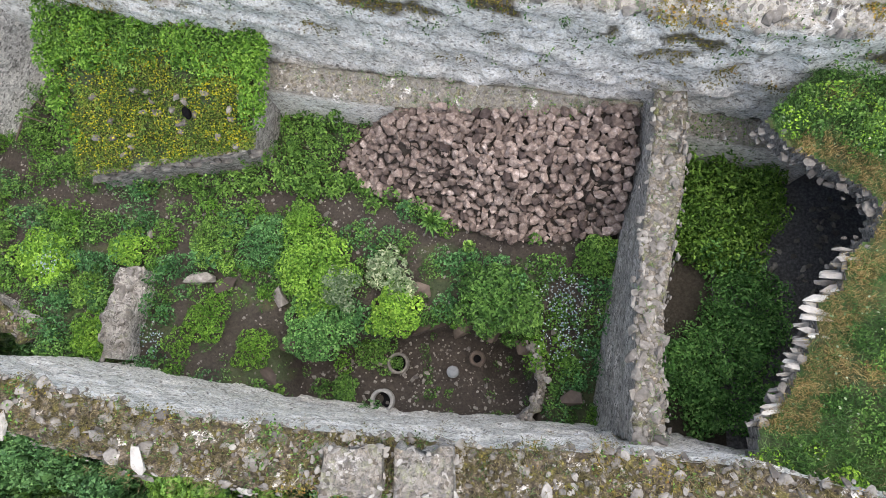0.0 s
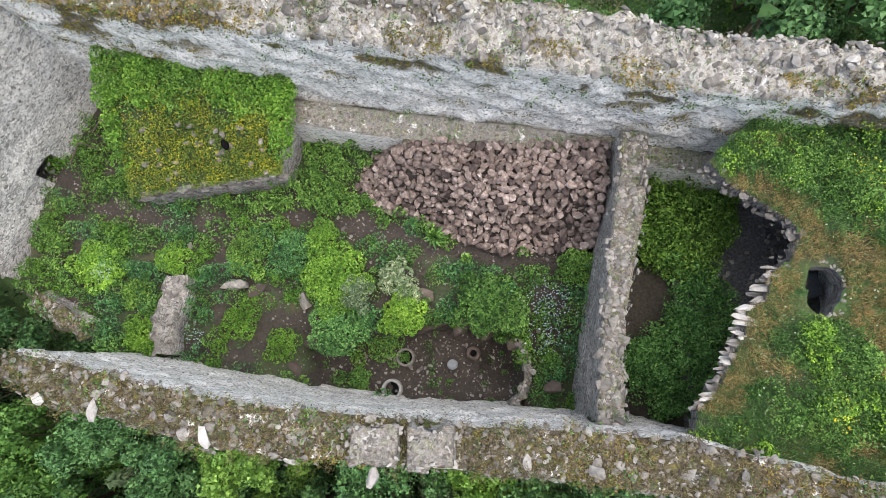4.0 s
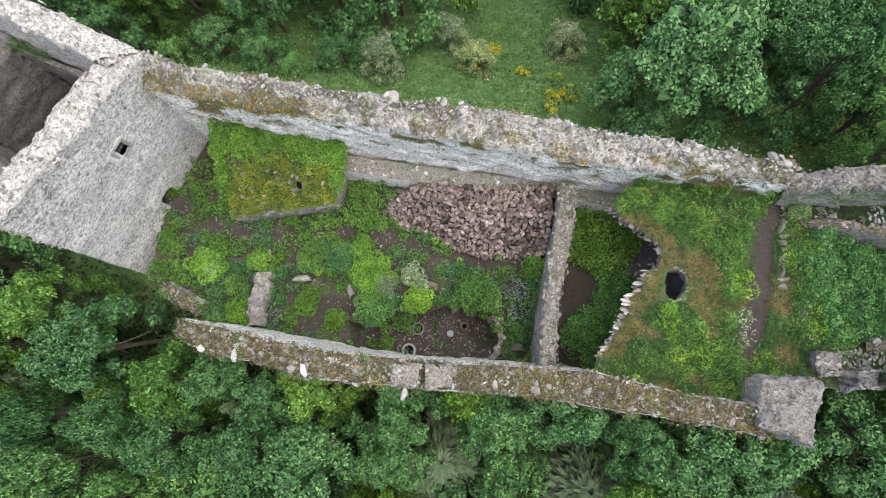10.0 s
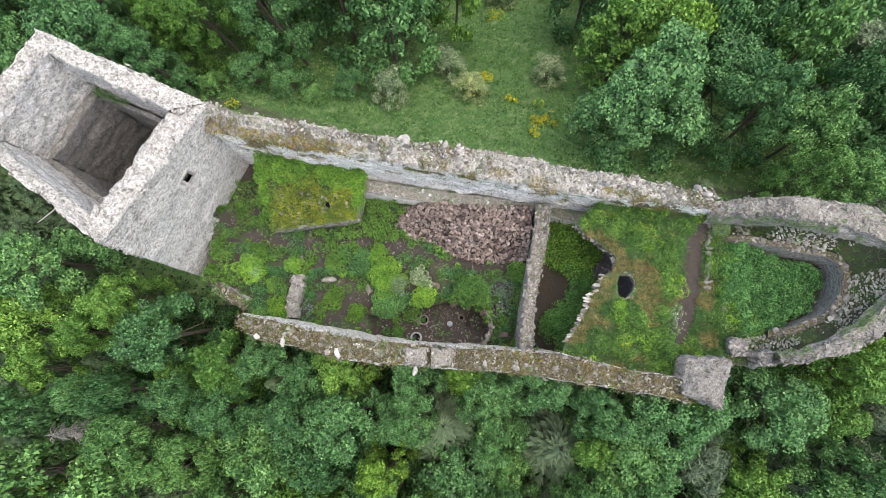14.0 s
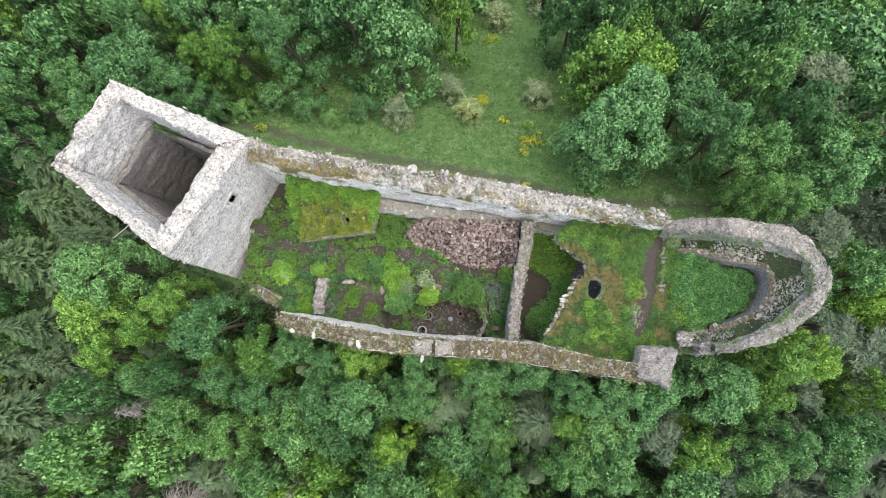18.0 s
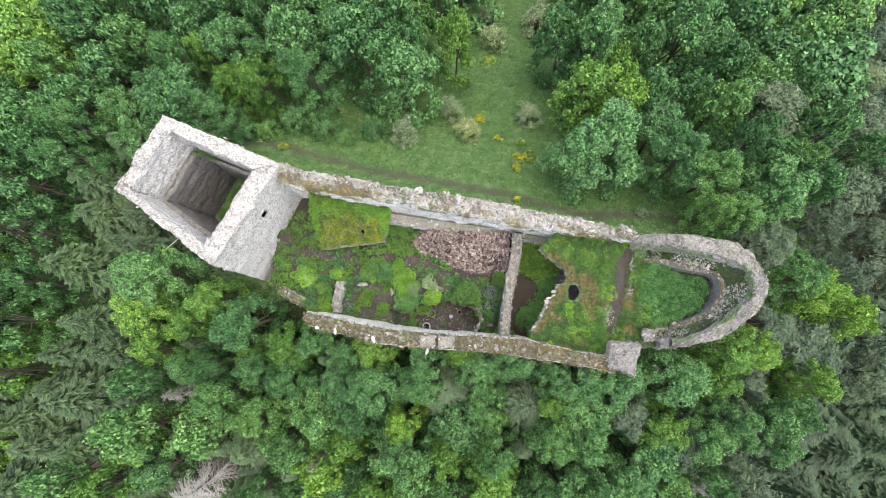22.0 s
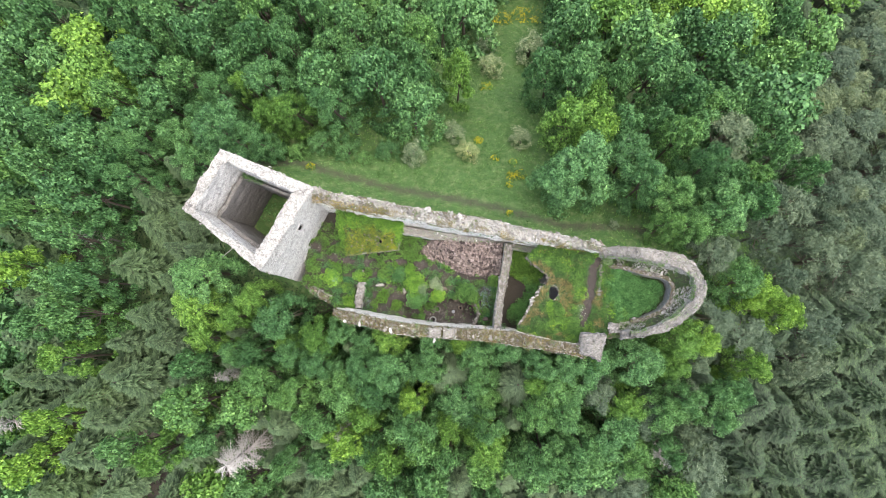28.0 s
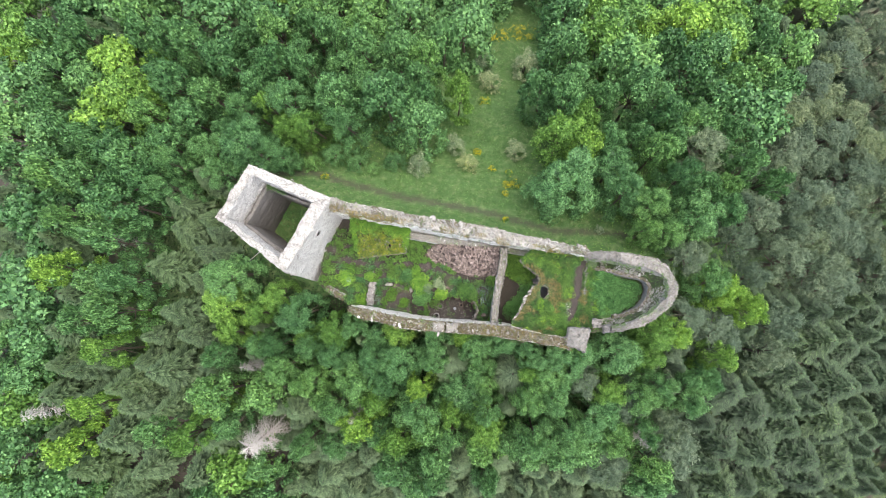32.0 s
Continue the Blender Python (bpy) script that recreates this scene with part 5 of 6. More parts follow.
foliage("stonecrop_flowers", "small yellow stonecrop flowers on the sod roof", [leaf_cards(p, np.repeat(UP, len(p), 0), 0.04, 0.9, 0)], YELLOW)

# ---- heap of stones ----
HEAP = [(-2.7, 3.45), (0.83, 3.12), (3.75, 2.95), (3.5, 0.5), (1.0, 0.4), (-0.5, 0.95), (-1.3, 1.45), (-2.4, 1.75), (-3.15, 2.35)]
heap = tagged(new("stone_heap"), "heap of loose reddish-brown broken stones", "stone heap")


def scatter(count, low, high, gap):
    """Places inside the heap's outline for stones of falling size, each clear of the others."""
    kept = np.full((1, 3), 99.0)
    sizes = np.sort(rng.uniform(low, high, count))[::-1]
    for size, (x, y) in zip(sizes, rng.uniform((-3.3, 0.3), (3.9, 3.6), (count, 2))):
        if inside(HEAP, np.array([x]), np.array([y]))[0] and not (np.hypot(kept[:, 0] - x, kept[:, 1] - y) < gap * (kept[:, 2] + size)).any():
            kept = np.vstack([kept, (x, y, size)])
    return kept[1:]


def heap_height(x, y):
    d = line_distance(HEAP[3:] + HEAP[:1], x, y)[0]
    return -1.5 + 1.4 * smoothstep(0, 1.5, d) + 0.35 * smoothstep(2.0, 3.6, x) + 0.1 * vnoise(xyz0(x, y), 0.5, 88)


hx, hy = np.meshgrid(np.arange(-3.4, 4.0, 0.1), np.arange(0.2, 3.7, 0.1), indexing="ij")
hz = heap_height(hx.ravel(), hy.ravel()).reshape(hx.shape) - 0.14 + 0.03 * rng.normal(size=hx.shape)
hf = grid_faces(*hx.shape)
hf = hf[inside(HEAP, hx.ravel()[hf].mean(1), hy.ravel()[hf].mean(1))]
bed = mesh_from("bed", np.stack([hx, hy, hz], -1).reshape(-1, 3), hf, EARTH)
attribute(bed, "bare", np.ones(hx.size))
child("bed", bed, heap, label="packed small rubble under the loose stones")
for count, low, high, gap, lift, parts, near in ((9000, 0.11, 0.26, 0.33, 0.02, 300, (0.3, 2.0)), (5000, 0.08, 0.16, 0.36, -0.08, 0, None)):
    c = scatter(count, low, high, gap)
    pos = np.stack([c[:, 0], c[:, 1], heap_height(c[:, 0], c[:, 1]) + lift + rng.uniform(-0.05, 0.06, len(c))], 1)
    lay_stones(heap, REDS, pos, np.repeat(UP, len(pos), 0) + rng.normal(0, 0.35, (len(pos), 3)), c[:, 2:] * (1.2, 1.1, 1.0), parts=parts, near=near, rest_label="loose reddish broken stones")

# ---- dressing of the walls ----
def tufts(name, label, pos, mat, blades=9, length=0.2, category="grass"):
    """Tufts of upright blades at places."""
    n = len(pos)
    p = np.repeat(pos, blades, 0) + rng.normal(0, 0.035, (n * blades, 3)) * (1, 1, 0)
    a = rng.uniform(0, 6.28, len(p))
    ln = length * rng.uniform(0.5, 1.3, len(p))
    lean = rng.uniform(0.25, 1.0, len(p)) * ln
    d = np.stack([np.cos(a), np.sin(a)], 1)
    tip = p + np.column_stack([d * lean[:, None], ln * 0.75])
    mid = p + np.column_stack([d * (lean * 0.4)[:, None], ln * 0.5])
    side = np.column_stack([-d[:, 1], d[:, 0], 0 * a]) * 0.004
    q = np.stack([p, mid + side, tip, mid - side], 1)
    v, f = q.reshape(-1, 3), np.arange(4 * len(p)).reshape(-1, 4)
    return tagged(new(name, mesh_from(name, v, f, mat)), label, category, kind="stuff")


def face_rows(shape, inner=True):
    g, nn, crest = shape
    rows = np.zeros(crest.shape, bool)
    first = np.argmax(crest[0] > 0)
    last = len(crest[0]) - np.argmax(crest[0][::-1] > 0)
    if inner:
        rows[:, 2:first] = True
    else:
        rows[:, last:] = True
    return rows


for parent, shape, count, meshes, near, low in ((wall_north, north_shape, 2600, STONES, (0, 4), 0.04), (wall_south, south_shape, 2800, STONES, (0, -4), 0.035), (wall_cross, cross_shape, 750, STONES, (3.6, 0), 0.06), (wall_apse, apse_shape, 1300, STONES, (16, -1), 0.05)):
    p, q = crest_points(shape, count)
    sz = low + rng.gamma(1.1, 0.04 if parent is wall_south else 0.05, (count, 1))
    lay_stones(parent, meshes, p - (0, 0, 0.02), q, np.minimum(sz, 0.3) * (1.15, 1, 0.7), near=near)
# pale stones bedded in the south crest and along the north wall's outer edge
p, q = crest_points(south_shape, 340)
lay_stones(wall_south, PALES, p, q, (0.05 + rng.gamma(1.1, 0.045, (340, 1))) * (1.2, 0.9, 0.5), parts=120, near=(0, -4), rest_label="pale bedded stones")
g, nn, crest = north_shape
edge = np.zeros(crest.shape, bool)
last = np.where(crest[0] > 0)[0][-4:]
edge[:, last] = True
p, q = crest_points(north_shape, 520, edge)
lay_stones(wall_north, PALES, p + (0, 0, 0.04), q * 0.3 + (0, 0, 1.0), (0.06 + rng.gamma(1.5, 0.045, (520, 1))) * (1, 0.8, 0.9), parts=200, near=(0, 5), rest_label="pale broken stones on the outer edge")
# stones proud of the faces
for parent, shape, count, near, inner in ((wall_north, north_shape, 1500, (0, 4), True), (wall_south, south_shape, 500, (0, -4), True), (wall_cross, cross_shape, 250, (3, -2), True)):
    p, q = crest_points(shape, count, face_rows(shape, inner), 0.0)
    lay_stones(parent, PALES, p - q * 0.03, q, rng.uniform(0.06, 0.18, (count, 1)) * (1.3, 0.8, 0.3), parts=0, near=near, rest_label="stones proud of the wall face")
walls = [o for o in tower.children if o.name.startswith("wall")]
for k, ob in enumerate(walls):
    p, q = crest_points(tower_shapes[k], 520 if k == 1 else 280)
    lay_stones(ob, PALES, p - (0, 0, 0.03), q, np.minimum(0.06 + rng.gamma(1.3, 0.045, (len(p), 1)), 0.3) * (1.2, 1, 0.6), parts=150, near=(-14, 4))
    p, q = crest_points(tower_shapes[k], 2600 if k == 1 else 400, face_rows(tower_shapes[k], k != 1), 0.0)
    keep = (np.hypot(p[:, 0] - WINDOW[0], p[:, 1] - WINDOW[1]) + np.abs(p[:, 2] - WINDOW[2]) > 0.6)
    lay_stones(ob, STONES if k == 1 else PALES, (p - q * 0.04)[keep], q[keep], rng.uniform(0.05, 0.17, (keep.sum(), 1)) * (1.2, 0.9, 0.25), parts=0, rest_label="rubble stones proud of the face")
face = face_rows(tower_shapes[1], False) & (tower_shapes[1][0][..., 2] > 2.6)
p, q = crest_points(tower_shapes[1], 800, face, 0.0)
p, q = p[np.hypot(p[:, 0] - WINDOW[0], p[:, 1] - WINDOW[1]) > 0.7], q[np.hypot(p[:, 0] - WINDOW[0], p[:, 1] - WINDOW[1]) > 0.7]
lay_stones(walls[1], PALES, p - q * 0.02, q, rng.uniform(0.1, 0.25, (len(p), 1)) * (1.2, 1, 0.3), parts=150, near=(-12.5, 5), rest_label="pale stones standing proud of the upper face")
for k in range(4):
    f = rng.uniform(0.05, 0.75, (70, 1))
    p = T_IN[k] * (1 - f) + T_OUT[k] * f + rng.normal(0, 0.13, (70, 3)) * (1, 1, 0.25) - (0, 0, 0.05)
    lay_stones(walls[k], PALES, p, np.repeat(UP, 70, 0), rng.uniform(0.1, 0.26, (70, 1)) * (1.2, 1, 0.6), parts=70)
# moss cushions and weeds on the north wall's broken upper face
p, q = crest_points(north_shape, 16000, face_rows(north_shape), 0.0)
p = p[(fbm(p * (1, 1, 2.0), 1.1, 140) > 0.28) & (p[:, 2] > 0.6 + 1.2 * rng.random(len(p)))]
foliage("wall_moss", "olive and ochre moss cushions on the upper face of the north wall", [leaf_cards(np.repeat(p, 5, 0) + rng.normal(0, 0.05, (len(p) * 5, 3)), np.repeat(UP, len(p) * 5, 0) + (0, -0.8, 0), 0.045, 0.7)], MOSS)
p, q = crest_points(north_shape, 420, face_rows(north_shape), 0.0)
p = p[p[:, 2] > 1.2 + 1.6 * rng.random(len(p))]
foliage("wall_weeds", "small green weeds rooted in the north wall", [leaf_cards(np.repeat(p, 12, 0) + rng.normal(0, 0.07, (len(p) * 12, 3)), np.repeat(UP, len(p) * 12, 0) + (0, -0.6, 0), 0.06, 0.5)], HERB)
# window and door reveals of the tower; dark rubble colour gives the shade inside
def reveal(name, at, w, h, deep, parent, label, lip=0.0):
    d = np.array((0.48, 0.88, 0.0))
    o = np.array((0.88, -0.48, 0.0))
    c = np.array(at)
    ring = [c + d * sx * w + np.array((0, 0, sz * h)) for sx, sz in ((-1, -1), (1, -1), (1, 1), (-1, 1))]
    pts = [r + o * lip for r in ring] + [r - o * deep for r in ring]
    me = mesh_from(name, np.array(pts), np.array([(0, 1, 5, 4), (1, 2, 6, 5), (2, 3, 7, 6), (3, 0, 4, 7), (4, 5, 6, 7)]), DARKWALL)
    attribute(me, "moss", np.zeros(8))
    return child(name, me, parent, label=label)


win = reveal("window", WINDOW, 0.24, 0.28, 0.75, tower, "small square window opening with its shade coloured dark")
for sx, sz, w, h in ((0, -1, 0.36, 0.06), (0, 1, 0.36, 0.06), (-1, 0, 0.06, 0.3), (1, 0, 0.06, 0.3)):
    d, o = np.array((0.48, 0.88, 0.0)), np.array((0.88, -0.48, 0.0))
    c = np.array(WINDOW) + d * sx * 0.31 + np.array((0, 0, sz * 0.34)) + o * 0.1
    box = [c + d * a * w + np.array((0, 0, b * h)) + o * e for e in (-0.3, -0.07) for a, b in ((-1, -1), (1, -1), (1, 1), (-1, 1))]
    child("window_jamb", mesh_from("window_jamb", np.array(box), np.array([(0, 3, 2, 1), (4, 5, 6, 7), (0, 1, 5, 4), (1, 2, 6, 5), (2, 3, 7, 6), (3, 0, 4, 7)]), PALE), win)
reveal("doorway", (DOOR[0], DOOR[1], -1.55), 0.45, 0.7, 1.2, tower, "low doorway coloured dark inside at the foot of the tower", -0.15)

p, q = crest_points(south_shape, 700)
tufts("crest_grass", "dry grass tufts on the south wall", np.repeat(p, 2, 0) + rng.normal(0, 0.08, (len(p) * 2, 3)) * (1, 1, 0), DRYGRASS, 14, 0.13)
p, q = crest_points(north_shape, 320)
tufts("crest_grass", "dry grass tufts on the north wall", p, DRYGRASS, 14, 0.15)
p = np.concatenate([crest_points(s, n)[0] for s, n in ((south_shape, 260), (north_shape, 260), (cross_shape, 40), (ledge_shape, 120))])
tufts("crest_herbs", "green grass tufts on the wall tops", p, GRASS, 9, 0.16)
g, nn, crest = north_shape
first = np.argmax(crest[0] > 0)
strip = np.zeros(crest.shape, bool)
strip[:, first - 1:first + 4] = True
p, q = crest_points(north_shape, 2600, strip)
p = p[(fbm(p, 1.2, 92) > 0.05) | (p[:, 0] < -5.5)]
foliage("crest_moss", "ochre and olive moss cushions along the north wall's inner edge", [leaf_cards(np.repeat(p, 6, 0) + rng.normal(0, 0.06, (len(p) * 6, 3)) * (1, 1, 0.3) + (0, 0, 0.02), np.repeat(UP, len(p) * 6, 0), 0.05, 0.7)], MOSS)
p, q = crest_points(south_shape, 1700)
p = p[fbm(p, 0.8, 93) > 0.2]
foliage("crest_moss", "brown and olive moss cushions on the south wall", [leaf_cards(np.repeat(p, 6, 0) + rng.normal(0, 0.06, (len(p) * 6, 3)) * (1, 1, 0.3) + (0, 0, 0.02), np.repeat(UP, len(p) * 6, 0), 0.045, 0.7)], MOSS)
p = np.concatenate([crest_points(s, n)[0] for s, n in ((south_shape, 500), (north_shape, 800), (ledge_shape, 500), (apse_shape, 250))])
p = p[fbm(p, 0.7, 95) > 0.1]
foliage("crest_weeds", "small green weeds on the wall tops", [leaf_cards(np.repeat(p, 5, 0) + rng.normal(0, 0.07, (len(p) * 5, 3)) * (1, 1, 0.5) + (0, 0, 0.03), np.repeat(UP, len(p) * 5, 0), 0.055, 0.6)], HERB)

# ---- masonry stubs and single stones ----
def rubble_block(name, label, corners, top, base, seed, mat=GREYWALL, parts=60, category="masonry", moss=0.3, stones=None, small=1.0):
    """A broken block of masonry on a quadrilateral plan, with its stones."""
    c = np.array(corners, float)
    ib = [(*c[0], base), (*c[1], base)]
    it = [(*c[0], top), (*c[1], top)]
    ot = [(*c[3], top), (*c[2], top)]
    ob = [(*c[3], base), (*c[2], base)]
    shp = wall_shape(ib, it, ot, ob, step=0.06, seed=seed, rough=0.15, ragged=0.24)
    o = ruin_wall(name, label, shp, mat, moss, kind="thing", category=category)
    del o["kind"]
    p, q = crest_points(shp, parts, None, 0.03)
    lay_stones(o, stones or STONES, p - q * 0.04, q, small * rng.uniform(0.1, 0.26, (parts, 1)) * (1.2, 1, 0.7), parts=parts)
    return o, shp


rubble_block("pier", "squared broken pier of grey rubble masonry at the wall's end", [(9.5, -4.1), (11.25, -4.2), (10.75, -6.1), (9.25, -5.6)], 3.6, -5.0, 201, PIERWALL, parts=240, moss=0.35, small=0.6)
rubble_block("wall_stub", "short rubble stub beside the path", [(11.6, -3.45), (12.3, -3.5), (12.3, -4.1), (11.6, -4.1)], 2.7, 1.6, 203, PIERWALL, parts=60)
rubble_block("wall_stub", "broken rubble end of the apse wall", [(12.45, -3.95), (13.1, -3.85), (13.15, -4.5), (12.5, -4.5)], 3.6, -5.0, 204, PIERWALL, parts=70)
rubble_block("masonry_stub", "squared white masonry stub on the south wall", [(-2.0, -3.75), (-1.1, -3.75), (-1.1, -4.5), (-2.0, -4.5)], 3.02, 2.3, 205, GREYWALL, stones=PALES, parts=60, moss=0.45, small=0.6)
rubble_block("masonry_stub", "white masonry stub beside a gap in the south wall", [(-0.9, -3.75), (0.0, -3.8), (0.0, -4.62), (-0.9, -4.6)], 3.02, 2.3, 206, GREYWALL, stones=PALES, parts=60, moss=0.45, small=0.6)
rubble_block("low_wall", "low broken wall running out from the tower", [(-12.6, -0.45), (-10.75, -1.35), (-11.0, -1.9), (-12.8, -0.95)], -1.2, -4.2, 207, parts=40, moss=0.8, small=0.7)
rubble_block("low_wall", "low whitish wall stub across the court", [(-8.45, -0.15), (-8.7, -2.3), (-8.15, -2.35), (-7.85, -0.2)], -1.05, -2.3, 208, parts=40, moss=0.3)
arc = [(1.42, -2.0), (1.58, -2.5), (1.58, -3.0), (1.4, -3.45), (1.1, -3.7)]
arc2 = [(1.58, -2.0), (1.73, -2.5), (1.73, -3.0), (1.55, -3.48), (1.25, -3.77)]
pit_shape = wall_shape([(x, y, -3.1) for x, y in arc], [(x, y, -1.8) for x, y in arc], [(x, y, -1.8) for x, y in arc2], [(x, y, -2.6) for x, y in arc2], step=0.08, rough=0.09, ragged=0.3, seed=209)
pit_wall = ruin_wall("pit_wall", "thin curved lining wall at the end of the pit", pit_shape, GREYWALL, moss=0.5, kind="thing", category="wall")
del pit_wall["kind"]
p, q = crest_points(pit_shape, 46)
lay_stones(pit_wall, STONES, p, q, rng.uniform(0.08, 0.2, (46, 1)), parts=46)


def loose_stone(name, label, at, size, turn, mat, seed, parts=13):
    me = stone_mesh(name, mat, seed, 0.6)
    ob = tagged(new(name, me), label, "stone")
    ob.matrix_basis = pose(*at, *turn) @ Matrix.Diagonal((*size, 1))
    return ob


loose_stone("slab", "white pointed stone slab jutting from the wall crest", (-4.93, -3.98, 3.12), (0.26, 0.72, 0.2), (0, 0, 18), CHALK, 501)
loose_stone("slab", "white stone corbel jutting out of the wall", (-1.6, -4.78, 2.85), (0.32, 0.55, 0.25), (0, 0, 3), CHALK, 502)
loose_stone("slab", "white stone jutting from the wall's end", (-8.5, -3.3, 3.15), (0.28, 0.36, 0.22), (0, 0, 30), CHALK, 503)
for x, y, z, a, b, c, r, k in [(-6.65, -0.36, -1.5, 0.95, 0.5, 0.7, -12, 1), (-6.0, -0.5, -1.6, 0.6, 0.5, 0.6, 20, 2), (-4.55, -0.85, -1.5, 0.35, 0.7, 0.6, 25, 3), (-1.2, -0.75, -1.65, 0.6, 0.7, 0.4, 0, 4), (-11.5, -1.25, -1.5, 0.8, 0.6, 0.7, -35, 5), (2.3, -3.2, -1.5, 0.5, 0.5, 0.5, 10, 6)]:
    loose_stone("boulder", "grey-brown boulder among the herbs", (x, y, z), (a, b, c), (0, 0, r), STONE if k in (1, 3, 5) else ROCK, 510 + k)
loose_stone("boulder", "broad reddish-brown rock at the foot of the wall", (-0.5, -3.75, -2.9), (1.3, 0.6, 0.4), (0, 0, 5), ROCK, 521)
for k, (x, y, a) in enumerate([(-4.3, -2.0, 0.9), (-3.4, -1.85, 0.8), (-0.9, -1.5, 1.1), (-0.1, -1.5, 0.9), (0.6, -1.65, 0.8), (-5.3, -1.75, 0.8), (-6.1, -1.6, 0.7), (1.3, -2.1, 0.6), (-4.9, -2.7, 0.7)]):
    loose_stone("rock_outcrop", "brown outcrop of bedrock at the edge of the pit", (x, y, -2.15), (a, 0.5, 1.0), (0, 0, 15 * k), ROCK, 530 + k)


# ---- things in the pit ----
def lathe(profile, sides=28):
    """A turned body from (radius, height) pairs."""
    a = np.linspace(0, 2 * math.pi, sides, endpoint=False)
    v = np.array([[(r * math.cos(t), r * math.sin(t), z) for t in a] for r, z in profile])
    return v.reshape(-1, 3), grid_faces(len(profile), sides, True)


def well_ring(at, r, hole, label, mat=CONCRETE):
    ob = tagged(new("well_ring"), label, "well ring")
    ob.matrix_basis = Matrix.Translation(at)
    child("ring", mesh_from("ring", *lathe([(r, -0.3), (r, 0.1), (r - 0.02, 0.13), (hole + 0.02, 0.13), (hole, 0.1), (hole, -0.5)]), mat, True), ob)
    # disc coloured near-black closes the ring in place of its dark depth
    child("water", mesh_from("water", *lathe([(hole, -0.12), (0.001, -0.12)]), VOID, True), ob, label="near-black disc standing in for the dark inside the ring")
    return ob


PZ = -2.72
well_ring((-2.23, -3.33, PZ), 0.3, 0.215, "white concrete ring of a shaft with a near-black disc inside")
well_ring((0.15, -2.3, PZ), 0.2, 0.1, "small stone-rimmed pipe end with a dark hole", ROCK)
well_ring((-1.84, -2.41, PZ), 0.27, 0.2, "broken stone ring overgrown with weeds", STONE)
lid = tagged(new("manhole_lid", mesh_from("manhole_lid", *lathe([(0.15, -0.12), (0.15, 0.1), (0.14, 0.115), (0.001, 0.115)]), METAL, True)), "round grey lid standing in the pit", "lid")
lid.matrix_basis = Matrix.Translation((-0.46, -2.62, PZ))
for k in range(16):
    x, y = rng.uniform((-3.2, -3.6), (1.2, -2.2))
    loose_stone("stone", "small loose stone on the floor of the pit", (x, y, PZ + 0.03), (0.16, 0.13, 0.12), (0, 0, 40 * k), STONE, 560 + k)

# ---- edge of the vault ----
for k, (x, y) in enumerate(resample([(6.75, -0.6), (6.45, -1.3), (6.1, -1.55), (5.98, -2.0), (5.7, -2.5), (5.4, -3.1), (5.1, -3.45)], 34)):
    s = rng.uniform(0.7, 1.3)
    loose_stone("voussoir", "pale wedge-shaped stone sticking out of the broken vault", (x + rng.uniform(-0.12, 0.05), y, 1.85 + rng.uniform(-0.25, 0.1)), (0.5 * s, 0.15 * s, 0.16), (0, rng.uniform(-8, 8), rng.uniform(-25, 10) + 5), CHALK if k % 3 else PALE, 600 + k % 9)
for k in range(34):
    a = k * 2 * math.pi / 34
    x, y = 7.58 + 0.4 * math.cos(a) + rng.normal(0, 0.03), -1.1 + 0.57 * math.sin(a) + rng.normal(0, 0.03)
    if math.cos(a) > -0.2:
        child("stone", STONES[k % 8], fill, pose(x, y, float(fill_height(np.array([x]), np.array([y]))[0]) - 0.02, 0, 0, 50 * k) @ Matrix.Diagonal((0.13, 0.1, 0.1, 1)))
rim = resample(FILL[:13], 130) + rng.normal(0, 0.07, (130, 2))
pos = np.column_stack([rim, fill_height(rim[:, 0], rim[:, 1]) + rng.uniform(-0.5, 0.02, len(rim)) * 1.0])
lay_stones(fill, STONES, pos, np.repeat(UP, len(pos), 0), rng.uniform(0.08, 0.24, (len(pos), 1)) * (1.1, 1, 0.6), parts=170, near=(6, -1))
for k, (x, y) in enumerate(resample([(11.35, 1.5), (11.2, 0.6), (11.15, -0.4), (11.05, -1.2)], 12)):
    loose_stone("kerb_stone", "rough edging stone beside the path", (x + rng.uniform(-0.1, 0.1), y, 2.1), (0.42, 0.3, 0.3), (0, 0, rng.uniform(0, 90)), STONE, 620 + k % 6)
for k in range(60):
    x, y = rng.uniform((7.0, -0.9), (9.6, 1.6))
    loose_stone("stone", "loose grey stone on the floor of the vaulted room", (x, y, -2.35), (0.2, 0.16, 0.14), (0, 0, 40 * k), STONE, 560 + k % 16)
box = tagged(new("crate"), "blue-grey metal crate under the hole in the vault", "crate")
box.matrix_basis = pose(9.1, -0.6, -2.4, 0, 0, 12)
bm = bmesh.new()
bmesh.ops.create_cube(bm, size=1.0, matrix=Matrix.Translation((0, 0, 0.3)) @ Matrix.Diagonal((0.8, 0.6, 0.6, 1)))
bmesh.ops.bevel(bm, geom=bm.edges, offset=0.03, segments=2, affect="EDGES")
me = bpy.data.meshes.new("body")
bm.to_mesh(me)
bm.free()
me.materials.append(METAL)
child("body", me, box)
stick = tagged(new("beam", mesh_from("beam", *tube([(-16.6, 2.4, 5.0), (-17.0, 2.0, 5.0), (-17.6, 1.5, 5.02)], [0.035, 0.03, 0.02]), CHALK, True)), "bleached white stick jutting from the tower wall", "beam")
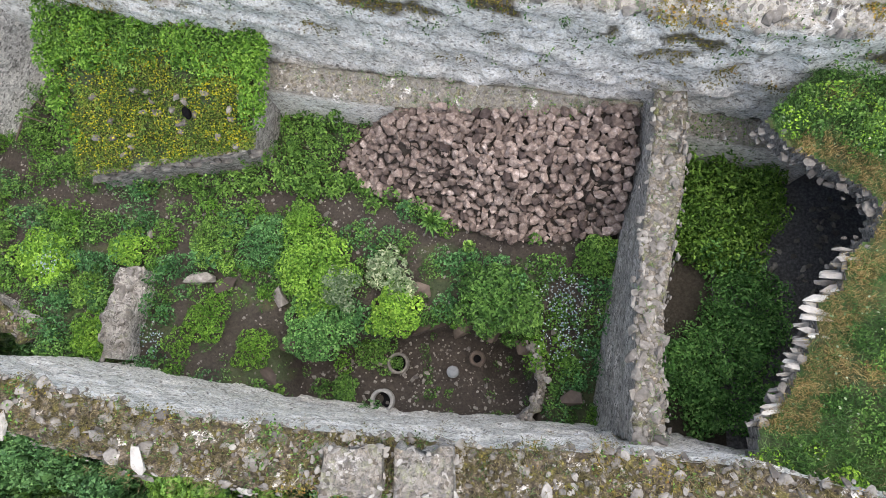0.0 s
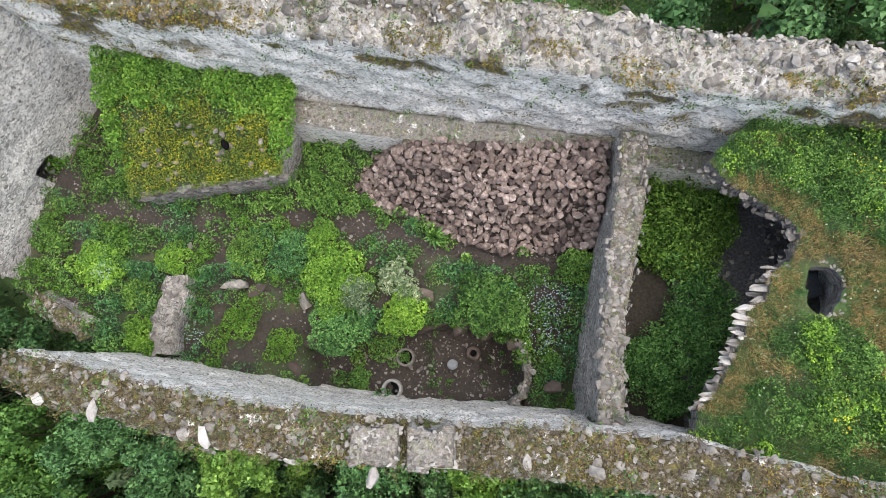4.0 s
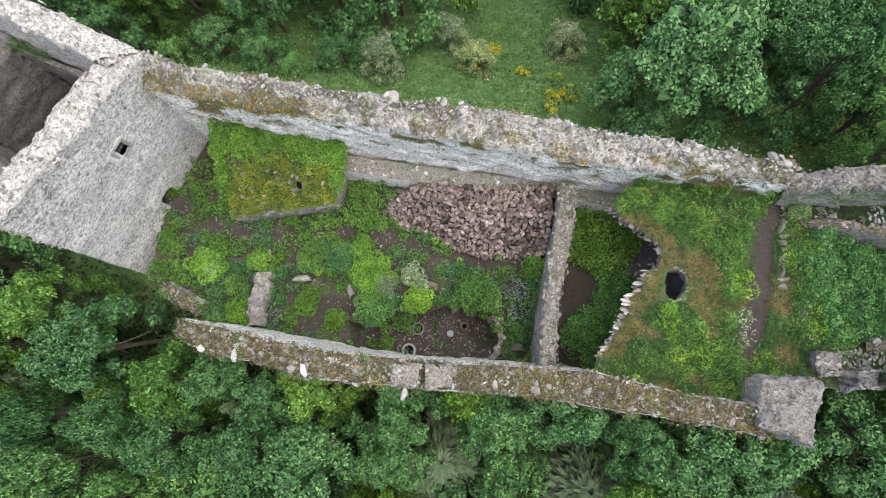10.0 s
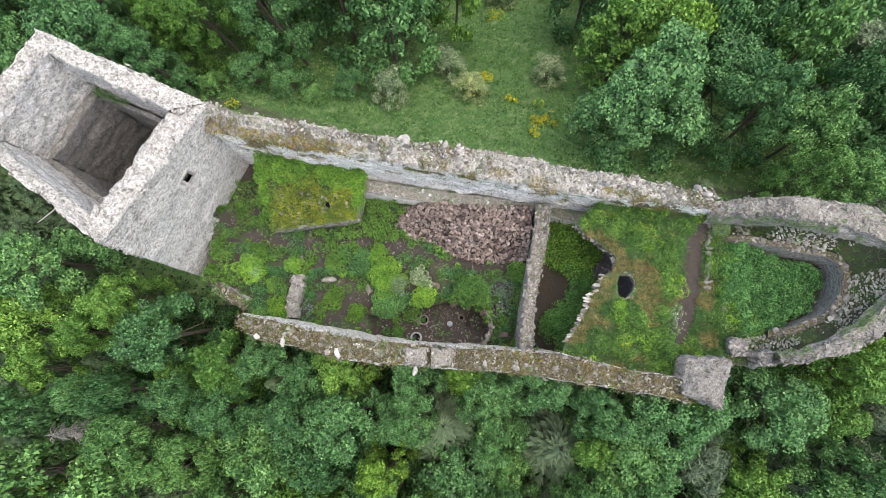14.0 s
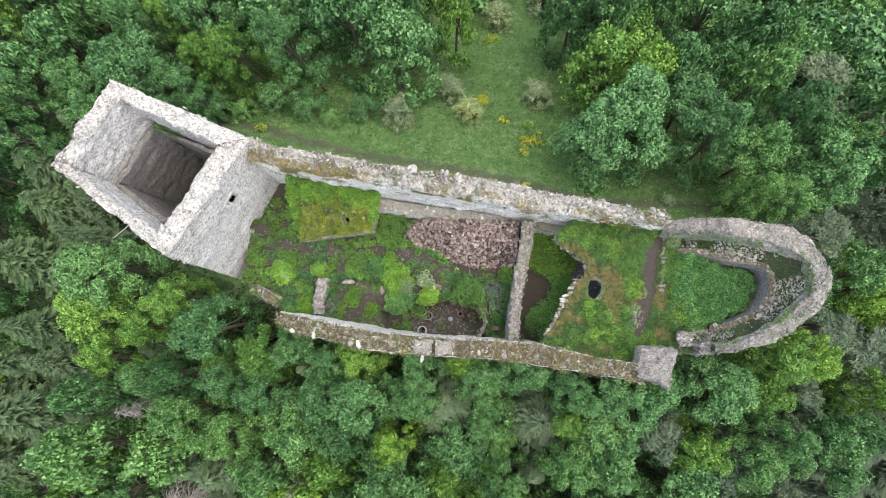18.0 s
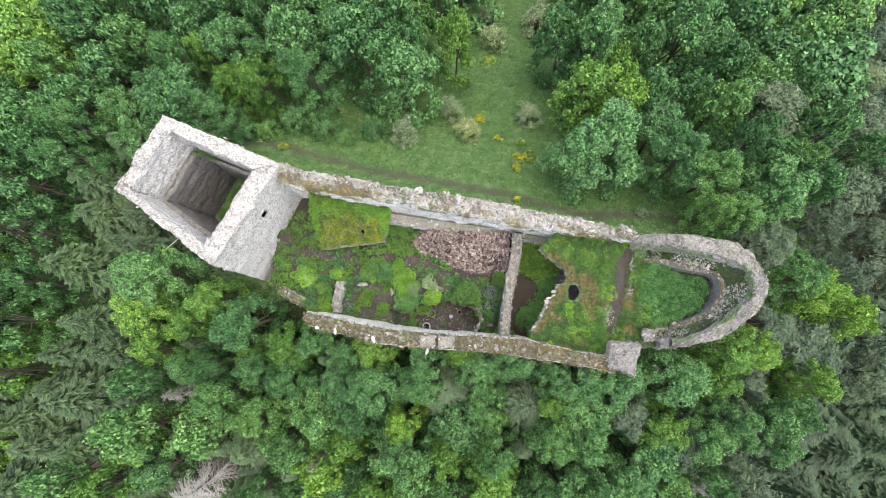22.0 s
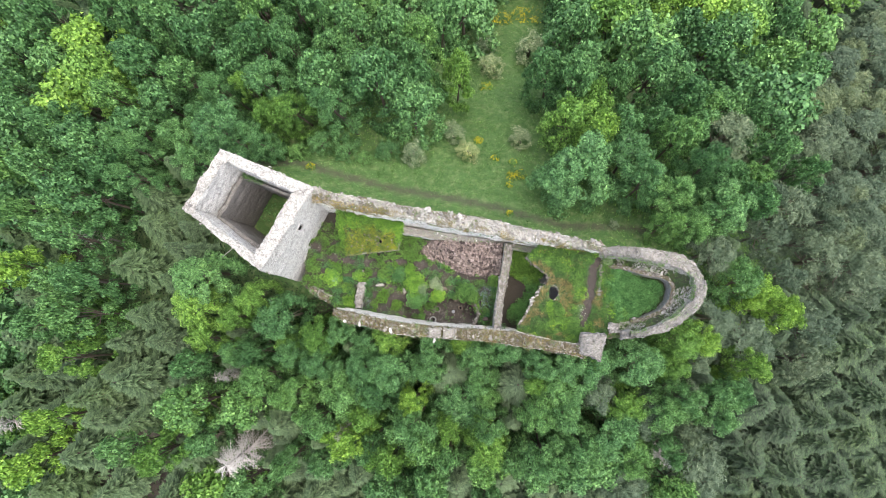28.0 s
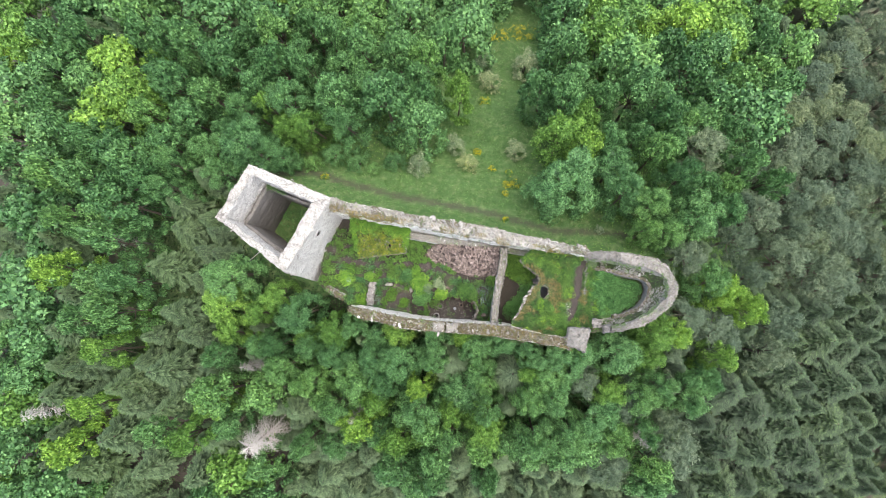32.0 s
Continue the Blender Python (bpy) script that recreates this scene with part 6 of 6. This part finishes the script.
for k, (x, y, a) in enumerate([(-11.2, 4.3, 0.3), (-11.5, 3.9, -0.2), (-10.9, 4.6, 0.1)]):
    tagged(new("branch", mesh_from("branch", *tube([(x - 0.5, y - 0.3 + a, -1.3), (x, y, -0.9), (x + 0.9, y - 0.4 - a, -1.6)], [0.03, 0.025, 0.015]), BARK, True)), "dead branch leaning at the foot of the tower", "branch")

# ---- roof details ----
# near-black disc set on the roof as the dark of the hole
child("smoke_hole", mesh_from("smoke_hole", *lathe([(0.17, -0.1), (0.16, 0.03), (0.1, 0.02), (0.001, 0.0)], 9), VOID, True), house, pose(-6.3, 3.15, 0.42, 0, 0, 20) @ Matrix.Diagonal((0.5, 0.85, 1, 1)), "near-black disc standing in for the dark of a smoke hole in the sod roof")
for k in range(26):
    u = rng.uniform((0.05, 0.5), (0.98, 1.0))
    loc = P(np.array([u[0]]), np.array([u[1]]))[0]
    m = pose(loc[0], loc[1], loc[2] + 0.08 + 0.2 * math.sin(math.pi * u[0]) * math.sin(math.pi * u[1]), 0, 0, 50 * k) @ Matrix.Diagonal((0.22, 0.2, 0.2, 1))
    child("stone", STONES[k % 8], house, m)
for k in range(46):
    t = k / 45
    c = H_TOP[2] * (1 - t) + H_TOP[3] * t
    m = pose(c[0], c[1] - 0.02, c[2] - rng.uniform(0.02, 0.6), 0, 0, rng.uniform(-15, 15)) @ Matrix.Diagonal((0.35, 0.22, 0.22, 1))
    child("stone", STONES[k % 8], house, m)

# ---- plants of the court ----
def herb_field(x0, x1, y0, y1, n, where, height, leaf, rise=0.3, width=0.5):
    xy = rng.uniform((x0, y0), (x1, y1), (n, 2))
    xy = xy[where(xy[:, 0], xy[:, 1])]
    z = height(xy[:, 0], xy[:, 1])
    top = rise * (0.55 + 0.45 * vnoise(np.column_stack([xy, 0 * z]), 0.6, 12))
    p = np.column_stack([xy, z + rng.uniform(0.1, 1, len(xy)) ** 0.6 * top])
    return leaf_cards(p, np.repeat(UP, len(p), 0), leaf, width, tilt=0.35)


def clump_field(x0, x1, y0, y1, n, where, height, leaf, radius=(0.14, 0.34), tall=(0.15, 0.5), per=26, width=0.55):
    """Separate clumps of leaves of uneven size and height."""
    xy = rng.uniform((x0, y0), (x1, y1), (n, 2))
    xy = xy[where(xy[:, 0], xy[:, 1])]
    z = height(xy[:, 0], xy[:, 1])
    cards = []
    for (x, y), g in zip(xy, z):
        r = 0.85 * rng.uniform(*radius)
        k = int(1.8 * per * (r / radius[1]) ** 1.5) + 8
        p, nr = dome_points(k, (x, y, g), np.array((r, r, 1.35 * rng.uniform(*tall))), -0.05)
        cards.append(leaf_cards(p, nr * 0.8 + UP, 0.8 * leaf * rng.uniform(0.7, 1.3), width, tilt=0.4))
    return join_cards(cards)


def near_blobs(x, y, blobs):
    m = np.zeros(np.shape(x), bool)
    w = 0.25 * vnoise(np.column_stack([x, y, 0 * x]), 0.5, 14)
    for a, b, r, q in blobs:
        m |= ((x - a) / r) ** 2 + ((y - b) / q) ** 2 < 1 + w
    return m


def court_free(x, y):
    return inside(COURT, x, y) & ~inside(HEAP, x, y) & ~inside(H_TOP[:, :2], x, y) & (line_distance(COURT_PATH, x, y)[0] + 0.14 * vnoise(np.column_stack([x, y, 0 * x]), 0.5, 13) > 0.2)


NETTLES = [(-3.7, 2.9, 0.95, 1.2), (-4.6, 2.3, 0.8, 0.55), (-2.9, 1.8, 0.8, 0.45), (-5.6, 2.15, 1.0, 0.45), (-7.5, 1.95, 0.9, 0.3), (-2.2, 1.55, 0.5, 0.3), (0.2, 0.45, 0.6, 0.25), (1.2, 0.3, 0.7, 0.25), (-12.3, 1.2, 0.4, 1.1), (-11.2, 4.0, 0.5, 0.8), (-10.3, 2.7, 0.8, 0.3), (-10.0, 3.6, 0.4, 0.5), (-0.9, 0.95, 0.5, 0.3)]
foliage("nettles", "bright green nettles beside the stone heap and path", [clump_field(-13.4, 3.6, -1, 5, 2700, lambda x, y: court_free(x, y) & near_blobs(x, y, NETTLES), court_height, 0.1, (0.12, 0.28), (0.2, 0.7), 52)], HERB)


def slope_free(x, y):
    deep = inside(PIT, x, y) & (x > -3.0)
    stub = (np.abs(x + 8.3) < 0.4) & (np.abs(y + 1.2) < 1.15)
    sparse = (y < -0.9) & (x < -3.4) & (x > -7.4) & (fbm(np.column_stack([x, y, 0 * x]), 0.6, 55) < 0.22)
    return court_free(x, y) & ~deep & ~stub & ~sparse & ~near_blobs(x, y, NETTLES)


def kind_of(x, y):
    return fbm(np.column_stack([x, y, 0 * x]), 1.1, 98)


foliage("court_herbs", "mixed dark green herbs over the court", [clump_field(-13.4, 3.6, -3.8, 5, 1500, lambda x, y: slope_free(x, y) & (kind_of(x, y) > 0.16), court_height, 0.09, (0.14, 0.45), (0.15, 0.7), 110)], BROADLEAF)
foliage("court_balm", "fresh green balm and nettles over the court", [clump_field(-13.4, 3.6, -3.8, 5, 1500, lambda x, y: slope_free(x, y) & (np.abs(kind_of(x, y) + 0.05) < 0.22), court_height, 0.085, (0.12, 0.4), (0.12, 0.6), 95)], HERB)
foliage("court_mallow", "yellow-green mallow over the court", [clump_field(-13.4, 3.6, -3.8, 5, 1700, lambda x, y: slope_free(x, y) & (kind_of(x, y) < -0.22), court_height, 0.085, (0.12, 0.38), (0.12, 0.5), 85)], BRIGHTLEAF)
foliage("weeds", "thin low weeds on the bare earth", [herb_field(-13.4, 3.6, -3.8, 5, 26000, lambda x, y: court_free(x, y) & ~inside(PIT, x, y) & (fbm(np.column_stack([x, y, 0 * x]), 0.5, 96) > 0.1), court_height, 0.07, 0.16)], GRASS)


def bush(name, label, x, y, r, h, leaves, leaf, mat, z=None, group="", lumps=13, width=0.6):
    z = float(court_height(np.array([[x]]), np.array([[y]]))[0, 0]) if z is None else z
    ob = tagged(new(name), label, "bush", group)
    ob.matrix_basis = Matrix.Translation((x, y, z))
    cards, stems = [], []
    for i in range(lumps):
        a, f = i * 2.4, math.sqrt((i + 0.5) / lumps)
        k = rng.uniform(0.7, 1.15)
        cx, cy, cz = 0.8 * r * f * k * math.cos(a), 0.8 * r * f * k * math.sin(a), h * (0.8 - 0.45 * f * f) * rng.uniform(0.8, 1.15)
        p, nr = dome_points(2 * leaves // lumps, (cx, cy, cz), np.array((r * 0.3, r * 0.3, h * 0.22)), -0.5)
        cards.append(leaf_cards(p, nr + (0, 0, 0.6), 0.72 * leaf, width, tilt=0.4))
        stems.append(tube([(0, 0, -0.1), (cx * 0.6, cy * 0.6, cz * 0.6), (cx, cy, cz)], [0.025, 0.018, 0.006], 5))
    child("stalk", mesh_from("stalk", *join_cards(stems), BARK, True), ob)
    child("foliage", mesh_from("foliage", *join_cards(cards), mat), ob)
    return ob


G = "bushes in the court"
bush("shrub", "dark green broad-leaved bush at the edge of the pit", 0.5, -0.95, 0.95, 1.1, 2200, 0.132, HERB, group=G, lumps=17)
bush("shrub", "dark green bush beside a broad-leaved one", 1.25, -1.3, 0.65, 0.9, 1232, 0.132, HERB, group=G)
bush("shrub", "large pale yellow-green shrub in the middle of the court", -3.6, -0.25, 1.1, 1.3, 2860, 0.106, BRIGHTLEAF, group=G, lumps=19)
bush("shrub", "pale silvery shrub in the middle of the court", -3.0, -0.7, 0.6, 1.2, 1100, 0.099, PALELEAF, group=G)
bush("shrub", "yellow-green young shrub beside the path", -4.0, 0.95, 0.6, 0.9, 1232, 0.086, BRIGHTLEAF, group=G)
bush("shrub", "bluish green elder shrub above the pit", -3.55, -1.6, 0.95, 1.1, 2640, 0.099, BROADLEAF, group=G, lumps=17)
bush("shrub", "dark green nettle clump in the court", -4.9, 0.45, 0.9, 0.8, 2200, 0.079, BROADLEAF, group=G)
bush("shrub", "dark green nettle clump beside the path", -6.2, 0.55, 0.8, 0.7, 1760, 0.079, HERB, group=G)
bush("shrub", "bright yellow-green herb clump above the pit", -1.7, -1.25, 0.75, 0.8, 1540, 0.112, BRIGHTLEAF, group=G)
bush("mullein", "grey-green mullein plants beside the path", -1.95, -0.25, 0.6, 0.9, 520, 0.17, PALELEAF, group=G, width=0.35)
bush("mullein", "grey-green mullein plants beside the path", -1.55, -0.75, 0.45, 0.7, 320, 0.16, PALELEAF, group=G, width=0.35)
bush("comfrey", "bright yellow-green comfrey clump near the tower", -10.8, 0.3, 0.95, 0.6, 1980, 0.125, BRIGHTLEAF, group=G, lumps=19)
bush("comfrey", "bright green clump at the low wall", -9.2, -1.7, 0.7, 0.5, 1144, 0.119, BRIGHTLEAF, group=G)
bush("shrub", "light green herb clump behind the wall stub", -8.5, 0.4, 0.6, 0.6, 1012, 0.099, BRIGHTLEAF, group=G)
bush("shrub", "light green herb clump behind the wall stub", -9.5, -0.6, 0.6, 0.45, 924, 0.099, HERB, group=G)
bush("shrub", "green bush against the cross wall", 3.0, 0.0, 0.65, 0.8, 1408, 0.099, HERB, group=G)
bush("shrub", "light green sprawling herb on the pit slope", -6.4, -1.35, 0.7, 0.4, 924, 0.092, BRIGHTLEAF, group=G)
bush("shrub", "light green sprawling herb on the pit slope", -5.2, -2.1, 0.6, 0.35, 660, 0.086, BRIGHTLEAF, group=G)
bush("shrub", "green fern-like clump hanging over the pit", -2.4, -2.05, 0.7, 0.5, 924, 0.092, HERB, group=G)
bush("shrub", "green weed clump on the pit floor", -3.2, -3.0, 0.4, 0.4, 572, 0.099, HERB, group=G)
bush("shrub", "small green weed in the broken ring", -1.84, -2.41, 0.18, 0.3, 198, 0.066, HERB, group=G)
rosette = tagged(new("mullein"), "pale green mullein rosette at the foot of the stone heap", "plant")
rosette.matrix_basis = Matrix.Translation((-0.85, 0.9, -1.55))
a = np.arange(30) * 2.4
ln = np.linspace(0.42, 0.12, 30)
dv = np.stack([np.cos(a), np.sin(a), 0 * a], 1)
sv = np.stack([-np.sin(a), np.cos(a), 0 * a], 1)
rise = np.linspace(0.08, 0.3, 30)[:, None] * (0, 0, 1)
keel = np.stack([dv * 0.02, dv * ln[:, None] * 0.55 + rise, dv * ln[:, None] + rise * 0.7], 1)
edge = [dv * ln[:, None] * 0.5 + rise + (0, 0, 0.03) + g * sv * 0.16 * ln[:, None] for g in (-1, 1)]
q = np.concatenate([np.stack([keel[:, 0], edge[0], keel[:, 2], keel[:, 1]], 1), np.stack([keel[:, 0], keel[:, 1], keel[:, 2], edge[1]], 1)])
child("foliage", mesh_from("foliage", q.reshape(-1, 3) + (0, 0, 0.08), np.arange(240).reshape(60, 4), HERB), rosette)
for x, y, r, z, n in [(2.2, -0.95, 0.6, -1.25, 230), (-10.5, 0.0, 0.28, -1.2, 70), (2.2, -1.9, 0.5, -1.35, 120), (-7.7, -1.9, 0.35, -1.4, 60)]:
    u = rng.normal((x, y), r * 0.55, (n, 2))
    q = np.column_stack([u, z + 0.12 * rng.normal(size=n)])
    foliage("forget_me_nots", "cloud of tiny pale blue flowers", [leaf_cards(q, np.repeat(UP, n, 0), 0.045, 0.9, 0)], BLUE, "flowers")

u = np.concatenate([rng.uniform((-0.02, -0.02), (1.02, 0.3), (70, 2)), np.column_stack([rng.choice([-0.02, 1.01], 24), rng.uniform(0, 0.8, 24)])])
at = P(u[:, 0], u[:, 1])
cards = []
for c in at:
    r = rng.uniform(0.16, 0.4)
    q, nr = dome_points(int(420 * r), c + (0, 0, 0.1), np.array((r, r, rng.uniform(0.15, 0.45))), -0.2)
    cards.append(leaf_cards(q, nr * 0.8 + UP, 0.085, 0.6, tilt=0.35))
foliage("roof_herbs", "lush green herbs hanging over the edge of the sod roof", cards, BRIGHTLEAF)
# pebbles and litter on the bare earth
xy = rng.uniform((-13, -3.9), (3.4, 4.6), (9000, 2))
on_path = (line_distance(COURT_PATH, xy[:, 0], xy[:, 1])[0] < 0.55) & (rng.random(len(xy)) < 0.7)
xy = xy[inside(COURT, xy[:, 0], xy[:, 1]) & ~inside(HEAP, xy[:, 0], xy[:, 1]) & (inside(PIT, xy[:, 0], xy[:, 1]) | on_path | (rng.random(len(xy)) < 0.25))]
pos = np.column_stack([xy, court_height(xy[:, 0], xy[:, 1])])
lay_stones(court, STONES, pos, np.repeat(UP, len(pos), 0), 0.025 + rng.gamma(1.0, 0.025, (len(pos), 1)), parts=0, rest_label="pebbles on the bare earth")
foliage("pit_weeds", "small weeds on the floor of the pit", [clump_field(-4.3, 1.5, -3.9, -1.7, 90, lambda x, y: inside(PIT, x, y) & ((fbm(np.column_stack([x, y, 0 * x]), 0.6, 58) > 0.1) | (x > 0.6)), court_height, 0.06, (0.06, 0.2), (0.06, 0.2), 40)], HERB)

# ---- plants of the vaulted room, its top and the apse ----
room_h = lambda x, y: -2.4 + 0 * x
ROOMGREEN = [(5.6, 2.0, 1.4, 0.7), (5.9, 0.9, 1.3, 0.9), (5.0, 1.4, 0.7, 0.9), (5.6, -2.7, 1.3, 1.1), (6.4, -1.2, 0.7, 1.3), (7.0, 1.6, 0.6, 0.7)]
foliage("room_nettles", "tall nettles in the sunken room", [clump_field(4.3, 8.5, -0.2, 2.6, 420, lambda x, y: near_blobs(x, y, ROOMGREEN), room_h, 0.11, (0.2, 0.5), (0.4, 1.3), 120)], HERB)
foliage("room_elder", "dark elder and herbs in the sunken room", [clump_field(4.3, 8.5, -4, 0.3, 420, lambda x, y: near_blobs(x, y, ROOMGREEN), room_h, 0.1, (0.2, 0.5), (0.3, 1.1), 110)], BROADLEAF)


def top_free(x, y):
    return inside(FILL, x, y) & (line_distance(FILL_PATH, x, y)[0] > 0.33) & ~((np.abs(x - 7.56) < 0.45) & (np.abs(y + 1.1) < 0.62))


def dry_part(x, y):
    return (fbm(np.column_stack([x, y, 0 * x]), 0.8, 59) > 0.55) | (line_distance(FILL[2:12], x, y)[0] < 0.5) | (np.hypot((x - 8.2), (y + 0.9)) < 0.95)


TOPGREEN = [(8.4, 1.5, 1.9, 0.8), (7.4, -2.9, 1.3, 1.2), (8.6, -3.9, 1.3, 0.9), (9.3, -2.0, 0.5, 0.9), (9.6, -3.3, 0.5, 0.8), (9.3, 0.3, 0.6, 1.0), (11.3, -1.8, 0.45, 1.6), (11.6, 0.4, 0.35, 0.9), (6.9, 2.2, 0.9, 0.5), (10.3, -4.2, 0.5, 0.4), (8.9, -0.4, 0.4, 0.5)]
foliage("vault_herbs", "lush green herbs on top of the vault", [clump_field(4.6, 12.2, -5.2, 3, 560, lambda x, y: top_free(x, y) & near_blobs(x, y, TOPGREEN) & ~dry_part(x, y), fill_height, 0.068, (0.15, 0.5), (0.15, 0.7), 190)], HERB)
foliage("vault_balm", "yellow-green balm clumps on top of the vault", [clump_field(4.6, 12.2, -5.2, 3, 260, lambda x, y: top_free(x, y) & ~dry_part(x, y) & (fbm(np.column_stack([x, y, 0 * x]), 1.1, 87) > 0.05), fill_height, 0.062, (0.15, 0.45), (0.15, 0.55), 150)], BRIGHTLEAF)
foliage("vault_weeds", "scattered weeds on top of the vault", [clump_field(4.6, 12.2, -5.2, 3, 700, lambda x, y: top_free(x, y) & ~dry_part(x, y), fill_height, 0.07, (0.1, 0.25), (0.1, 0.3), 44)], HERB)
xy = rng.uniform((4.6, -5.2), (12.2, 3), (9000, 2))
k = top_free(xy[:, 0], xy[:, 1])
xy = xy[k]
dry = dry_part(xy[:, 0], xy[:, 1])
pt = lambda u: np.column_stack([u, fill_height(u[:, 0], u[:, 1]) + 0.01])
tufts("vault_grass", "green grass on top of the vault", np.concatenate([pt(xy[~dry]), pt(xy[dry][::4])]), GRASS, 10, 0.2)
tufts("vault_dry_grass", "ochre dry grass round the hole in the vault", np.repeat(pt(xy[dry]), 2, 0) + rng.normal(0, 0.06, (2 * dry.sum(), 3)) * (1, 1, 0), DRYGRASS, 12, 0.12)
xy2 = xy[rng.random(len(xy)) < 0.12]
q = pt(xy2) + rng.uniform(0.1, 0.35, (len(xy2), 1)) * (0, 0, 1)
foliage("vault_seed_heads", "pale seed heads and buds above the vault's herbs", [leaf_cards(q, np.repeat(UP, len(q), 0), 0.05, 0.7, 0)], PALELEAF)
q = np.concatenate([np.column_stack([rng.normal(c, 0.16, (40, 2)), np.full(40, 2.45)]) for c in ((8.5, 1.3), (7.4, -3.6))])
foliage("vault_flowers", "small yellow flowers among the herbs on the vault", [leaf_cards(q, np.repeat(UP, len(q), 0), 0.04, 0.9, 0)], YELLOW, "flowers")
q = np.column_stack([rng.normal((9.55, -2.5), (0.2, 0.35), (110, 2)), rng.uniform(2.3, 2.6, 110)])
foliage("cow_parsley_flowers", "small white umbels beside the path", [leaf_cards(q, np.repeat(UP, 110, 0), 0.04, 0.9, 0)], WHITE, "flowers")
foliage("apse_nettles", "dense dark green nettles filling the apse", [clump_field(11.6, 16.8, -4.2, 1.8, 1900, lambda x, y: (inside(APSE_RING, x, y) & ((line_distance(APSE_RING[2:8], x, y)[0] > 0.3) | (x < 14))) | ((x < 12.9) & (y < -0.2) & (y > -3.4) & (fbm(np.column_stack([x, y, 0 * x]), 0.8, 97) > 0)), apse_height, 0.1, (0.18, 0.36), (0.2, 0.7), 66)], BROADLEAF)
p, q = crest_points(ring_shape, 200)
lay_stones(wall_apse, STONES, p, q, 0.06 + rng.gamma(1.3, 0.05, (200, 1)), parts=0, rest_label="stones on the lining wall")
xy = rng.uniform((12.4, -4.2), (17.4, 1.6), (7000, 2))
xy = xy[inside(APSE_FLOOR, xy[:, 0], xy[:, 1]) & ~inside(APSE_RING, xy[:, 0], xy[:, 1]) & (fbm(np.column_stack([xy, 0 * xy[:, 0]]), 0.9, 104) < 0.3)]
pos = np.column_stack([xy, apse_height(xy[:, 0], xy[:, 1])])
lay_stones(apse_floor, PALES, pos, np.repeat(UP, len(pos), 0), 0.05 + rng.gamma(1.2, 0.04, (len(pos), 1)) * (1.2, 1, 0.5), parts=0, rest_label="rubble strewn over the ledge")
p, q = crest_points(apse_shape, 1300, face_rows(apse_shape))
p = p[(fbm(p, 1.2, 99) > -0.1)]
tufts("parapet_grass", "grass growing on the inner slope of the parapet", p, GRASS, 8, 0.2)
xy = rng.uniform((11.5, -4.5), (17.2, 2.1), (2600, 2))
xy = xy[inside(APSE_FLOOR, xy[:, 0], xy[:, 1]) & ~inside(APSE_RING, xy[:, 0], xy[:, 1])]
tufts("apse_grass", "grass on the ledge round the apse", np.column_stack([xy, apse_height(xy[:, 0], xy[:, 1])]), GRASS, 7, 0.2)
bush("shrub", "bright green shrub at the entrance of the apse", 12.7, -2.9, 0.7, 0.7, 1540, 0.099, HERB, z=1.6, group="bushes by the apse")
bush("shrub", "white-flowering shrub at the head of the path", 11.7, 1.35, 0.45, 0.5, 924, 0.079, PALELEAF, z=2.1, group="bushes by the apse")
foliage("tower_nettles", "dark nettles on the tower's floor", [clump_field(-19, -12, 1, 9, 1100, lambda x, y: inside(L_TOP[:, :2], x, y) & (fbm(np.column_stack([x, y, 0 * x]), 1.2, 73) > -0.05), lambda x, y: -3.9 + 0 * x, 0.15, (0.15, 0.35), (0.15, 0.5))], BROADLEAF)
xy = rng.uniform((-16.9, 7.5), (-15.2, 8.6), (160, 2))
xy = xy[np.abs(xy[:, 1] - (8.22 - 0.42 * (xy[:, 0] + 16.9))) < 0.22]
tufts("tower_ledge_grass", "fresh grass on a ledge inside the tower", np.column_stack([xy, np.full(len(xy), 3.05)]), GRASS, 16, 0.3)
